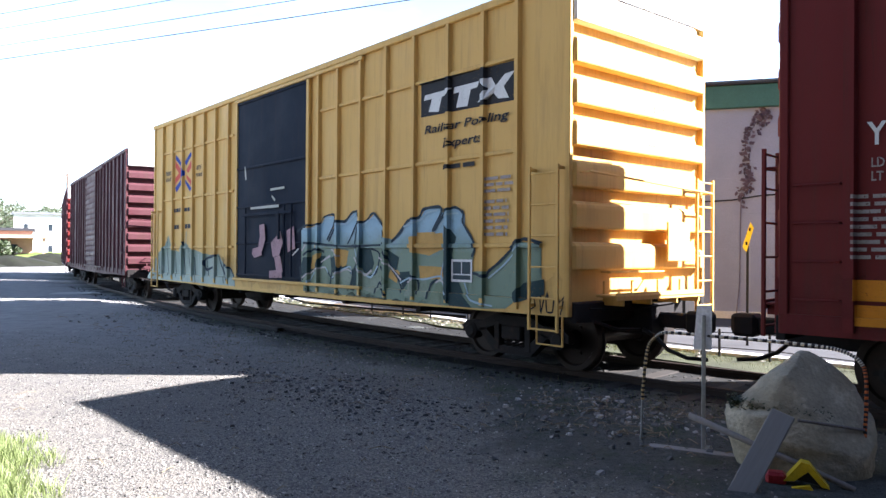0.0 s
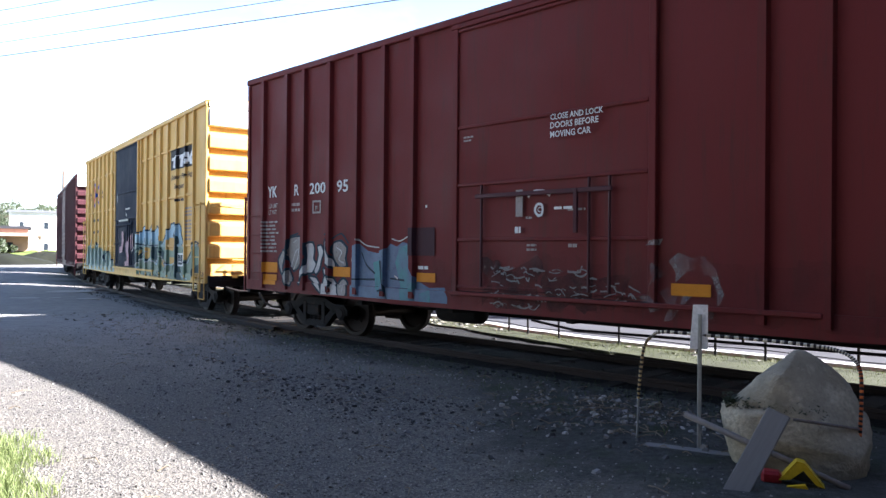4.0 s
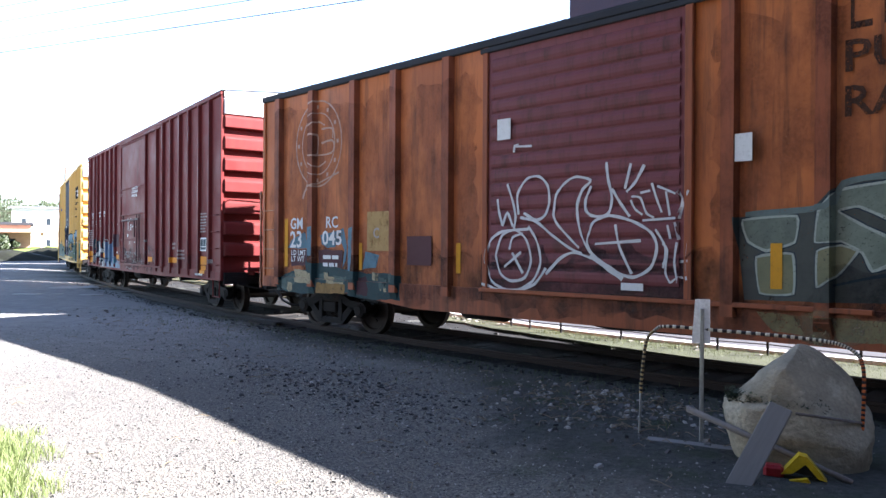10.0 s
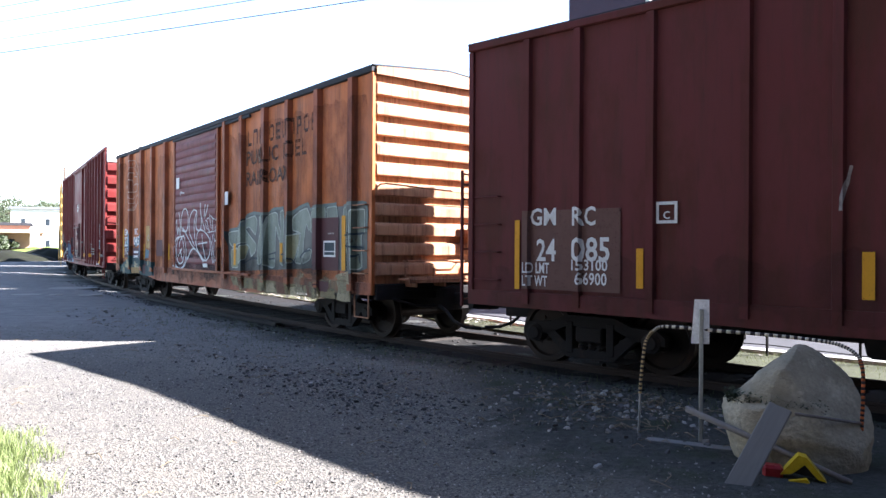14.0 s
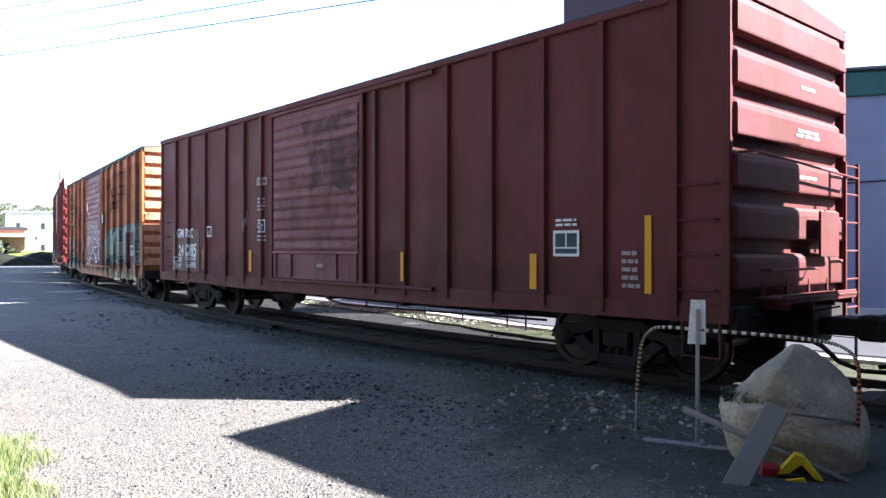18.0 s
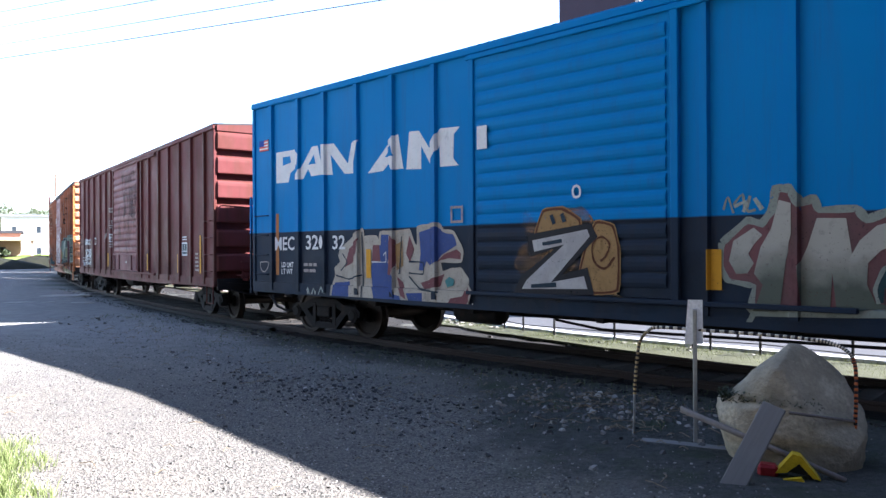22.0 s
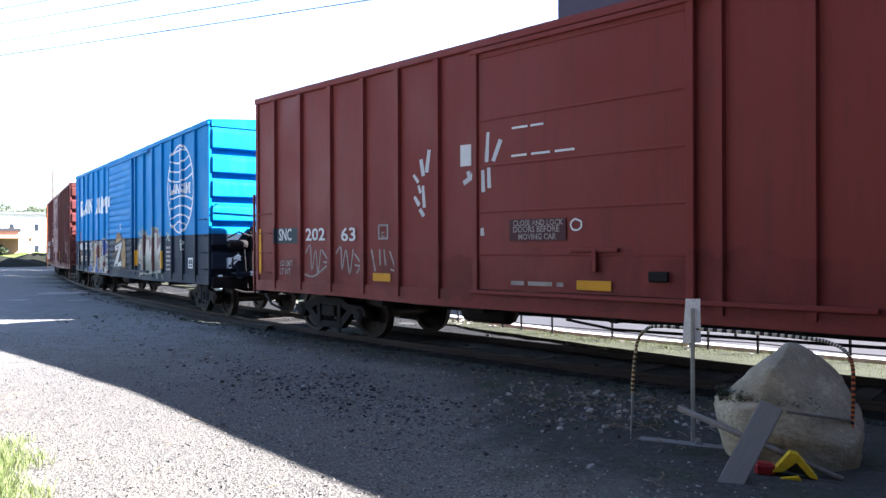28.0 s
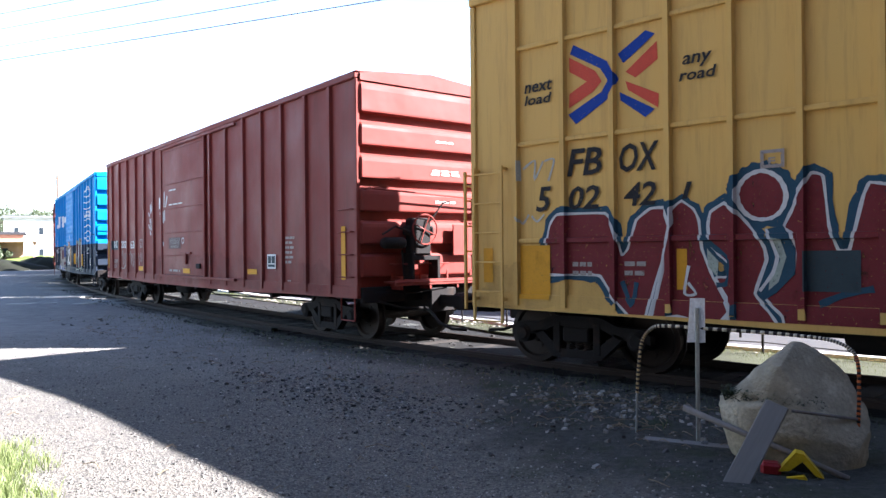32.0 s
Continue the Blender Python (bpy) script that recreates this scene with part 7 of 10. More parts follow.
stencil_box("D", 5.47, 5.21, 2.28, 2.52, 0, DULL_INK)
lettering("D", "F", 5.38, 5.30, 2.33, 2.42, DULL_INK)
bars("D", 9, 7.13, 6.60, 1.54, 2.19, DULL_INK)
panel("D", "placard", 7.11, 6.65, 1.16, 1.36, ORANGE_PLATE)
panel("D", "placard", 7.10, 6.67, 0.92, 1.12, ORANGE_PLATE)
panel("D", "placard", 4.82, 4.33, 1.14, 1.31, ORANGE_PLATE)
panel("D", "placard", 2.63, 2.21, 1.12, 1.26, ORANGE_PLATE)
bars("D", 1, 2.59, 2.31, 1.29, 1.39, WHITE_INK)
panel("D", "tag", 2.44, 2.40, 2.28, 2.32, WHITE_INK)
panel("D", "tag", 0.56, 0.44, 2.08, 2.45, DULL_INK)
lettering("D", "CLOSE AND LOCK", -0.02, -0.83, 3.36, 3.39, WHITE_INK)
lettering("D", "DOORS BEFORE", -0.02, -0.76, 3.25, 3.28, WHITE_INK)
lettering("D", "MOVING CAR", -0.02, -0.65, 3.12, 3.17, WHITE_INK)
bars("D", 1, -0.09, -0.48, 2.14, 2.21, WHITE_INK)
bars("D", 1, 0.57, 0.41, 1.81, 1.98, WHITE_INK)
bars("D", 7, -6.72, -7.25, 1.89, 2.39, DULL_INK)
stencil_box("D", -6.72, -7.17, 1.46, 1.78, 2, WHITE_INK)
panel("D", "placard", -6.72, -7.18, 1.13, 1.33, ORANGE_PLATE)
panel("D", "placard", -6.74, -7.13, 0.92, 1.11, ORANGE_PLATE)
panel("D", "placard", -1.71, -2.19, 1.11, 1.25, ORANGE_PLATE)
panel("D", "placard", -4.2, -4.71, 1.13, 1.27, ORANGE_PLATE)
bars("D", 3, -5.05, -5.5, 1.21, 1.50, DULL_INK)
bars("D", 2, -4.3, -4.65, 1.46, 1.69, DULL_INK)
panel("D", "tag", -7.5, -7.56, 1.18, 1.27, DULL_INK)
panel("D", "tag", -7.58, -7.64, 1.18, 1.27, DULL_INK)
bars("D", 1, -6.43, -7.05, 0.85, 0.94, WHITE_INK)
stroke("D", [(0.10, 2.16), (0.11, 2.13), (0.12, 2.10), (0.15, 2.09), (0.18, 2.09), (0.20, 2.11), (0.22, 2.13), (0.23, 2.17), (0.22, 2.20), (0.20, 2.23), (0.18, 2.24), (0.15, 2.24), (0.12, 2.23), (0.11, 2.20), (0.10, 2.16)], 0.035, WHITE_INK, 4)
lettering("D", "C", 0.18, 0.13, 2.13, 2.20, WHITE_INK)
stroke("D", [(0.36, 2.35), (0.25, 2.41), (0.10, 2.41), (-0.02, 2.35)], 0.04, WHITE_INK, 4)
bars("D", 1, -0.31, -0.66, 2.12, 2.18, DULL_INK)
bars("D", 1, 0.38, 0.25, 2.03, 2.07, DULL_INK)
bars("D", 2, 0.36, 0.18, 1.60, 1.69, DULL_INK)
bars("D", 1, -0.32, -0.48, 1.64, 1.73, DULL_INK)
bars("D", 2, 1.55, 1.34, 3.19, 3.29, DULL_INK)

# rusty orange car
patch("E", "old_paint", [(7.11, 1.55), (6.98, 1.71), (6.70, 1.82), (6.54, 1.86), (6.45, 1.60), (6.47, 1.55), (6.82, 1.54)], BLUE_PATCH, 1)
patch("E", "old_paint", [(6.46, 1.84), (6.34, 1.93), (6.20, 1.96), (6.20, 1.43), (6.34, 1.41), (6.35, 1.66), (6.43, 1.68)], BLUE_PATCH, 1)
patch("E", "old_paint", [(6.05, 1.79), (5.72, 1.85), (5.38, 1.91), (5.26, 1.61), (5.30, 1.35), (5.40, 1.22), (5.34, 1.53), (5.46, 1.69), (5.61, 1.57), (5.82, 1.54), (6.00, 1.61)], BLUE_PATCH, 1)
patch("E", "old_paint", [(5.18, 1.88), (4.98, 1.93), (5.01, 1.61), (5.05, 1.15), (5.16, 1.11), (5.12, 1.52)], BLUE_PATCH, 1)
patch("E", "old_paint", [(4.76, 1.51), (4.39, 1.44), (4.45, 1.23), (4.82, 1.20)], BLUE_PATCH, 1)
patch("E", "old_paint", [(4.21, 1.93), (4.09, 1.95), (4.09, 1.66), (4.19, 1.70)], BLUE_PATCH, 1)
patch("E", "old_paint", [(6.98, 1.52), (6.48, 1.54), (6.43, 1.23), (7.00, 1.21)], BROWN_PLATE, 1)
patch("E", "old_paint", [(6.10, 1.50), (5.39, 1.52), (5.43, 1.19), (6.09, 1.16)], BROWN_PLATE, 1)
patch("E", "old_paint", [(7.43, 0.82), (7.28, 1.02), (6.98, 1.12), (6.49, 1.15), (6.18, 1.14), (6.18, 0.71), (6.97, 0.72), (7.41, 0.74)], DEEP_TEAL, 1)
patch("E", "old_paint", [(7.30, 0.93), (6.98, 1.08), (6.73, 1.06), (6.78, 0.89), (7.10, 0.76), (7.34, 0.80)], OLD_TEAL, 2)
patch("E", "old_paint", [(7.04, 0.91), (6.89, 0.89), (6.87, 0.76), (7.01, 0.72), (7.08, 0.79)], CREAM_PATCH, 3)
patch("E", "old_paint", [(6.14, 1.16), (5.21, 1.14), (5.21, 0.94), (6.13, 0.94)], DEEP_TEAL, 1)
patch("E", "old_paint", [(6.09, 1.09), (5.74, 1.14), (5.81, 1.00), (6.04, 0.98)], OLD_TEAL, 2)
patch("E", "old_paint", [(5.64, 1.08), (5.26, 1.08), (5.28, 0.97), (5.60, 0.96)], OLD_TEAL, 2)
patch("E", "old_paint", [(5.93, 1.13), (5.80, 1.11), (5.77, 0.99), (5.89, 1.00)], CREAM_PATCH, 3)
patch("E", "old_paint", [(6.13, 0.94), (5.28, 0.93), (5.29, 0.75), (6.13, 0.74)], OCHRE_PATCH, 2)
patch("E", "old_paint", [(5.19, 1.11), (4.83, 1.12), (4.26, 1.16), (3.84, 1.13), (3.82, 0.72), (4.48, 0.71), (5.19, 0.72)], DEEP_TEAL, 1)
patch("E", "old_paint", [(5.15, 1.01), (4.94, 1.06), (4.93, 0.82), (5.14, 0.78)], OLD_TEAL, 2)
patch("E", "old_paint", [(4.91, 1.05), (4.71, 1.09), (4.63, 0.90), (4.65, 0.76), (4.93, 0.76)], DIM_PATCH, 2)
patch("E", "old_paint", [(4.53, 1.16), (4.39, 1.14), (4.41, 1.02), (4.54, 1.04)], CREAM_PATCH, 3)
patch("E", "old_paint", [(4.37, 1.08), (4.12, 1.06), (4.16, 0.88), (4.34, 0.89)], OLD_TEAL, 2)
patch("E", "old_paint", [(4.22, 0.90), (4.15, 0.89), (4.15, 0.82), (4.22, 0.83)], CREAM_PATCH, 3)
patch("E", "old_paint", [(4.10, 1.17), (3.98, 1.16), (3.99, 1.01), (4.06, 1.02)], OLD_TEAL, 2)
patch("E", "old_paint", [(4.32, 0.89), (4.28, 0.88), (4.28, 0.84), (4.32, 0.85)], CREAM_PATCH, 3)
patch("E", "old_paint", [(-1.87, 0.92), (-3.50, 0.90), (-5.07, 0.87), (-5.22, 0.66), (-3.50, 0.66), (-2.05, 0.72)], OLIVE_PATCH, 1)
patch("E", "old_paint", [(-5.22, 0.87), (-6.10, 0.86), (-6.63, 0.85), (-6.68, 0.67), (-5.82, 0.65), (-5.22, 0.66)], OLIVE_PATCH, 1)
patch("E", "old_paint", [(-6.63, 1.08), (-7.19, 1.18), (-7.26, 0.87), (-7.19, 0.66), (-6.70, 0.67), (-6.78, 0.86)], CREAM_PATCH, 2)
patch("E", "old_paint", [(-3.50, 0.84), (-4.13, 0.85), (-4.24, 0.70), (-3.73, 0.66)], CREAM_PATCH, 2)
patch("E", "old_paint", [(-4.78, 0.82), (-5.41, 0.82), (-5.47, 0.68), (-4.91, 0.66)], CREAM_PATCH, 2)
patch("E", "old_paint", [(-2.27, 0.91), (-2.62, 0.90), (-2.66, 0.69), (-2.41, 0.68)], RUST_DRIP, 3)
patch("E", "old_paint", [(-3.11, 0.89), (-3.35, 0.89), (-3.39, 0.67), (-3.19, 0.67)], RUST_DRIP, 3)
patch("E", "old_paint", [(-4.23, 0.89), (-4.64, 0.88), (-4.68, 0.67), (-4.34, 0.67)], RUST_DRIP, 3)
patch("E", "old_paint", [(-5.56, 0.86), (-5.79, 0.86), (-5.79, 0.67), (-5.62, 0.66)], RUST_DRIP, 3)
patch("E", "old_paint", [(-5.90, 0.93), (-6.39, 0.92), (-6.39, 0.78), (-5.90, 0.78)], BROWN_PLATE, 4)
patch("E", "old_paint", [(6.52, 1.33), (5.15, 1.19), (4.39, 1.09), (4.38, 0.77), (6.42, 0.79)], DEEP_TEAL, 1)
patch("E", "old_paint", [(6.91, 1.16), (6.23, 1.11), (6.23, 0.89), (6.81, 0.91)], CREAM_PATCH, 2)
patch("E", "old_paint", [(5.81, 1.06), (5.32, 1.04), (5.32, 0.86), (5.77, 0.84)], CREAM_PATCH, 2)
lettering("E", "GM", 6.99, 6.59, 1.91, 2.13, WHITE_INK)
lettering("E", "RC", 5.85, 5.50, 1.92, 2.13, WHITE_INK)
lettering("E", "23", 7.00, 6.62, 1.56, 1.88, WHITE_INK)
lettering("E", "045", 5.97, 5.39, 1.61, 1.88, WHITE_INK)
lettering("E", "LD LMT", 6.96, 6.48, 1.42, 1.52, WHITE_INK)
lettering("E", "LT WT", 6.96, 6.53, 1.30, 1.40, WHITE_INK)
bars("E", 2, 5.94, 5.40, 1.19, 1.46, WHITE_INK)
panel("E", "placard", 4.69, 4.04, 1.52, 2.18, CREAM_PLATE)
lettering("E", "C", 4.52, 4.37, 1.73, 1.91, DULL_INK)
panel("E", "placard", 4.90, 4.82, 1.19, 1.65, YELLOW_PLATE)
panel("E", "placard", 2.59, 2.50, 1.20, 1.65, YELLOW_PLATE)
panel("E", "placard", 7.20, 7.09, 1.20, 2.12, YELLOW_PLATE)
panel("E", "placard", 3.68, 3.12, 1.30, 1.76, BROWN_PLATE)
panel("E", "route_card", 1.73, 1.49, 3.09, 3.38, WHITE_INK)
stroke("E", [(1.13, 2.96), (1.43, 2.98), (1.36, 3.00)], 0.03, WHITE_SPRAY, 1)
stroke("E", [(1.43, 2.98), (1.44, 2.90)], 0.03, WHITE_SPRAY, 1)
roundel("E", 6.13, 3.47, 0.70, 0.78, FADED_INK)
stroke("E", [(6.46, 2.78), (6.60, 2.48), (6.54, 2.63), (6.10, 2.75), (5.50, 2.91)], 0.03, FADED_INK, 1)
stroke("E", [(1.73, 2.27), (1.70, 2.09), (1.64, 1.91)], 0.036, WHITE_SPRAY, 1, pull=0.4)
stroke("E", [(1.55, 2.47), (1.45, 2.22), (1.40, 2.01), (1.43, 1.85)], 0.036, WHITE_SPRAY, 1, pull=0.4)
stroke("E", [(1.64, 1.89), (1.55, 2.07), (1.45, 1.88)], 0.036, WHITE_SPRAY, 1, pull=0.4)
stroke("E", [(1.35, 2.04), (1.37, 2.32), (1.21, 2.52), (1.00, 2.54), (0.86, 2.41), (0.83, 2.20), (0.90, 2.02), (1.05, 1.96), (1.26, 2.06)], 0.036, WHITE_SPRAY, 1, pull=0.4)
stroke("E", [(1.32, 2.00), (1.05, 1.94), (0.79, 1.76), (0.51, 1.59), (0.32, 1.52)], 0.036, WHITE_SPRAY, 1, pull=0.4)
stroke("E", [(0.76, 2.04), (0.72, 2.28), (0.58, 2.43), (0.41, 2.50), (0.19, 2.44), (0.31, 2.33), (0.39, 2.14), (0.37, 1.91), (0.31, 1.72), (0.19, 1.52)], 0.036, WHITE_SPRAY, 1, pull=0.4)
stroke("E", [(0.77, 2.04), (0.71, 1.91), (0.51, 1.72), (0.36, 1.59)], 0.036, WHITE_SPRAY, 1, pull=0.4)
stroke("E", [(0.18, 2.37), (0.26, 2.20), (0.26, 2.07), (0.18, 2.00), (0.03, 1.98), (-0.08, 2.03), (-0.12, 2.21), (-0.06, 2.46), (-0.04, 2.65)], 0.036, WHITE_SPRAY, 1, pull=0.4)
stroke("E", [(-0.12, 2.32), (-0.23, 2.15), (-0.37, 1.97)], 0.036, WHITE_SPRAY, 1, pull=0.4)
stroke("E", [(-0.38, 2.61), (-0.30, 2.31)], 0.036, WHITE_SPRAY, 1, pull=0.4)
stroke("E", [(-0.56, 2.58), (-0.44, 2.38), (-0.32, 2.27)], 0.036, WHITE_SPRAY, 1, pull=0.4)
stroke("E", [(1.17, 1.84), (1.64, 1.81), (1.88, 1.67), (1.96, 1.43), (1.87, 1.15), (1.64, 1.02), (1.36, 1.01), (1.10, 1.14), (0.97, 1.39), (1.03, 1.67), (1.18, 1.88)], 0.036, WHITE_SPRAY, 1, pull=0.4)
stroke("E", [(1.76, 1.48), (1.67, 1.23), (1.48, 1.13), (1.24, 1.18), (1.13, 1.41), (1.21, 1.69), (1.40, 1.83), (1.64, 1.76), (1.76, 1.48)], 0.036, WHITE_SPRAY, 1, pull=0.4)
stroke("E", [(1.60, 1.32), (1.30, 1.53)], 0.036, WHITE_SPRAY, 1, pull=0.4)
stroke("E", [(1.46, 1.52), (1.27, 1.24)], 0.036, WHITE_SPRAY, 1, pull=0.4)
stroke("E", [(1.51, 1.56), (1.45, 1.73), (1.27, 1.78)], 0.036, WHITE_SPRAY, 1, pull=0.4)
stroke("E", [(0.20, 1.80), (0.24, 1.66), (0.13, 1.49), (-0.15, 1.31), (-0.42, 1.24), (-0.65, 1.36), (-0.73, 1.60), (-0.65, 1.78), (-0.39, 1.92), (-0.08, 1.99), (0.14, 1.92), (0.20, 1.80)], 0.036, WHITE_SPRAY, 1, pull=0.4)
stroke("E", [(0.12, 1.64), (-0.52, 1.68)], 0.036, WHITE_SPRAY, 1, pull=0.4)
stroke("E", [(-0.17, 1.88), (-0.23, 1.60), (-0.40, 1.28)], 0.036, WHITE_SPRAY, 1, pull=0.4)
stroke("E", [(0.88, 1.24), (0.65, 1.45), (0.44, 1.53), (0.17, 1.46)], 0.036, WHITE_SPRAY, 1, pull=0.4)
stroke("E", [(2.02, 1.07), (1.72, 1.00), (1.39, 0.99), (1.07, 1.10), (0.88, 1.32)], 0.036, WHITE_SPRAY, 1, pull=0.4)
stroke("E", [(-0.38, 2.17), (-0.44, 2.06), (-0.54, 1.99)], 0.026, WHITE_SPRAY, 1, pull=0.4)
stroke("E", [(-0.39, 2.21), (-0.51, 2.19), (-0.59, 2.01), (-0.69, 1.95)], 0.026, WHITE_SPRAY, 1, pull=0.4)
stroke("E", [(-0.66, 2.36), (-0.72, 2.18), (-0.79, 2.01)], 0.026, WHITE_SPRAY, 1, pull=0.4)
stroke("E", [(-0.64, 2.27), (-0.51, 2.25)], 0.026, WHITE_SPRAY, 1, pull=0.4)
stroke("E", [(-0.73, 2.32), (-0.87, 2.26), (-0.96, 2.22)], 0.026, WHITE_SPRAY, 1, pull=0.4)
stroke("E", [(-0.84, 2.25), (-0.89, 1.97)], 0.026, WHITE_SPRAY, 1, pull=0.4)
stroke("E", [(-0.98, 2.25), (-1.03, 2.16), (-1.00, 2.00)], 0.026, WHITE_SPRAY, 1, pull=0.4)
stroke("E", [(-1.12, 2.25), (-1.05, 2.11), (-1.00, 1.93)], 0.026, WHITE_SPRAY, 1, pull=0.4)
stroke("E", [(-0.54, 1.92), (-0.96, 1.94)], 0.026, WHITE_SPRAY, 1, pull=0.4)
stroke("E", [(-0.80, 1.65), (-0.86, 1.57), (-0.84, 1.31), (-0.90, 1.19)], 0.026, WHITE_SPRAY, 1, pull=0.4)
stroke("E", [(-0.98, 1.66), (-0.95, 1.43), (-0.99, 1.19)], 0.026, WHITE_SPRAY, 1, pull=0.4)
stroke("E", [(-1.09, 1.66), (-1.07, 1.43), (-1.10, 1.23)], 0.026, WHITE_SPRAY, 1, pull=0.4)
stroke("E", [(-0.80, 1.41), (-1.11, 1.45)], 0.026, WHITE_SPRAY, 1, pull=0.4)
stroke("E", [(-0.90, 1.19), (-1.00, 1.26), (-1.10, 1.23)], 0.026, WHITE_SPRAY, 1, pull=0.4)
stroke("E", [(-0.86, 1.86), (-0.90, 1.70)], 0.026, WHITE_SPRAY, 1, pull=0.4)
stroke("E", [(-0.95, 1.89), (-1.00, 1.69)], 0.026, WHITE_SPRAY, 1, pull=0.4)
stroke("E", [(-0.71, 1.81), (-0.84, 1.60), (-0.81, 1.36)], 0.026, WHITE_SPRAY, 1, pull=0.4)
stroke("E", [(0.19, 1.50), (-0.08, 1.34), (-0.28, 1.22)], 0.07, WHITE_SPRAY, 1, pull=0.4)
panel("E", "tag", -0.26, -0.56, 1.08, 1.17, WHITE_INK)
panel("E", "route_card", -1.65, -1.84, 2.53, 2.83, WHITE_INK)
letter_blocks("E", 3, -2.72, -3.60, 3.75, 4.09, SOOT_INK)
letter_blocks("E", 7, -3.80, -5.95, 3.75, 4.09, SOOT_INK)
lettering("E", "PUBLIC", -2.72, -4.30, 3.33, 3.65, SOOT_INK)
letter_blocks("E", 4, -4.43, -5.55, 3.33, 3.65, SOOT_INK)
lettering("E", "RAILROAD", -2.72, -4.85, 2.89, 3.20, SOOT_INK)
patch("E", "graffiti_edge", [(-1.63, 1.93), (-2.43, 1.97), (-2.68, 2.25), (-3.11, 2.32), (-3.74, 2.26), (-4.11, 2.35), (-4.74, 2.35), (-4.78, 2.09), (-4.85, 2.24), (-5.21, 2.34), (-5.55, 2.39), (-5.68, 2.29), (-6.10, 2.35), (-6.32, 2.36), (-6.41, 1.22), (-5.73, 1.19), (-4.86, 1.15), (-2.70, 1.06), (-1.73, 1.04)], PIECE_SHADE, 1)
patch("E", "graffiti_edge", [(-6.32, 2.30), (-7.66, 2.29), (-7.65, 1.24), (-7.21, 1.13), (-6.41, 1.22)], PIECE_SHADE, 1)
bubble("E", [(-1.71, 1.90), (-2.27, 1.93), (-2.25, 1.66), (-1.96, 1.57), (-1.77, 1.67)], MOSS_SPRAY, DARK_INK, PALE_GREEN, 0.05, 0.026, 0.18)
bubble("E", [(-1.86, 1.50), (-2.23, 1.54), (-2.24, 1.13), (-1.90, 1.12)], STRAW_SPRAY, DARK_INK, PALE_GREEN, 0.05, 0.026, 0.18)
bubble("E", [(-2.51, 1.97), (-2.68, 2.18), (-3.15, 2.24), (-3.27, 2.13), (-3.20, 1.84), (-3.03, 1.92), (-2.84, 2.01), (-2.66, 1.97), (-2.91, 1.81), (-3.22, 1.64), (-3.18, 1.48), (-2.97, 1.38), (-2.88, 1.56), (-2.69, 1.67), (-2.48, 1.66)], MOSS_SPRAY, DARK_INK, PALE_GREEN, 0.05, 0.026, 0.18)
bubble("E", [(-2.50, 1.57), (-2.69, 1.63), (-2.84, 1.57), (-2.69, 1.36), (-2.50, 1.21)], STRAW_SPRAY, DARK_INK, PALE_GREEN, 0.05, 0.026, 0.18)
bubble("E", [(-3.38, 2.20), (-3.69, 2.21), (-3.70, 1.25), (-3.30, 1.23), (-3.30, 1.58), (-3.43, 1.90)], MOSS_SPRAY, DARK_INK, PALE_GREEN, 0.05, 0.026, 0.18)
bubble("E", [(-3.80, 2.20), (-4.11, 2.28), (-4.25, 2.25), (-4.30, 2.04), (-4.41, 1.87), (-4.33, 1.72), (-4.22, 1.93), (-4.17, 1.98), (-4.13, 1.18), (-3.76, 1.22)], MOSS_SPRAY, DARK_INK, PALE_GREEN, 0.05, 0.026, 0.18)
bubble("E", [(-4.39, 2.29), (-4.72, 2.30), (-4.74, 1.88), (-4.62, 1.59), (-4.63, 1.20), (-4.38, 1.27), (-4.36, 1.74), (-4.43, 1.92)], MOSS_SPRAY, DARK_INK, PALE_GREEN, 0.05, 0.026, 0.18)
bubble("E", [(-4.93, 2.13), (-5.21, 2.26), (-5.52, 2.31), (-5.63, 2.18), (-5.71, 1.96), (-5.60, 1.90), (-5.50, 2.02), (-5.41, 1.73), (-5.36, 1.45), (-5.29, 1.27), (-5.05, 1.29), (-5.18, 1.52), (-5.27, 1.84), (-4.95, 1.91)], MOSS_SPRAY, DARK_INK, PALE_GREEN, 0.05, 0.026, 0.18)
bubble("E", [(-4.86, 1.80), (-5.22, 1.83), (-5.17, 1.59), (-5.00, 1.33), (-4.84, 1.28)], STRAW_SPRAY, DARK_INK, PALE_GREEN, 0.05, 0.026, 0.18)
bubble("E", [(-5.71, 2.23), (-5.95, 2.29), (-6.22, 2.31), (-6.23, 1.86), (-6.07, 1.83), (-5.98, 1.32), (-5.80, 1.31), (-5.80, 1.80), (-5.66, 1.90)], MOSS_SPRAY, DARK_INK, PALE_GREEN, 0.05, 0.026, 0.18)
bubble("E", [(-5.39, 1.44), (-5.60, 1.55), (-5.72, 1.52), (-5.64, 1.35), (-5.35, 1.27)], MOSS_SPRAY, DARK_INK, PALE_GREEN, 0.05, 0.026, 0.18)
bubble("E", [(-6.29, 2.28), (-6.64, 2.29), (-6.68, 1.88), (-6.36, 1.87)], MOSS_SPRAY, DARK_INK, PALE_GREEN, 0.05, 0.026, 0.18)
bubble("E", [(-6.89, 2.25), (-7.13, 2.26), (-7.16, 1.85), (-6.95, 1.80), (-6.94, 1.24), (-6.86, 1.24)], MOSS_SPRAY, DARK_INK, PALE_GREEN, 0.05, 0.026, 0.18)
bubble("E", [(-6.98, 1.78), (-7.14, 1.80), (-7.14, 1.13), (-7.00, 1.12)], MOSS_SPRAY, DARK_INK, PALE_GREEN, 0.05, 0.026, 0.18)
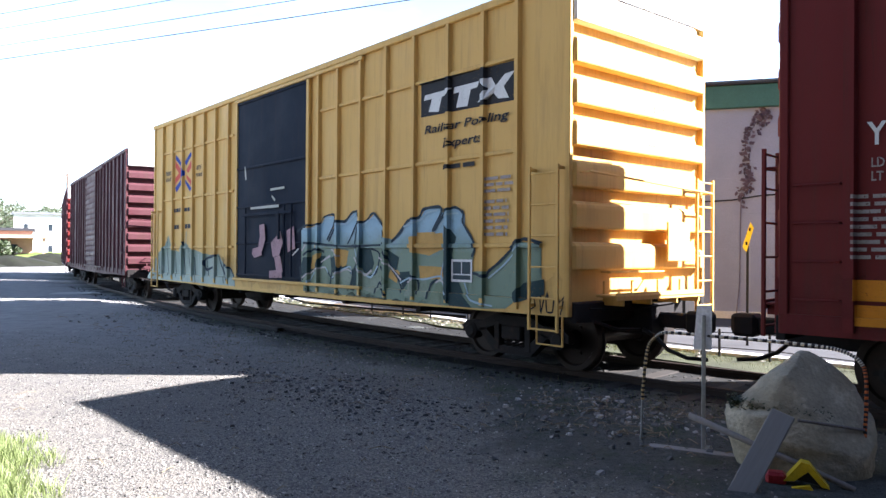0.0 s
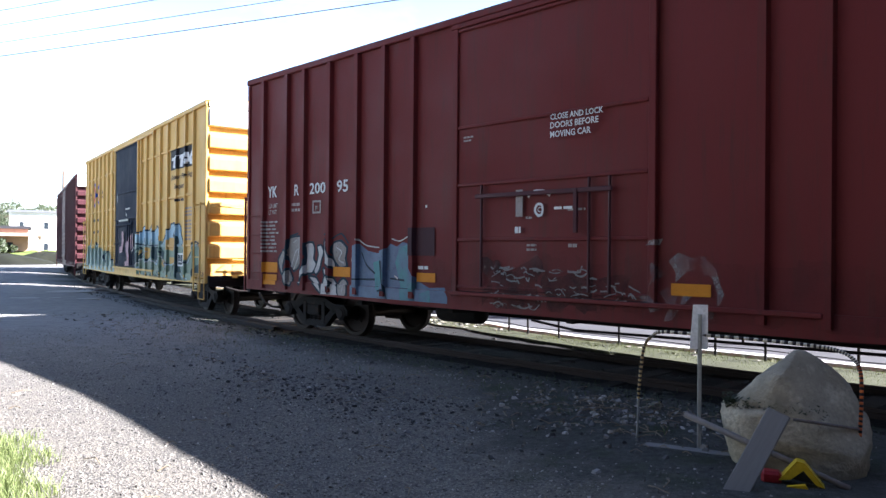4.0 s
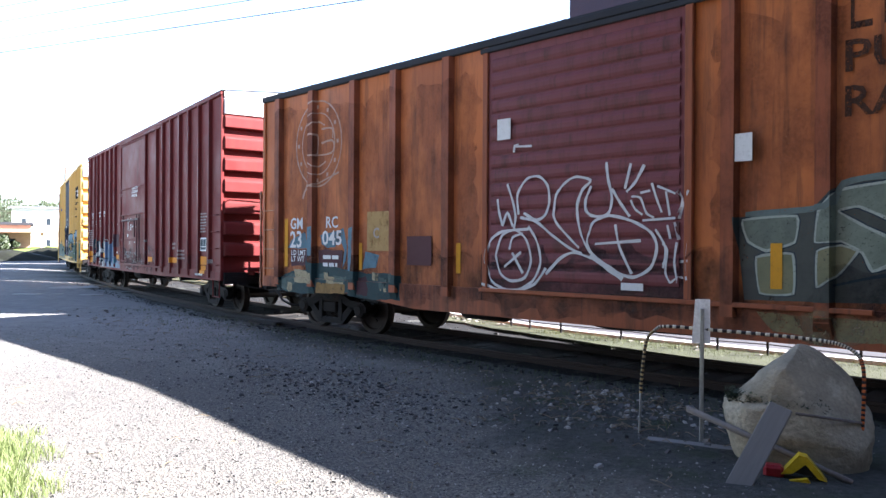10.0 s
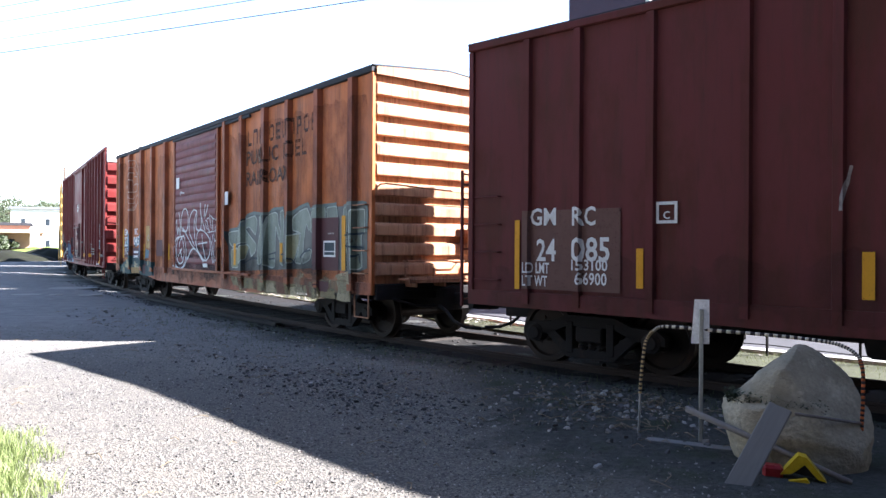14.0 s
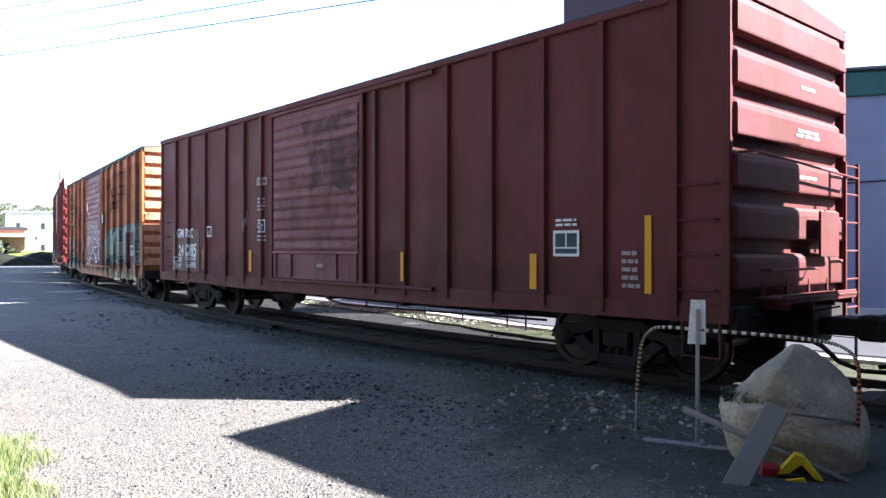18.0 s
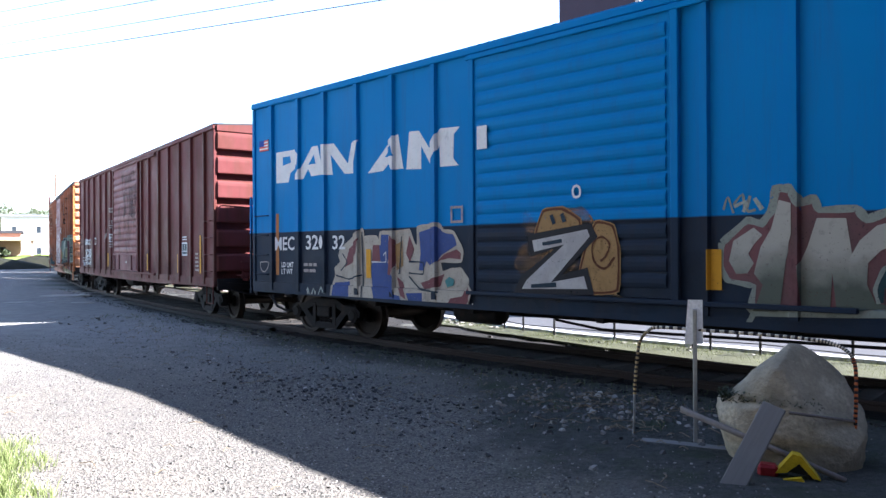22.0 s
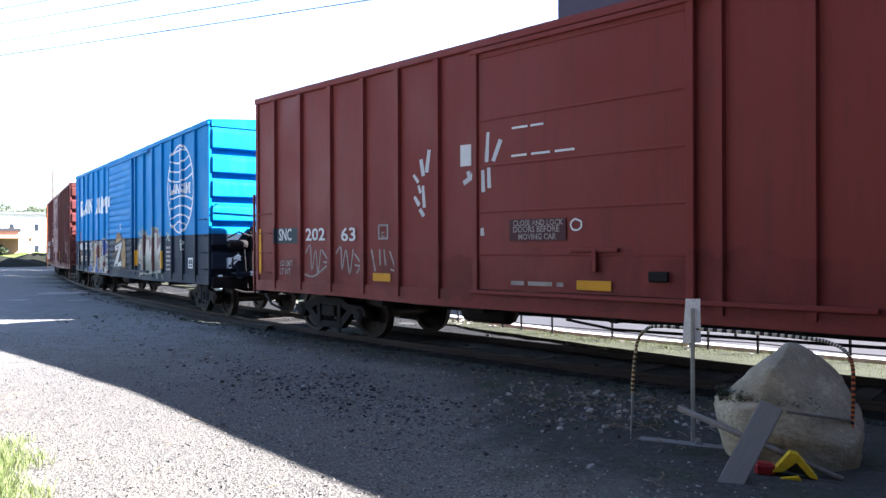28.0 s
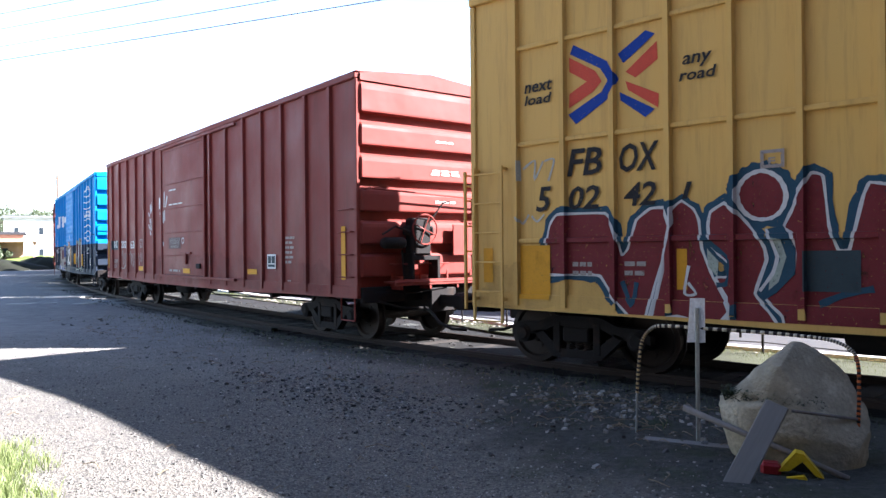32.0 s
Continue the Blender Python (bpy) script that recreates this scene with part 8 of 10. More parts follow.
bubble("E", [(-7.21, 2.19), (-7.56, 2.21), (-7.57, 1.84), (-7.47, 1.78), (-7.49, 1.26), (-7.28, 1.22), (-7.24, 1.67)], MOSS_SPRAY, DARK_INK, PALE_GREEN, 0.05, 0.026, 0.18)
stroke("E", [(-1.74, 1.96), (-2.56, 2.02), (-2.71, 2.24), (-3.11, 2.30), (-3.74, 2.26), (-4.12, 2.35), (-4.74, 2.35)], 0.06, PIECE_EDGE, 4, pull=0.4)
stroke("E", [(-4.87, 2.23), (-5.21, 2.33), (-5.55, 2.39), (-5.65, 2.28)], 0.06, PIECE_EDGE, 4, pull=0.4)
stroke("E", [(-5.65, 2.28), (-6.10, 2.33), (-6.64, 2.34)], 0.06, PIECE_EDGE, 4, pull=0.4)
stroke("E", [(-6.89, 2.30), (-7.61, 2.31), (-7.63, 1.84)], 0.06, PIECE_EDGE, 4, pull=0.4)
stroke("E", [(-5.26, 1.38), (-5.43, 1.49), (-5.68, 1.53)], 0.03, DARK_INK, 6, pull=0.4)
stroke("E", [(-2.63, 1.23), (-3.07, 1.34), (-3.30, 1.33)], 0.03, DARK_INK, 6, pull=0.4)
stroke("E", [(-4.86, 1.37), (-5.05, 1.26)], 0.03, DARK_INK, 6, pull=0.4)
stroke("E", [(-7.17, 1.61), (-7.08, 1.58), (-7.01, 1.61)], 0.03, DARK_INK, 6, pull=0.4)
stroke("E", [(-7.29, 1.43), (-7.41, 1.46), (-7.44, 1.32)], 0.03, DARK_INK, 6, pull=0.4)
stroke("E", [(-7.35, 1.55), (-7.45, 1.54)], 0.03, DARK_INK, 6, pull=0.4)
stroke("E", [(-3.86, 1.42), (-4.18, 1.47)], 0.03, DARK_INK, 6, pull=0.4)
stroke("E", [(-3.86, 1.33), (-4.16, 1.35)], 0.03, DARK_INK, 6, pull=0.4)
stroke("E", [(-4.43, 1.43), (-4.62, 1.45)], 0.03, DARK_INK, 6, pull=0.4)
stroke("E", [(-6.95, 1.61), (-7.56, 1.58)], 0.03, DARK_INK, 6, pull=0.4)
stroke("E", [(-6.93, 1.79), (-7.57, 1.82)], 0.03, DARK_INK, 6, pull=0.4)
patch("E", "overspray", [(-2.38, 0.98), (-3.19, 0.98), (-3.19, 0.71), (-2.38, 0.70)], CREAM_MIST, 3)
patch("E", "overspray", [(-3.40, 0.99), (-3.76, 0.99), (-3.76, 0.71), (-3.43, 0.70)], CREAM_MIST, 3)
patch("E", "overspray", [(-4.87, 1.04), (-5.65, 1.05), (-5.65, 0.80), (-4.96, 0.75)], CREAM_MIST, 3)
patch("E", "overspray", [(-5.69, 1.05), (-7.08, 1.01), (-7.15, 0.83), (-5.73, 0.75)], CREAM_MIST, 3)
patch("E", "soot_stain", [(-2.57, 1.38), (-5.72, 1.39), (-6.34, 1.18), (-3.87, 1.07), (-2.44, 1.07)], SOOT_MIST, 6)
panel("E", "plate", -5.92, -6.72, 1.17, 2.11, BROWN_PLATE)
stencil_box("E", -6.19, -6.62, 1.41, 1.70, 1, WHITE_INK)
bars("E", 1, -6.35, -6.66, 1.80, 1.85, DULL_INK)
panel("E", "placard", -6.83, -6.96, 1.18, 2.13, YELLOW_PLATE)
panel("E", "placard", -2.01, -2.13, 1.17, 1.65, YELLOW_PLATE)
panel("E", "placard", -4.38, -4.50, 1.28, 1.66, YELLOW_PLATE)
panel("E", "plate", -6.08, -6.44, 0.83, 0.97, BROWN_PLATE)

# plain brown car
panel("F", "faded_patch", 7.24, 5.82, 1.05, 2.08, TAUPE_PATCH)
lettering("F", "GM", 7.14, 6.74, 1.88, 2.11, WHITE_INK)
lettering("F", "RC", 6.46, 6.16, 1.87, 2.11, WHITE_INK)
lettering("F", "24", 7.04, 6.74, 1.42, 1.71, WHITE_INK)
lettering("F", "085", 6.48, 5.96, 1.42, 1.73, WHITE_INK)
lettering("F", "LD LMT", 7.23, 6.84, 1.26, 1.40, WHITE_INK)
lettering("F", "LT WT", 7.23, 6.87, 1.09, 1.23, WHITE_INK)
lettering("F", "153100", 6.47, 5.99, 1.31, 1.45, WHITE_INK)
lettering("F", "66900", 6.42, 6.00, 1.13, 1.29, WHITE_INK)
panel("F", "placard", 7.40, 7.32, 1.04, 1.96, YELLOW_PLATE)
panel("F", "placard", 5.61, 5.52, 1.12, 1.59, YELLOW_PLATE)
stencil_box("F", 5.36, 5.10, 1.88, 2.13, 0, WHITE_INK)
lettering("F", "C", 5.27, 5.19, 1.93, 2.02, WHITE_INK)
panel("F", "placard", 3.23, 3.12, 1.11, 1.57, YELLOW_PLATE)
stencil_box("F", 2.86, 2.42, 2.93, 3.09, 0, DULL_INK)
bars("F", 2, 2.83, 2.45, 2.96, 3.06, DULL_INK)
bars("F", 4, 2.83, 2.48, 2.38, 2.68, DULL_INK)
stencil_box("F", 2.78, 2.50, 1.94, 2.21, 0, WHITE_INK)
lettering("F", "Q", 2.71, 2.58, 2.00, 2.16, WHITE_INK)
bars("F", 2, 2.85, 2.41, 1.74, 1.90, DULL_INK)
stroke("F", [(3.33, 2.41), (3.36, 2.27), (3.40, 2.11), (3.41, 1.97)], 0.03, DULL_INK, 1)
patch("F", "soot_stain", [(0.91, 4.00), (-1.00, 4.10), (-1.07, 2.68), (0.62, 2.73)], SOOT_MIST, 1)
patch("F", "soot_stain", [(1.83, 2.91), (-1.01, 3.23), (-1.01, 1.59), (1.83, 1.68)], RUST_MIST, 0)
panel("F", "placard", -2.06, -2.19, 1.08, 1.55, YELLOW_PLATE)
panel("F", "placard", -4.82, -4.94, 1.06, 1.53, YELLOW_PLATE)
stencil_box("F", -5.23, -5.65, 1.50, 1.83, 2, WHITE_INK)
bars("F", 2, -5.27, -5.64, 1.87, 1.96, WHITE_INK)
panel("F", "placard", -6.59, -6.68, 1.08, 1.98, YELLOW_PLATE)
bars("F", 5, -6.28, -6.55, 1.11, 1.59, DULL_INK)
bars("F", 1, 0.37, 0.14, 1.22, 1.35, DULL_INK)

# blue car
for shape in NAME_SHAPES:
    patch("G", "emblem_shape", [(x, z + 0.03) for x, z in shape], WHITE_INK, 1)
for hole in NAME_HOLES:
    patch("G", "emblem_shape", [(x, z + 0.03) for x, z in hole], BLUE_INK, 3)
small_flag("G", 7.79, 7.38, 3.57, 3.78)
patch("G", "placard", quad(7.23, 7.13, 1.14, 2.32), RUST_PLATE, 1)
lettering("G", "MEC", 7.24, 6.59, 1.61, 1.87, WHITE_INK)
lettering("G", "320", 6.22, 5.63, 1.62, 1.89, WHITE_INK)
lettering("G", "32", 5.42, 5.06, 1.62, 1.87, WHITE_INK)
lettering("G", "LD LMT", 7.02, 6.62, 1.29, 1.39, WHITE_INK)
lettering("G", "LT WT", 7.02, 6.65, 1.16, 1.26, WHITE_INK)
bars("G", 2, 6.29, 5.87, 1.18, 1.40, DULL_INK)
panel("G", "route_card", 1.94, 1.75, 3.03, 3.36, WHITE_INK)
stencil_box("G", 2.53, 2.28, 2.00, 2.25, 0, DULL_INK)
stroke("G", [(7.80, 1.38), (7.51, 1.38), (7.54, 1.26), (7.66, 1.19), (7.77, 1.25), (7.80, 1.38)], 0.02, DULL_INK, 1)
panel("G", "placard", 4.50, 4.38, 1.14, 1.62, YELLOW_PLATE)
stroke("G", [(6.15, 0.93), (6.05, 0.75), (5.97, 0.91), (5.87, 0.76), (5.73, 0.95), (5.64, 0.84)], 0.03, PALE_GREEN, 1)
patch("G", "graffiti_fill", [(5.47, 0.66), (5.41, 1.02), (5.33, 1.17), (5.35, 1.29), (5.19, 1.40), (5.24, 1.51), (5.19, 1.63), (4.74, 1.88), (4.59, 1.96), (4.56, 1.83), (4.24, 1.83), (4.15, 1.69), (4.14, 1.89), (3.75, 1.90), (3.44, 1.92), (3.32, 1.68), (3.25, 1.68), (3.25, 1.96), (3.10, 1.98), (2.79, 2.00), (2.69, 1.89), (2.49, 1.87), (2.38, 1.72), (2.30, 1.60), (2.33, 1.43), (2.76, 1.43), (2.71, 1.26), (2.52, 1.31), (2.33, 1.32), (2.19, 1.17), (2.07, 0.99), (2.14, 0.84), (2.25, 0.73), (2.46, 0.76), (2.58, 0.68), (3.31, 0.64), (4.12, 0.65)], CREAM_SPRAY, 1)
patch("G", "graffiti_fill", [(5.46, 0.67), (5.37, 1.04), (4.95, 1.07), (4.95, 0.65)], VIOLET_SPRAY, 3)
patch("G", "graffiti_fill", [(4.15, 1.71), (4.12, 1.86), (3.87, 1.85), (3.92, 1.55), (3.97, 1.40), (3.80, 1.18), (3.80, 0.89), (3.65, 0.87), (3.58, 0.63), (4.24, 0.66), (4.36, 1.06), (4.38, 1.34)], VIOLET_SPRAY, 3)
patch("G", "graffiti_fill", [(3.22, 1.88), (2.83, 1.96), (2.65, 1.85), (2.47, 1.83), (2.42, 1.67), (2.61, 1.58), (2.74, 1.52), (2.83, 1.42), (2.97, 1.35), (3.06, 1.43), (3.13, 1.28), (3.23, 1.29), (3.19, 1.55)], VIOLET_SPRAY, 3)
patch("G", "graffiti_fill", [(3.50, 0.92), (3.13, 0.94), (3.13, 0.65), (3.36, 0.64)], VIOLET_SPRAY, 3)
patch("G", "graffiti_fill", [(4.96, 1.63), (4.68, 1.81), (4.73, 1.55), (4.87, 1.39), (5.09, 1.31), (5.02, 1.48)], MAROON_SPRAY, 4)
patch("G", "graffiti_fill", [(4.33, 1.69), (4.17, 1.69), (4.14, 1.40), (4.36, 1.41)], MAROON_SPRAY, 4)
patch("G", "graffiti_fill", [(3.85, 1.85), (3.77, 1.76), (3.72, 1.49), (3.84, 1.20), (3.97, 1.21), (3.92, 1.52)], MAROON_SPRAY, 4)
patch("G", "graffiti_fill", [(3.44, 1.83), (3.33, 1.62), (3.43, 1.41), (3.52, 1.55)], MAROON_SPRAY, 4)
patch("G", "graffiti_fill", [(2.83, 1.42), (2.67, 1.54), (2.42, 1.61), (2.33, 1.55), (2.34, 1.46), (2.58, 1.48)], MAROON_SPRAY, 4)
patch("G", "graffiti_fill", [(3.19, 1.09), (2.90, 1.17), (2.67, 1.24), (2.76, 1.05), (3.10, 0.99)], MAROON_SPRAY, 4)
patch("G", "graffiti_fill", [(2.65, 0.71), (2.52, 0.88), (2.28, 0.92), (2.19, 1.08), (2.10, 0.96), (2.19, 0.81), (2.33, 0.71), (2.46, 0.79)], MAROON_SPRAY, 4)
patch("G", "graffiti_fill", [(3.74, 1.18), (3.59, 1.09), (3.50, 0.82), (3.63, 0.88)], MAROON_SPRAY, 4)
stroke("G", [(5.47, 0.66), (5.41, 1.02), (5.33, 1.17), (5.35, 1.29), (5.19, 1.40), (5.24, 1.51), (5.19, 1.63), (4.74, 1.88), (4.59, 1.96), (4.56, 1.83), (4.24, 1.83), (4.15, 1.69), (4.14, 1.89), (3.75, 1.90), (3.44, 1.92), (3.32, 1.68), (3.25, 1.68), (3.25, 1.96), (3.10, 1.98), (2.79, 2.00), (2.69, 1.89), (2.49, 1.87), (2.38, 1.72), (2.30, 1.60), (2.33, 1.43), (2.76, 1.43), (2.71, 1.26), (2.52, 1.31), (2.33, 1.32), (2.19, 1.17), (2.07, 0.99), (2.14, 0.84), (2.25, 0.73), (2.46, 0.76), (2.58, 0.68), (3.31, 0.64), (4.12, 0.65)], 0.04, CREAM_SPRAY, 5, pull=0.15)
stroke("G", [(4.61, 1.91), (4.58, 1.05), (4.62, 0.69)], 0.025, DARK_INK, 6, pull=0.2)
stroke("G", [(5.14, 1.55), (5.01, 1.40), (5.19, 1.25)], 0.025, DARK_INK, 6, pull=0.2)
stroke("G", [(3.62, 1.82), (3.65, 1.42), (3.68, 1.22)], 0.025, DARK_INK, 6, pull=0.2)
stroke("G", [(3.45, 1.42), (3.13, 1.41), (3.13, 1.23), (3.45, 1.24)], 0.025, DARK_INK, 6, pull=0.2)
stroke("G", [(3.45, 1.19), (3.20, 1.00), (2.77, 0.96)], 0.025, DARK_INK, 6, pull=0.2)
stroke("G", [(5.33, 1.17), (4.96, 1.11), (4.61, 1.19)], 0.025, DARK_INK, 6, pull=0.2)
stroke("G", [(4.36, 1.41), (4.00, 1.41), (4.00, 1.57), (4.06, 1.52)], 0.022, WHITE_SPRAY, 6, pull=0.1)
patch("G", "graffiti_fill", [(2.66, 1.14), (2.57, 1.20), (2.47, 1.16), (2.48, 1.07), (2.61, 1.04)], TEAL_SPRAY, 6)
patch("G", "graffiti_fill", [(3.77, 1.69), (3.60, 1.75), (3.59, 1.35), (3.74, 1.28)], TAN_SPRAY, 5)
stroke("G", [(2.12, 0.79), (2.09, 0.73), (2.04, 0.83)], 0.022, PALE_SPRAY, 2, pull=0.4)
stroke("G", [(2.02, 0.72), (1.97, 0.80), (1.93, 0.72)], 0.022, PALE_SPRAY, 2, pull=0.4)
stroke("G", [(1.90, 0.74), (1.84, 0.80), (1.82, 0.70)], 0.022, PALE_SPRAY, 2, pull=0.4)
stroke("G", [(1.72, 0.79), (1.67, 0.76), (1.69, 0.70)], 0.022, PALE_SPRAY, 2, pull=0.4)
stroke("G", [(1.62, 0.79), (1.63, 0.68)], 0.022, PALE_SPRAY, 2, pull=0.4)
stroke("G", [(1.51, 0.78), (1.46, 0.74), (1.51, 0.68)], 0.022, PALE_SPRAY, 2, pull=0.4)
stroke("G", [(1.41, 0.78), (1.36, 0.73)], 0.022, PALE_SPRAY, 2, pull=0.4)
stroke("G", [(6.17, 0.90), (6.10, 0.71), (6.02, 0.84), (5.96, 0.70)], 0.022, PALE_SPRAY, 2, pull=0.4)
stroke("G", [(5.90, 0.88), (5.92, 0.70), (5.76, 0.81)], 0.022, PALE_SPRAY, 2, pull=0.4)
stroke("G", [(5.86, 0.81), (5.68, 0.73)], 0.022, PALE_SPRAY, 2, pull=0.4)
patch("G", "graffiti_fill", [(-1.59, 1.66), (-1.87, 1.90), (-2.02, 1.86), (-2.13, 2.00), (-2.17, 2.22), (-2.32, 2.21), (-2.41, 2.06), (-2.55, 2.10), (-2.59, 1.98), (-2.93, 1.98), (-3.02, 1.87), (-3.23, 1.95), (-3.32, 1.96), (-3.33, 2.19), (-3.77, 2.16), (-3.77, 1.96), (-3.90, 1.99), (-4.04, 2.04), (-4.16, 1.92), (-4.13, 1.81), (-4.17, 1.70), (-4.13, 1.05), (-3.92, 1.01), (-1.94, 0.91), (-1.94, 1.19), (-1.65, 1.25), (-1.57, 1.43)], YACK_RED, 1)
stroke("G", [(-1.59, 1.66), (-1.87, 1.90), (-2.02, 1.86), (-2.13, 2.00), (-2.17, 2.22), (-2.32, 2.21), (-2.41, 2.06), (-2.55, 2.10), (-2.59, 1.98), (-2.93, 1.98), (-3.02, 1.87), (-3.23, 1.95), (-3.32, 1.96), (-3.33, 2.19), (-3.77, 2.16), (-3.77, 1.96), (-3.90, 1.99), (-4.04, 2.04), (-4.16, 1.92), (-4.13, 1.81), (-4.17, 1.70), (-4.13, 1.05), (-3.92, 1.01), (-1.94, 0.91), (-1.94, 1.19), (-1.65, 1.25), (-1.57, 1.43), (-1.59, 1.66)], 0.075, YACK_EDGE, 2, pull=0.12)
patch("G", "graffiti_fill", [(-1.67, 1.46), (-1.72, 1.68), (-1.94, 1.82), (-2.03, 1.74), (-1.94, 1.64), (-1.88, 1.54), (-1.94, 1.44), (-1.87, 1.33), (-1.75, 1.32)], YACK_FILL, 4)
patch("G", "graffiti_fill", [(-2.20, 2.10), (-2.34, 2.06), (-2.34, 1.74), (-2.27, 1.48), (-2.20, 0.94), (-1.94, 0.93), (-2.03, 1.21), (-1.94, 1.33), (-2.01, 1.61), (-2.12, 1.80)], YACK_FILL, 4)
patch("G", "graffiti_fill", [(-2.57, 1.90), (-2.84, 1.89), (-2.89, 1.54), (-2.97, 0.98), (-2.75, 0.97), (-2.71, 1.35), (-2.69, 0.97), (-2.42, 0.95), (-2.39, 1.41), (-2.48, 1.61)], YACK_FILL, 4)
patch("G", "graffiti_fill", [(-3.27, 1.85), (-3.32, 1.65), (-3.14, 1.57), (-3.03, 1.45), (-3.02, 1.24), (-3.09, 1.07), (-3.27, 1.03), (-2.95, 0.98), (-2.86, 1.23), (-2.86, 1.48), (-2.96, 1.67), (-3.11, 1.81)], YACK_FILL, 4)
patch("G", "graffiti_fill", [(-3.40, 2.07), (-3.63, 2.06), (-3.63, 1.55), (-3.82, 1.66), (-4.02, 1.83), (-4.10, 1.68), (-3.97, 1.57), (-3.79, 1.40), (-4.03, 1.21), (-4.05, 1.09), (-3.87, 1.06), (-3.65, 1.31), (-3.62, 1.01), (-3.43, 1.00), (-3.40, 1.60)], YACK_FILL, 4)
patch("G", "graffiti_fill", [(-3.09, 1.18), (-3.14, 1.36), (-3.23, 1.44), (-3.30, 1.38), (-3.29, 1.25), (-3.17, 1.21), (-3.16, 1.07), (-3.10, 1.07)], DEEP_TEAL, 5)
stroke("G", [(-3.29, 1.44), (-3.17, 1.40), (-3.09, 1.20), (-3.12, 1.06)], 0.03, YACK_EDGE, 6, pull=0.3)
stroke("G", [(-1.95, 0.91), (-1.86, 0.74), (-1.79, 0.60)], 0.05, YACK_EDGE, 2, pull=0.4)
stroke("G", [(-3.65, 1.00), (-3.74, 0.81)], 0.05, YACK_EDGE, 2, pull=0.4)
stroke("G", [(-3.79, 0.98), (-3.88, 0.67)], 0.05, YACK_EDGE, 2, pull=0.4)
stroke("G", [(-4.27, 0.95), (-4.35, 0.71)], 0.05, YACK_EDGE, 2, pull=0.4)
stroke("G", [(-1.61, 2.02), (-1.66, 2.16), (-1.72, 1.98)], 0.03, YACK_EDGE, 2, pull=0.4)
stroke("G", [(-1.72, 2.07), (-1.82, 2.18), (-1.84, 2.01)], 0.03, YACK_EDGE, 2, pull=0.4)
stroke("G", [(-1.90, 2.16), (-1.87, 2.00), (-1.96, 2.01)], 0.03, YACK_EDGE, 2, pull=0.4)
patch("G", "overspray", [(1.12, 2.10), (0.14, 2.13), (-0.32, 1.74), (-0.32, 1.05), (1.22, 0.98)], TAN_MIST, 1)
bubble("G", [(0.91, 1.77), (0.78, 2.10), (0.48, 2.12), (0.22, 1.97), (0.23, 1.78), (0.57, 1.84)], TAN_SPRAY, TAN_SPRAY, RUST_SPRAY, 0.06, 0.03)
bubble("G", [(0.11, 1.66), (-0.03, 1.93), (-0.26, 1.88), (-0.34, 1.60), (-0.32, 1.10), (0.05, 1.06), (0.23, 1.23)], TAN_SPRAY, TAN_SPRAY, RUST_SPRAY, 0.06, 0.03)
stroke("G", [(-0.09, 1.45), (-0.17, 1.52), (-0.22, 1.66), (-0.11, 1.75), (0.02, 1.66), (0.00, 1.45), (-0.15, 1.36), (-0.29, 1.50)], 0.03, RUST_SPRAY, 5)
patch("G", "graffiti_edge", [(1.04, 1.80), (0.05, 1.93), (-0.05, 1.75), (0.50, 1.27), (0.10, 1.37), (0.00, 1.03), (1.30, 0.98), (1.16, 1.24), (0.58, 1.62), (1.02, 1.49)], BLACK_INK, 4)
patch("G", "graffiti_fill", [(0.96, 1.72), (0.10, 1.85), (0.06, 1.76), (0.66, 1.17), (0.15, 1.26), (0.10, 1.10), (1.14, 1.07), (1.06, 1.19), (0.45, 1.66), (0.93, 1.57)], BONE_SPRAY, 5)
stroke("G", [(0.65, 2.05), (0.60, 1.93)], 0.05, DARK_INK, 7)
stroke("G", [(0.48, 2.06), (0.44, 1.95)], 0.05, DARK_INK, 7)
stroke("G", [(0.98, 1.11), (0.57, 1.14)], 0.05, DARK_INK, 7)
stroke("G", [(0.79, 1.67), (0.48, 1.71)], 0.05, DARK_INK, 7)
stroke("G", [(0.20, 2.33), (0.21, 2.28), (0.25, 2.26), (0.29, 2.27), (0.31, 2.31), (0.31, 2.36), (0.28, 2.40), (0.24, 2.40), (0.21, 2.37), (0.20, 2.33)], 0.03, WHITE_INK, 5)
stroke("G", [(-1.73, 2.05), (-1.86, 2.10), (-1.83, 1.99)], 0.04, PALE_GREEN, 3)
stroke("G", [(-1.95, 2.13), (-2.03, 2.01)], 0.04, PALE_GREEN, 3)
stroke("G", [(-4.54, 2.05), (-4.66, 1.95), (-4.53, 1.85)], 0.04, PALE_GREEN, 3)
stroke("G", [(-4.72, 2.04), (-4.70, 1.88)], 0.04, PALE_GREEN, 3)
stroke("G", [(-4.78, 2.01), (-4.75, 1.84), (-4.84, 1.86)], 0.04, PALE_GREEN, 3)
stroke("G", [(-5.72, 1.78), (-5.79, 1.85), (-5.87, 1.78), (-6.00, 1.84), (-6.06, 1.76), (-5.96, 1.70), (-5.83, 1.73), (-5.72, 1.70)], 0.04, PALE_GREEN, 3)
stroke("G", [(-5.92, 1.65), (-6.02, 1.60)], 0.04, PALE_GREEN, 3)
globe("G", -5.72, 3.12, 1.06, WHITE_INK)
panel("G", "placard", -1.44, -1.59, 1.14, 1.59, YELLOW_PLATE)
panel("G", "placard", -4.16, -4.28, 1.10, 1.57, YELLOW_PLATE)
panel("G", "placard", -6.83, -6.95, 1.12, 2.01, RUST_PLATE)
stencil_box("G", -6.42, -6.77, 1.15, 1.40, 2, WHITE_INK)
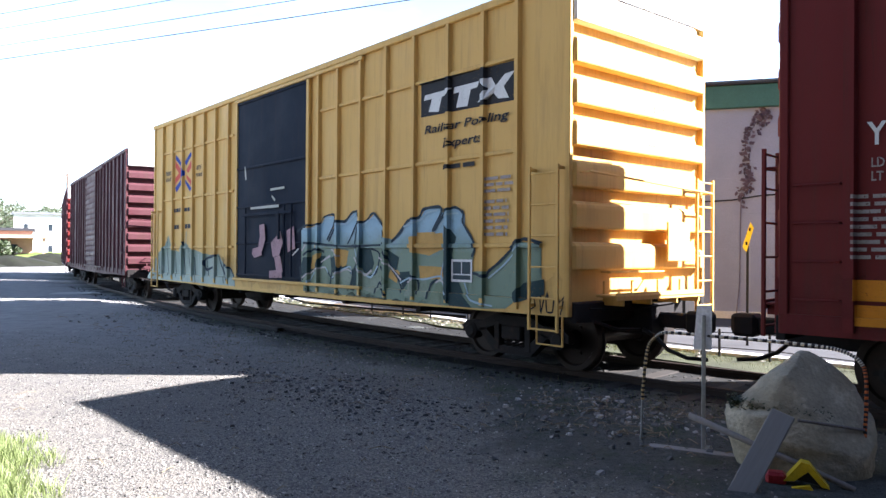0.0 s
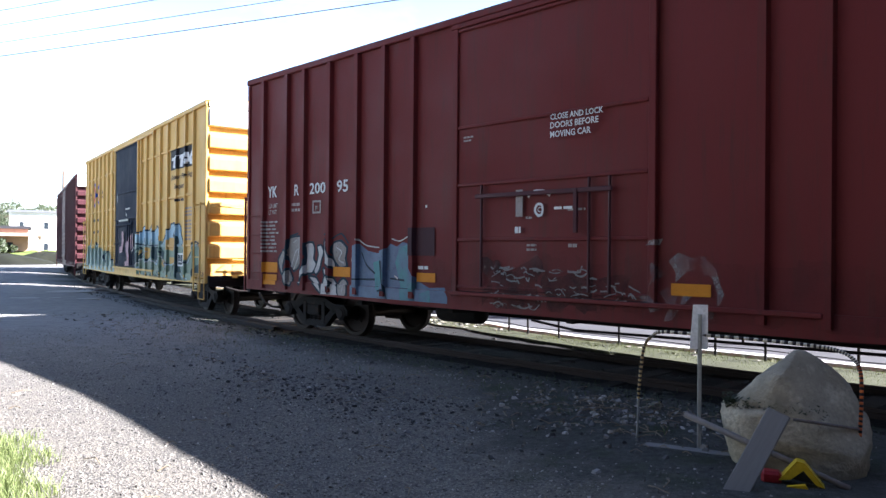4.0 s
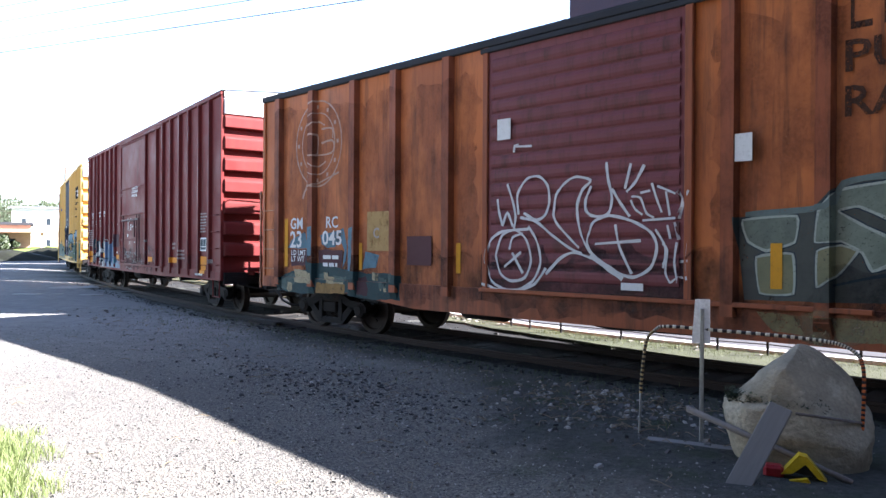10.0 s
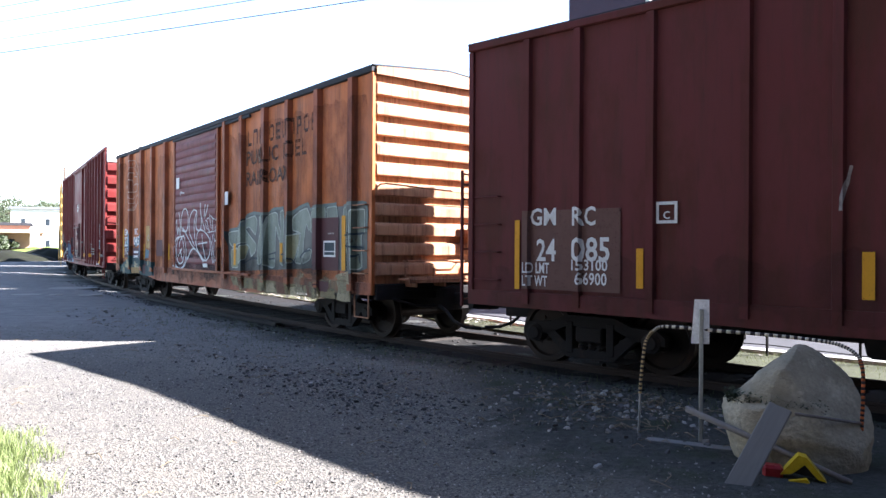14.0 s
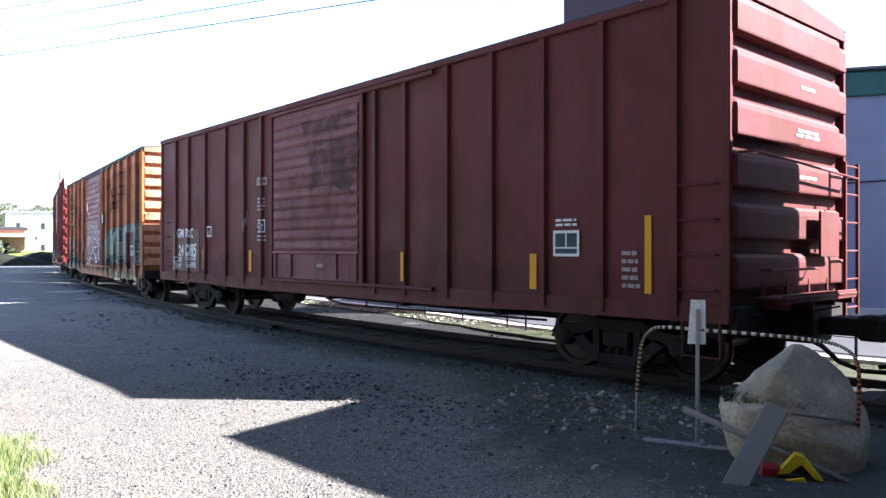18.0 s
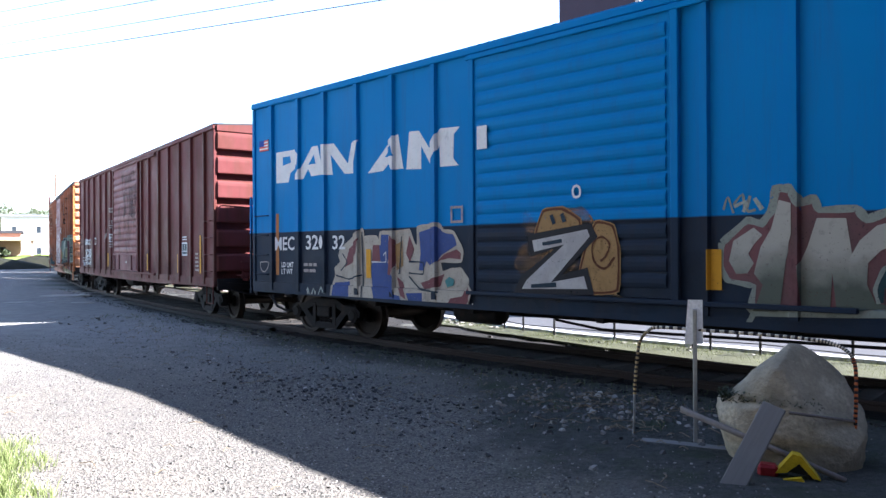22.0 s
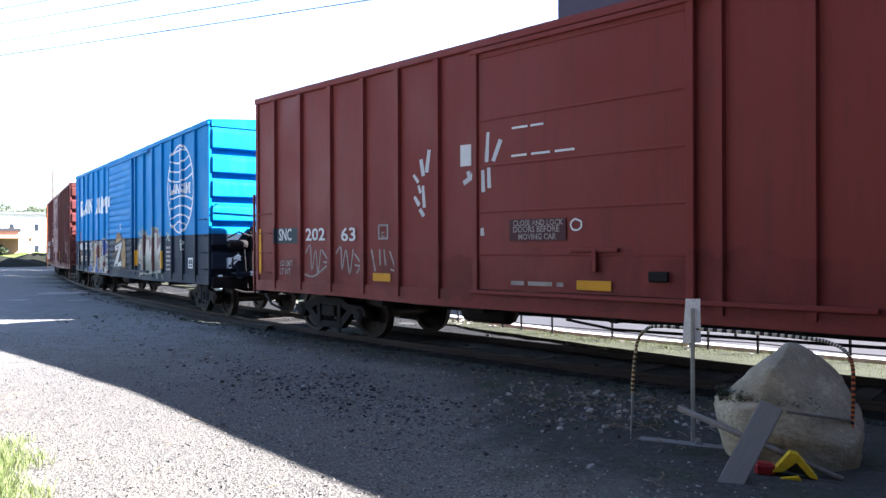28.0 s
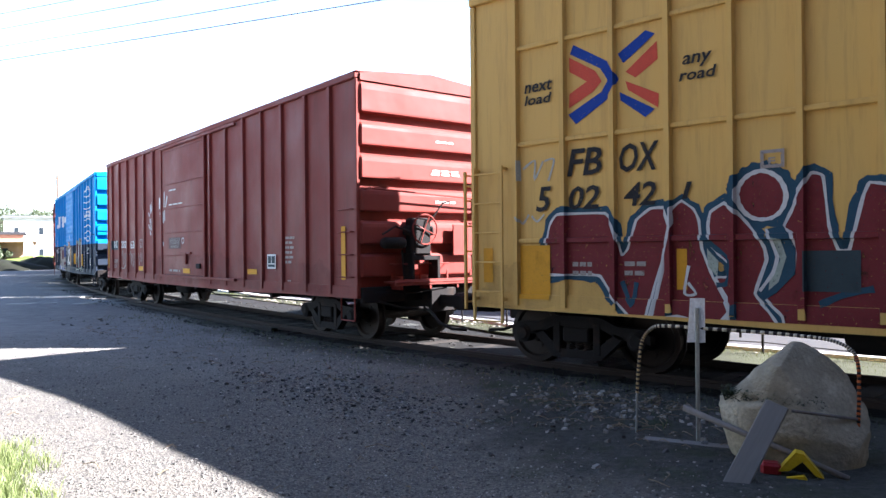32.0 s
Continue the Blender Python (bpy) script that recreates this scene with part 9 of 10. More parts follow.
bars("G", 6, -4.56, -5.07, 1.03, 1.71, DULL_INK)
stroke("G", [(-5.70, 1.83), (-5.82, 1.65), (-5.88, 1.82), (-5.99, 1.63), (-6.06, 1.81)], 0.03, WHITE_SPRAY, 1)
stroke("G", [(-5.72, 1.72), (-6.05, 1.75)], 0.03, WHITE_SPRAY, 1)
stroke("G", [(-5.94, 1.58), (-6.06, 1.61)], 0.03, WHITE_SPRAY, 1)

# red-brown car
panel("H", "plate", 7.22, 6.51, 1.71, 2.00, SLATE_PLATE)
lettering("H", "SNC", 7.11, 6.69, 1.76, 1.99, WHITE_INK)
lettering("H", "202", 6.24, 5.66, 1.75, 1.98, WHITE_INK)
lettering("H", "63", 5.20, 4.80, 1.73, 1.97, WHITE_INK)
stencil_box("H", 4.22, 3.97, 1.75, 2.00, 0, DULL_INK)
lettering("H", "C", 4.14, 4.06, 1.79, 1.88, DULL_INK)
lettering("H", "LD LMT", 7.07, 6.66, 1.28, 1.39, DULL_INK)
lettering("H", "LT WT", 7.08, 6.72, 1.12, 1.24, DULL_INK)
panel("H", "placard", 7.86, 7.73, 1.11, 2.00, YELLOW_PLATE)
panel("H", "placard", 4.36, 3.93, 1.07, 1.20, YELLOW_PLATE)
panel("H", "route_card", 2.38, 2.17, 2.80, 3.11, WHITE_INK)
stroke("H", [(6.26, 1.52), (6.12, 1.67), (6.07, 1.22), (5.95, 1.59), (5.89, 1.15), (5.80, 1.59)], 0.035, DULL_INK, 2)
stroke("H", [(5.77, 1.59), (5.58, 1.38), (5.72, 1.37)], 0.035, DULL_INK, 2)
stroke("H", [(6.29, 1.14), (6.01, 1.11), (5.63, 1.30)], 0.035, DULL_INK, 2)
stroke("H", [(5.36, 1.52), (5.22, 1.63), (5.19, 1.24), (5.08, 1.59), (4.98, 1.18), (4.88, 1.60)], 0.035, DULL_INK, 2)
stroke("H", [(4.85, 1.52), (4.65, 1.32), (4.84, 1.33)], 0.035, DULL_INK, 2)
stroke("H", [(4.79, 1.18), (4.69, 1.32)], 0.035, DULL_INK, 2)
stroke("H", [(4.40, 1.59), (4.31, 1.23)], 0.035, DULL_INK, 2)
stroke("H", [(4.20, 1.59), (4.18, 1.33)], 0.035, DULL_INK, 2)
stroke("H", [(4.09, 1.59), (4.05, 1.33)], 0.035, DULL_INK, 2)
stroke("H", [(3.95, 1.56), (3.82, 1.27), (3.93, 1.27)], 0.035, DULL_INK, 2)
stroke("H", [(3.04, 3.11), (3.10, 2.77)], 0.06, WHITE_SPRAY, 1)
stroke("H", [(3.22, 2.98), (3.17, 2.72)], 0.06, WHITE_SPRAY, 1)
stroke("H", [(3.39, 2.75), (3.28, 2.63)], 0.06, WHITE_SPRAY, 1)
stroke("H", [(3.28, 2.58), (3.23, 2.46)], 0.06, WHITE_SPRAY, 1)
stroke("H", [(3.18, 2.57), (3.15, 2.23)], 0.06, WHITE_SPRAY, 1)
stroke("H", [(3.37, 2.41), (3.26, 2.27)], 0.06, WHITE_SPRAY, 1)
stroke("H", [(3.25, 2.21), (3.16, 2.10)], 0.06, WHITE_SPRAY, 1)
stroke("H", [(2.33, 2.55), (2.10, 2.67)], 0.06, WHITE_SPRAY, 1)
stroke("H", [(2.24, 2.72), (2.19, 2.59)], 0.06, WHITE_SPRAY, 1)
stroke("H", [(1.92, 2.71), (1.91, 2.40)], 0.06, WHITE_SPRAY, 1)
stroke("H", [(1.82, 3.24), (1.85, 2.82)], 0.06, WHITE_SPRAY, 1)
stroke("H", [(1.73, 2.82), (1.59, 3.11)], 0.06, WHITE_SPRAY, 1)
stroke("H", [(1.94, 1.89), (1.93, 1.78)], 0.06, WHITE_SPRAY, 1)
stroke("H", [(1.81, 2.74), (1.80, 2.45)], 0.06, WHITE_SPRAY, 1)
stencil_box("H", -4.60, -4.99, 1.25, 1.54, 2, WHITE_INK)
panel("H", "placard", -3.60, -4.08, 1.12, 1.23, YELLOW_PLATE)
bars("H", 6, -5.42, -5.81, 1.34, 1.90, DULL_INK)
bars("H", 1, -5.51, -5.73, 1.00, 1.06, DULL_INK)
bars("H", 1, 1.38, 0.67, 3.21, 3.23, WHITE_INK)
bars("H", 1, 1.39, 0.30, 2.83, 2.82, WHITE_INK)
panel("H", "plate", 1.43, 0.50, 1.70, 1.99, BROWN_PLATE)
lettering("H", "CLOSE AND LOCK", 1.36, 0.54, 1.92, 1.96, DULL_INK)
lettering("H", "DOORS BEFORE", 1.36, 0.60, 1.83, 1.88, DULL_INK)
lettering("H", "MOVING CAR", 1.27, 0.65, 1.73, 1.78, DULL_INK)
stroke("H", [(0.27, 1.90), (0.27, 1.87), (0.30, 1.84), (0.33, 1.83), (0.37, 1.83), (0.40, 1.84), (0.42, 1.87), (0.43, 1.90), (0.42, 1.93), (0.40, 1.95), (0.36, 1.97), (0.33, 1.96), (0.30, 1.95), (0.27, 1.93), (0.27, 1.90)], 0.025, WHITE_INK, 4)
panel("H", "placard", 0.34, -0.16, 1.07, 1.19, YELLOW_PLATE)
bars("H", 1, 1.40, 0.42, 1.07, 1.18, DULL_INK)
panel("H", "placard", -7.55, -7.69, 1.10, 2.01, YELLOW_PLATE)

# yellow car with the red piece
for key in ("C", "I"):
    lettering(key, "next", 6.70, 6.26, 3.64, 3.78, BLACK_INK, 0.2)
    lettering(key, "load", 6.70, 6.27, 3.48, 3.61, BLACK_INK, 0.2)
    lettering(key, "any", 4.52, 4.18, 3.61, 3.73, BLACK_INK, 0.2)
    lettering(key, "road", 4.56, 4.13, 3.46, 3.59, BLACK_INK, 0.2)
    patch(key, "emblem_shape", [(5.95, 4.15), (5.44, 3.84), (5.32, 3.62), (5.44, 3.42), (5.92, 3.15), (6.03, 3.28), (5.56, 3.50), (5.47, 3.63), (5.57, 3.79), (6.00, 4.04)], EMBLEM_BLUE, 1)
    patch(key, "emblem_shape", [(6.01, 4.00), (5.64, 3.77), (5.55, 3.63), (5.67, 3.52), (6.02, 3.36), (6.01, 3.54), (5.76, 3.66), (6.01, 3.82)], EMBLEM_RED, 1)
    patch(key, "emblem_shape", [(5.33, 3.92), (4.97, 4.13), (4.85, 4.07), (5.17, 3.85), (5.26, 3.80)], EMBLEM_BLUE, 1)
    patch(key, "emblem_shape", [(5.23, 3.69), (4.83, 3.98), (4.82, 3.77), (5.10, 3.60)], EMBLEM_RED, 1)
    patch(key, "emblem_shape", [(5.23, 3.58), (4.81, 3.37), (4.82, 3.21), (5.20, 3.47)], EMBLEM_RED, 1)
    patch(key, "emblem_shape", [(5.31, 3.46), (4.86, 3.20), (4.98, 3.12), (5.30, 3.36)], EMBLEM_BLUE, 1)
lettering("I", "FB", 6.05, 5.55, 2.57, 2.77, BLACK_INK, 0.2)
lettering("I", "OX", 5.32, 4.81, 2.57, 2.76, BLACK_INK, 0.2)
lettering("I", "5", 6.53, 6.29, 2.13, 2.34, BLACK_INK, 0.2)
lettering("I", "02", 6.03, 5.59, 2.12, 2.33, BLACK_INK, 0.2)
lettering("I", "42", 5.26, 4.85, 2.12, 2.34, BLACK_INK, 0.2)
lettering("I", "1", 4.54, 4.42, 2.14, 2.33, BLACK_INK, 0.2)
stencil_box("I", 3.68, 3.44, 2.41, 2.60, 0, DULL_INK)
lettering("I", "F", 3.60, 3.53, 2.44, 2.52, DULL_INK)
bars("C", 1, 6.05, 5.55, 2.57, 2.77, BLACK_INK)
bars("C", 1, 5.32, 4.81, 2.57, 2.76, BLACK_INK)
bars("C", 1, 6.03, 5.59, 2.12, 2.33, BLACK_INK)
bars("C", 1, 5.26, 4.85, 2.12, 2.34, BLACK_INK)
bubble("I", [(6.42, 1.49), (6.46, 1.38), (6.37, 1.26), (5.73, 1.27), (5.59, 1.25), (5.42, 1.01), (5.16, 0.75), (5.01, 0.72), (4.87, 1.20), (4.73, 1.59), (4.68, 1.84), (4.75, 2.05), (4.93, 2.05), (5.11, 1.92), (5.22, 1.59), (5.30, 1.51), (5.40, 1.85), (5.52, 2.02), (6.21, 2.03), (6.33, 1.89)], RED_SPRAY, NAVY_SPRAY, WHITE_SPRAY, 0.17, 0.032, 0.15)
bubble("I", [(4.67, 1.87), (4.67, 2.03), (4.55, 2.12), (4.41, 2.02), (4.35, 1.89), (4.32, 1.58), (4.20, 1.27), (4.07, 1.03), (4.02, 0.90), (4.15, 0.74), (4.34, 0.77), (4.77, 0.77), (4.91, 0.79), (4.80, 1.26)], RED_SPRAY, NAVY_SPRAY, WHITE_SPRAY, 0.17, 0.032, 0.15)
bubble("I", [(4.25, 1.83), (4.22, 1.98), (4.07, 2.07), (3.94, 1.97), (3.82, 1.84), (3.71, 1.69), (3.65, 1.58), (3.63, 1.45), (3.75, 1.10), (3.60, 0.92), (3.49, 0.74), (3.79, 0.69), (4.02, 0.78), (4.01, 0.97), (4.17, 1.26), (4.04, 1.27), (4.02, 1.41), (4.14, 1.52), (4.23, 1.64)], RED_SPRAY, NAVY_SPRAY, WHITE_SPRAY, 0.17, 0.032, 0.15)
bubble("I", [(3.31, 2.14), (3.19, 2.33), (3.08, 2.29), (3.03, 1.79), (2.95, 1.56), (2.85, 1.56), (2.73, 2.06), (2.67, 2.20), (2.48, 2.16), (2.30, 2.13), (2.31, 0.71), (3.39, 0.65), (3.47, 0.88), (3.66, 1.07), (3.57, 1.28), (3.37, 1.33), (3.35, 1.52), (3.38, 1.73), (3.46, 1.79), (3.37, 1.98)], RED_SPRAY, NAVY_SPRAY, WHITE_SPRAY, 0.17, 0.032, 0.15)
bubble("I", [(3.43, 2.12), (3.45, 2.02), (3.50, 1.94), (3.58, 1.89), (3.68, 1.88), (3.77, 1.90), (3.85, 1.96), (3.91, 2.05), (3.93, 2.15), (3.91, 2.24), (3.85, 2.32), (3.77, 2.37), (3.67, 2.39), (3.58, 2.36), (3.50, 2.30), (3.45, 2.21)], RED_SPRAY, NAVY_SPRAY, WHITE_SPRAY, 0.2, 0.045, 0.3)
patch("I", "graffiti_fill", [(3.63, 1.78), (3.46, 1.81), (3.34, 1.57), (3.35, 1.31), (3.54, 1.11), (3.66, 1.03), (3.70, 1.13), (3.57, 1.31), (3.52, 1.49), (3.62, 1.66)], NAVY_SPRAY, 5)
stroke("I", [(3.63, 1.78), (3.52, 1.49), (3.57, 1.31), (3.70, 1.13)], 0.03, WHITE_SPRAY, 7, pull=0.2)
patch("I", "graffiti_fill", [(3.58, 1.69), (3.49, 1.67), (3.43, 1.49), (3.51, 1.23), (3.61, 1.14), (3.60, 1.25), (3.49, 1.46)], PALE_GREEN, 6)
stroke("I", [(4.31, 1.71), (4.16, 1.58), (4.02, 1.45), (4.04, 1.21), (4.16, 1.18)], 0.06, NAVY_SPRAY, 5, pull=0.4)
stroke("I", [(5.30, 1.20), (5.17, 0.92), (5.11, 1.19)], 0.06, NAVY_SPRAY, 5, pull=0.4)
stroke("I", [(3.12, 1.01), (2.87, 1.13), (2.64, 1.18)], 0.06, NAVY_SPRAY, 5, pull=0.4)
stroke("I", [(4.87, 0.67), (4.60, 0.73), (4.27, 0.67)], 0.06, NAVY_SPRAY, 5, pull=0.4)
patch("I", "graffiti_fill", [(4.26, 1.58), (4.13, 1.44), (4.15, 1.27), (4.25, 1.39)], PALE_GREEN, 6)
stroke("I", [(4.76, 1.59), (4.83, 1.20), (4.94, 0.80)], 0.03, WHITE_SPRAY, 6, pull=0.4)
stroke("I", [(4.48, 1.20), (4.39, 1.08), (4.52, 1.08), (4.47, 1.39)], 0.03, WHITE_SPRAY, 6, pull=0.4)
stroke("I", [(4.87, 0.76), (4.60, 0.82), (4.31, 0.76)], 0.03, WHITE_SPRAY, 6, pull=0.4)
stroke("I", [(4.07, 1.04), (4.02, 0.85), (4.15, 0.72)], 0.03, WHITE_SPRAY, 6, pull=0.4)
stroke("I", [(4.00, 0.70), (3.79, 0.73), (3.45, 0.65)], 0.03, WHITE_SPRAY, 6, pull=0.4)
stroke("I", [(6.80, 2.77), (6.79, 2.50)], 0.028, PALE_SPRAY, 2, pull=0.4)
stroke("I", [(6.74, 2.65), (6.55, 2.75), (6.56, 2.50), (6.42, 2.73)], 0.028, PALE_SPRAY, 2, pull=0.4)
stroke("I", [(6.40, 2.73), (6.25, 2.74), (6.34, 2.47)], 0.028, PALE_SPRAY, 2, pull=0.4)
stroke("I", [(6.84, 2.02), (6.75, 1.93), (6.65, 2.05)], 0.028, PALE_SPRAY, 2, pull=0.4)
stroke("I", [(6.61, 2.03), (6.52, 1.95), (6.41, 2.04)], 0.028, PALE_SPRAY, 2, pull=0.4)
panel("I", "placard", 6.79, 6.32, 0.94, 1.64, YELLOW_PLATE)
panel("I", "placard", 7.42, 7.26, 1.14, 1.61, YELLOW_PLATE)
panel("I", "placard", 4.61, 4.49, 1.12, 1.58, YELLOW_PLATE)
panel("I", "plate", 3.26, 2.75, 1.14, 1.55, SLATE_PLATE)
bars("I", 2, 5.98, 5.70, 1.23, 1.45, DULL_INK)
bars("I", 2, 5.26, 4.93, 1.24, 1.46, DULL_INK)


# ---- things in front, beside the track ----
ROCK_MAT = surface("granite_boulder", (0.32, 0.283, 0.21), 0.95, coarse=2.6, fine=30, amount=0.6, second=(0.46, 0.40, 0.30), second_amount=0.7, bump=0.7, depth=0.02)
OLD_WOOD = surface("silvered_board", (0.19, 0.182, 0.17), 0.9, second=(0.17, 0.15, 0.14), stretch=(1, 1, 0.08), fine=55)
STICK_WOOD = surface("grey_stick", (0.20, 0.175, 0.16), 0.95, second=(0.1, 0.08, 0.07), stretch=(1, 0.1, 1))
SIGN_WHITE = surface("white_sign_back", (0.84, 0.86, 0.88), 0.5, amount=0.06)
POST_METAL = surface("galvanised_post", (0.34, 0.35, 0.34), 0.5, 0.5, second=(0.2, 0.2, 0.19))
TAPE_DARK, TAPE_LIGHT = surface("black_tape", (0.025, 0.02, 0.02), 0.5), surface("faded_yellow_tape", (0.48, 0.34, 0.16), 0.5, second=(0.4, 0.12, 0.04))
TAPE_PALE = surface("bleached_tape", (0.62, 0.55, 0.42), 0.5, second=(0.45, 0.33, 0.15))
TAPE_ORANGE = surface("orange_tape", (0.5, 0.12, 0.03), 0.5)
TOY_YELLOW, TOY_RED = surface("yellow_plastic", (0.62, 0.42, 0.02), 0.4, amount=0.1), surface("red_plastic", (0.28, 0.02, 0.025), 0.4, amount=0.1)


CUTS = [(Vector(v).normalized(), f) for v, f in (((-0.75, -0.45, 0.62), 0.60), ((0.55, -0.7, 0.5), 0.46), ((0.1, -0.95, 0.25), 0.36), ((-0.35, -0.9, -0.1), 0.34), ((0.8, -0.35, 0.55), 0.62), ((0.9, -0.5, -0.1), 0.44), ((-0.9, -0.5, 0.1), 0.52), ((-0.2, -0.55, 0.8), 0.72))]


def boulder():
    """A broad upright boulder: steep right flank, stepped left shoulder, blunt peak."""
    levels = [(0.0, 0.38, 0.43, 0.27), (0.14, 0.43, 0.465, 0.29), (0.28, 0.47, 0.475, 0.29), (0.42, 0.50, 0.455, 0.28), (0.485, 0.51, 0.44, 0.27), (0.505, 0.44, 0.435, 0.25), (0.54, 0.43, 0.425, 0.25), (0.66, 0.29, 0.37, 0.23), (0.76, 0.18, 0.29, 0.20), (0.84, 0.09, 0.19, 0.15), (0.90, 0.03, 0.08, 0.08), (0.925, 0.0, 0.01, 0.01)]
    zs = np.array([q[0] for q in levels])
    g = Geo()
    m, k = 46, 64
    for i in range(m + 1):
        z = -0.12 + (0.925 + 0.12) * (i / m) ** 0.85
        left, right, dep = (float(np.interp(z, zs, [q[j] for q in levels])) for j in (1, 2, 3))
        for j in range(k):
            a = j * math.tau / k
            c, s_ = math.cos(a), math.sin(a)
            x = (right if c > 0 else left) * math.copysign(abs(c) ** 0.85, c) + 0.03
            y = dep * math.copysign(abs(s_) ** 0.85, s_)
            q = Vector((x, y, z))
            n = Vector((c, s_, 0.3)).normalized()
            d = 0.035 * noise.noise(q * 3.1) + 0.02 * noise.noise(q * 7.7 + Vector((5, 1, 2))) + 0.008 * noise.noise(q * 19) + 0.004 * noise.noise(q * 45)
            if z < 0.52:
                d += 0.02 - 0.03 * math.exp(-((z - 0.51) / 0.025) ** 2)
            q = q + n * d * min(1.0, 3 * (1.02 - i / m))
            for cut, far in CUTS:
                over = q.dot(cut) - far
                if over > 0:
                    q = q - cut * over * 0.95
            g.v.append(tuple(q))
    for i in range(m):
        g.f += [(i * k + j, i * k + (j + 1) % k, (i + 1) * k + (j + 1) % k, (i + 1) * k + j) for j in range(k)]
    g.f.append(tuple(range(m * k, (m + 1) * k)))
    return g


thing_mesh("boulder", boulder(), ROCK_MAT, "large tan granite boulder standing in the gravel", "boulder", pose(2.60, 5.42, 0.04, 0, 0, -26), smooth=True)


moss = Geo()
_rng = random.Random(77)
for _ in range(420):
    a = radians(_rng.choice((_rng.uniform(165, 240), _rng.uniform(240, 300)) if _rng.random() < 0.3 else (_rng.uniform(170, 235), 200)))
    r = _rng.uniform(0.86, 1.02)
    x, y, z = 0.49 * r * math.cos(a) + 0.02, 0.27 * r * math.sin(a), 0.50 + _rng.gauss(0, 0.02) + (0.05 * _rng.random() if _rng.random() < 0.3 else 0)
    b, n_ = _rng.random() * math.tau, _rng.uniform(0.012, 0.04)
    moss.add([(x, y, z), (x + n_ * math.cos(b), y + n_ * math.sin(b), z + n_ * 0.6), (x - n_ * 0.4 * math.sin(b), y + n_ * 0.4 * math.cos(b), z + n_ * 0.2)], [(0, 1, 2)])
thing_mesh("moss_tuft", moss, leaf_material("dark_moss", (0.02, 0.028, 0.015), (0.05, 0.065, 0.03)), "dark moss and weeds on the boulder's ledge", "moss", pose(2.60, 5.42, 0.04, 0, 0, -26), kind="stuff")


def plank(name, label, p, q, w, t, mat, across):
    """A board from p to q; across: the way of its width."""
    p, q = Vector(p), Vector(q)
    d = (q - p).normalized()
    s = Vector(across)
    s = (s - d * s.dot(d)).normalized()
    u = d.cross(s)
    g = Geo().box(-w / 2, w / 2, -t / 2, t / 2, 0, (q - p).length, 0.006)
    m = Matrix((s, u, d)).transposed().to_4x4()
    m.translation = p
    return thing_mesh(name, g, mat, label, "plank", m)


plank("leaning_board", "silver-grey weathered board leaning on the boulder", (1.93, 4.82, 0.06), (2.335, 5.05, 0.57), 0.155, 0.024, OLD_WOOD, (0.92, -0.38, 0.05))
plank("fallen_board", "grey board lying flat in the gravel", (1.68, 6.0, 0.10), (2.34, 5.66, 0.10), 0.11, 0.02, OLD_WOOD, (0.4, 0.9, 0.0))
g = Geo().tube([(0, 0, 0), (0.42, -0.38, -0.155), (0.84, -0.76, -0.32)], 0.024, 8, True, 0.02)
thing_mesh("broken_stick", g, STICK_WOOD, "grey wooden rail leaning across the boulder's foot", "stick", pose(1.88, 5.62, 0.43), smooth=True)

sign = thing("small_sign", "white sign plate seen from behind on a thin post", "sign", pose(2.085, 5.89, 0.08, 0, 0, -18))
part("post", Geo().box(-0.016, 0.016, -0.012, 0.012, -0.15, 1.09, 0.004), POST_METAL, sign)
part("plate", Geo().prism([(-0.078, 0.81), (0.062, 0.81), (0.06, 1.165), (-0.052, 1.165)], "y", 0.014, 0.019), SIGN_WHITE, sign, "white metal plate")
for z in (0.88, 1.04):
    part("bolt", Geo().lathe([(0.0, -0.02), (0.009, -0.018), (0.009, -0.012)], "y", 8, (0, 0, z)), POST_METAL, sign)

hoop = thing("striped_hoop", "low hoop barrier wrapped in black and yellow tape", "barrier", pose(0, 0, 0))
base = [(1.665, 6.2, 0.0), (1.665, 6.15, 0.25), (1.66, 6.12, 0.45), (1.67, 6.1, 0.67), (1.70, 6.1, 0.88), (1.76, 6.09, 0.97), (1.85, 6.05, 1.01), (2.2, 5.86, 1.0), (2.55, 5.64, 0.99), (2.80, 5.46, 0.975), (2.91, 5.36, 0.955), (2.98, 5.28, 0.90), (3.005, 5.24, 0.80), (2.98, 5.19, 0.58), (2.955, 5.16, 0.36), (2.95, 5.14, 0.0)]
path = curve_through(base, False, 12)
low, high = 2 * 12, 14 * 12
part("bar", Geo().tube(path[:low + 1], 0.010, 8), POST_METAL, hoop, "bare metal leg", smooth=True)
part("bar", Geo().tube(path[high:], 0.010, 8), POST_METAL, hoop, "bare metal leg", smooth=True)
for i in range(low, high):
    part("tape_band", Geo().tube(path[i:i + 2], 0.0135, 8), TAPE_DARK if i % 2 else (TAPE_LIGHT if i < 5 * 12 else TAPE_PALE if i < 11.5 * 12 else TAPE_ORANGE), hoop, smooth=True)
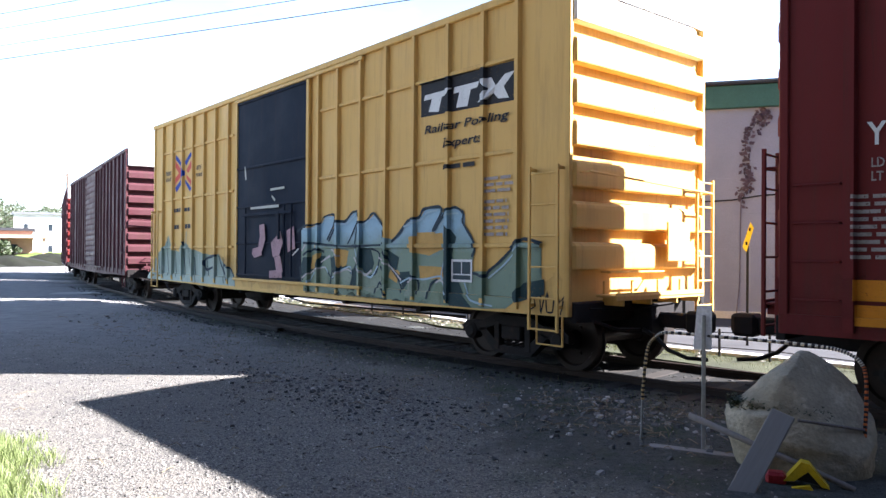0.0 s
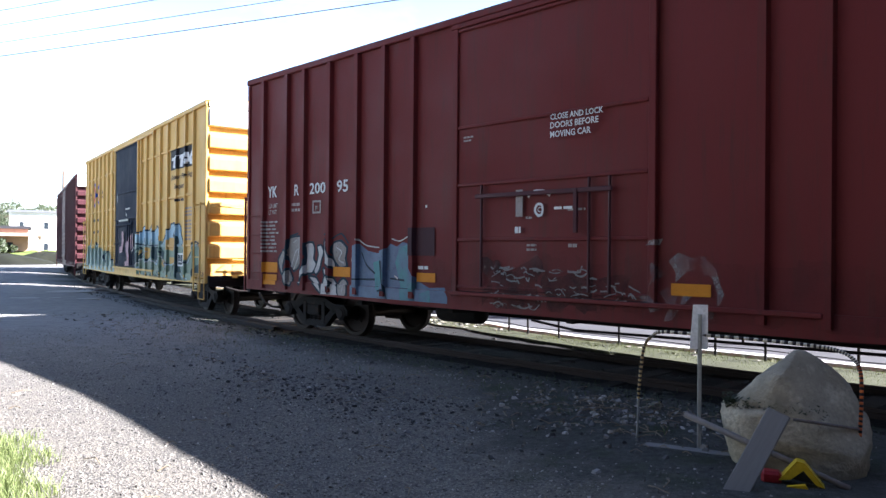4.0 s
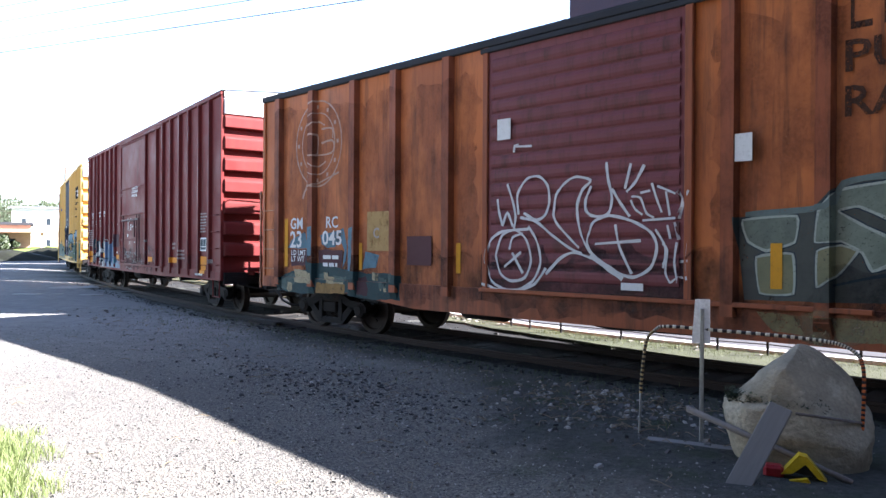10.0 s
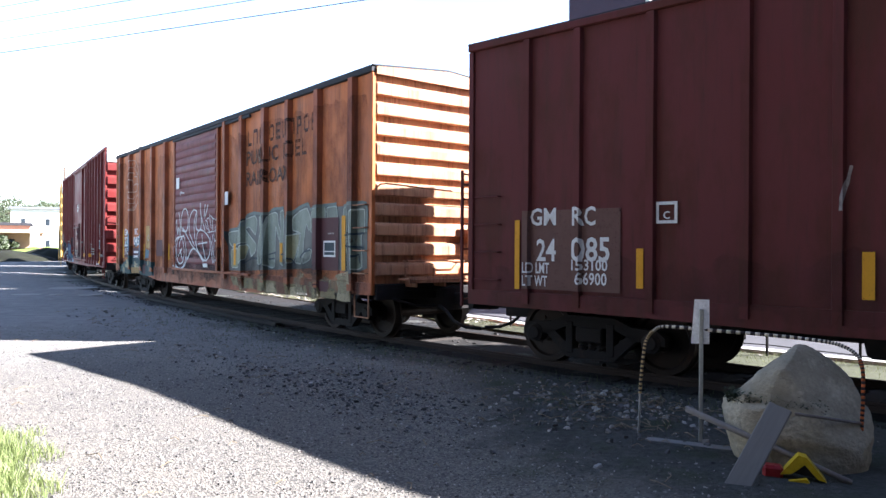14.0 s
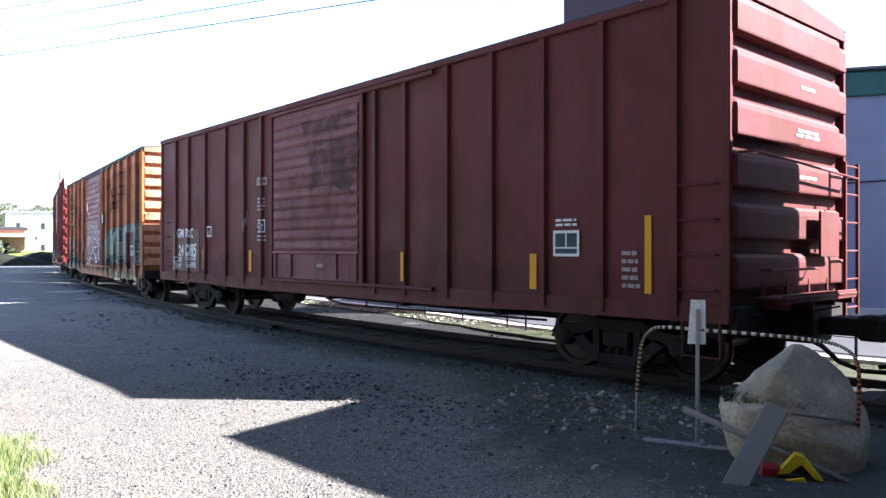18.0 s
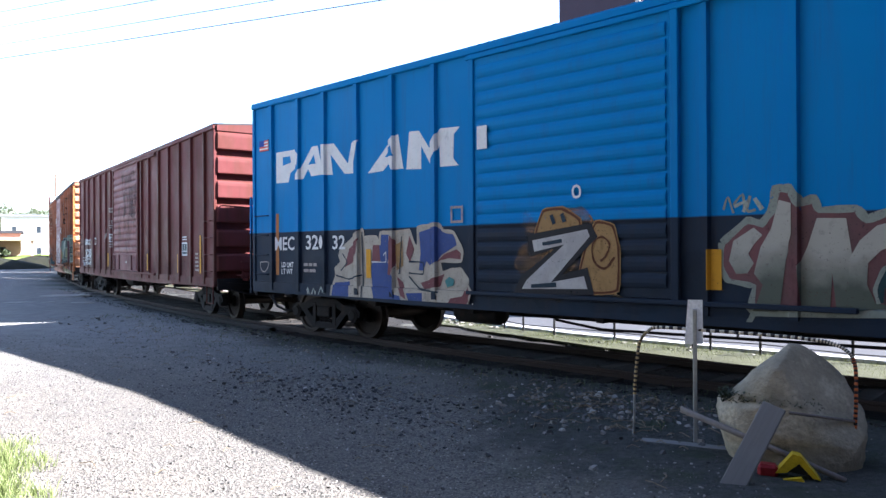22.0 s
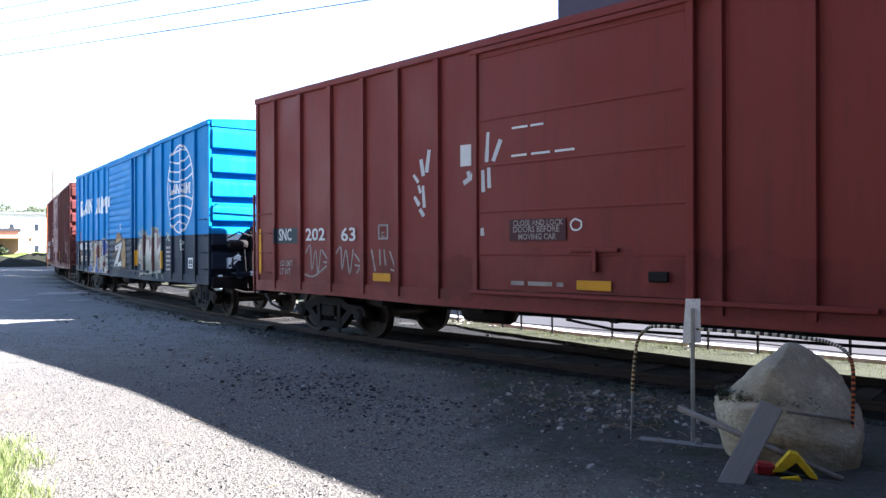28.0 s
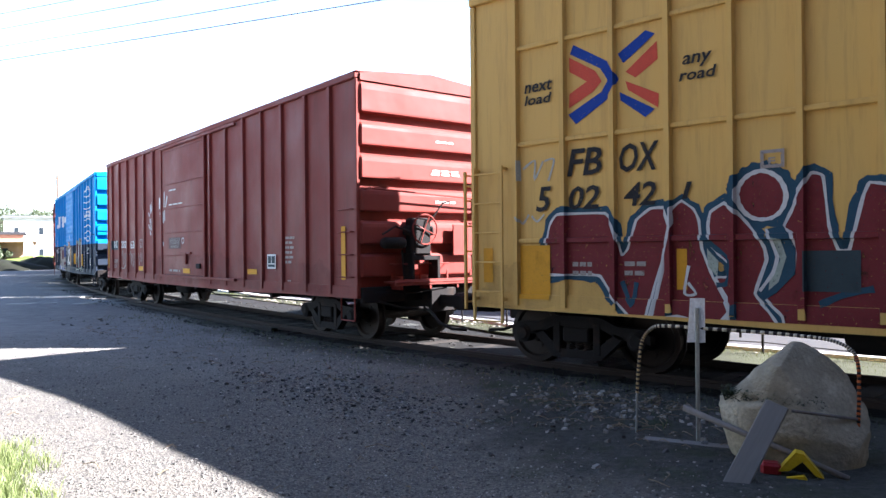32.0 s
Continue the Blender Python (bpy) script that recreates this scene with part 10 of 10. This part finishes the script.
plank("cross_rail", "thin dark rail between hoop and boulder", (2.42, 5.02, 0.53), (2.965, 5.17, 0.43), 0.02, 0.02, STICK_WOOD, (0, 0, 1))

toy = thing("plastic_toy", "broken yellow and red plastic toy by the boulder", "toy", pose(2.44, 4.97, 0.07, 0, 0, -24))
part("shell", Geo().prism([(-0.13, 0.06), (-0.02, 0.20), (0.03, 0.19), (0.15, 0.04), (0.10, 0.05), (0.02, 0.14), (-0.06, 0.07)], "y", -0.05, 0.05), TOY_YELLOW, toy)
part("inside", Geo().prism([(-0.05, 0.075), (0.02, 0.13), (0.09, 0.055)], "y", -0.03, 0.03), RUBBER, toy, "black plastic core")
part("flap", Geo().prism([(-0.12, 0.0), (0.06, 0.02), (0.03, 0.06), (-0.10, 0.03)], "y", -0.10, -0.06), TOY_YELLOW, toy)
part("block", Geo().box(-0.24, -0.11, -0.05, 0.05, 0.02, 0.11, 0.02), TOY_RED, toy, "red plastic block")

# overhead cables across the lot's corner
utility_pole(-24.0, 32.6, 66, (9.45, 10.0, 10.7, 11.3), 11.9)
utility_pole(24.0, 11.2, 66, (9.45, 10.0, 10.7, 11.3), 11.9)
for z, r in ((9.45, 0.016), (10.0, 0.013), (10.7, 0.013), (11.3, 0.013)):
    cable("overhead_cable", "dark overhead cable strung across the sky", (-24.0, 32.6, z), (24.0, 11.2, z), 0.12, r)
px, py = from_eye(-27.0, 95)
utility_pole(px, py, 60, (10.4,), 10.6)
utility_pole(-46.0, 50.0, 100, (10.9,), 11.2)
utility_pole(14.0, 62.0, 100, (12.9,), 13.2)
cable("overhead_cable", "thin far service cable", (-46.0, 50.0, 10.9), (14.0, 62.0, 12.9), 0.5, 0.012)


def motions():
    """The train rolls away along its line, and its wheels turn."""
    for c in CARS.values():
        walk(c["ob"], [(t / 2, car_pose(c["s0"] + run(t / 2))) for t in range(65)])
    for w, wx in WHEELSETS:
        walk(w, [(t / 5, pose(wx, 0, 0.42, 0, math.degrees(run(t / 5) / 0.42), 0)) for t in range(161)])


motions()
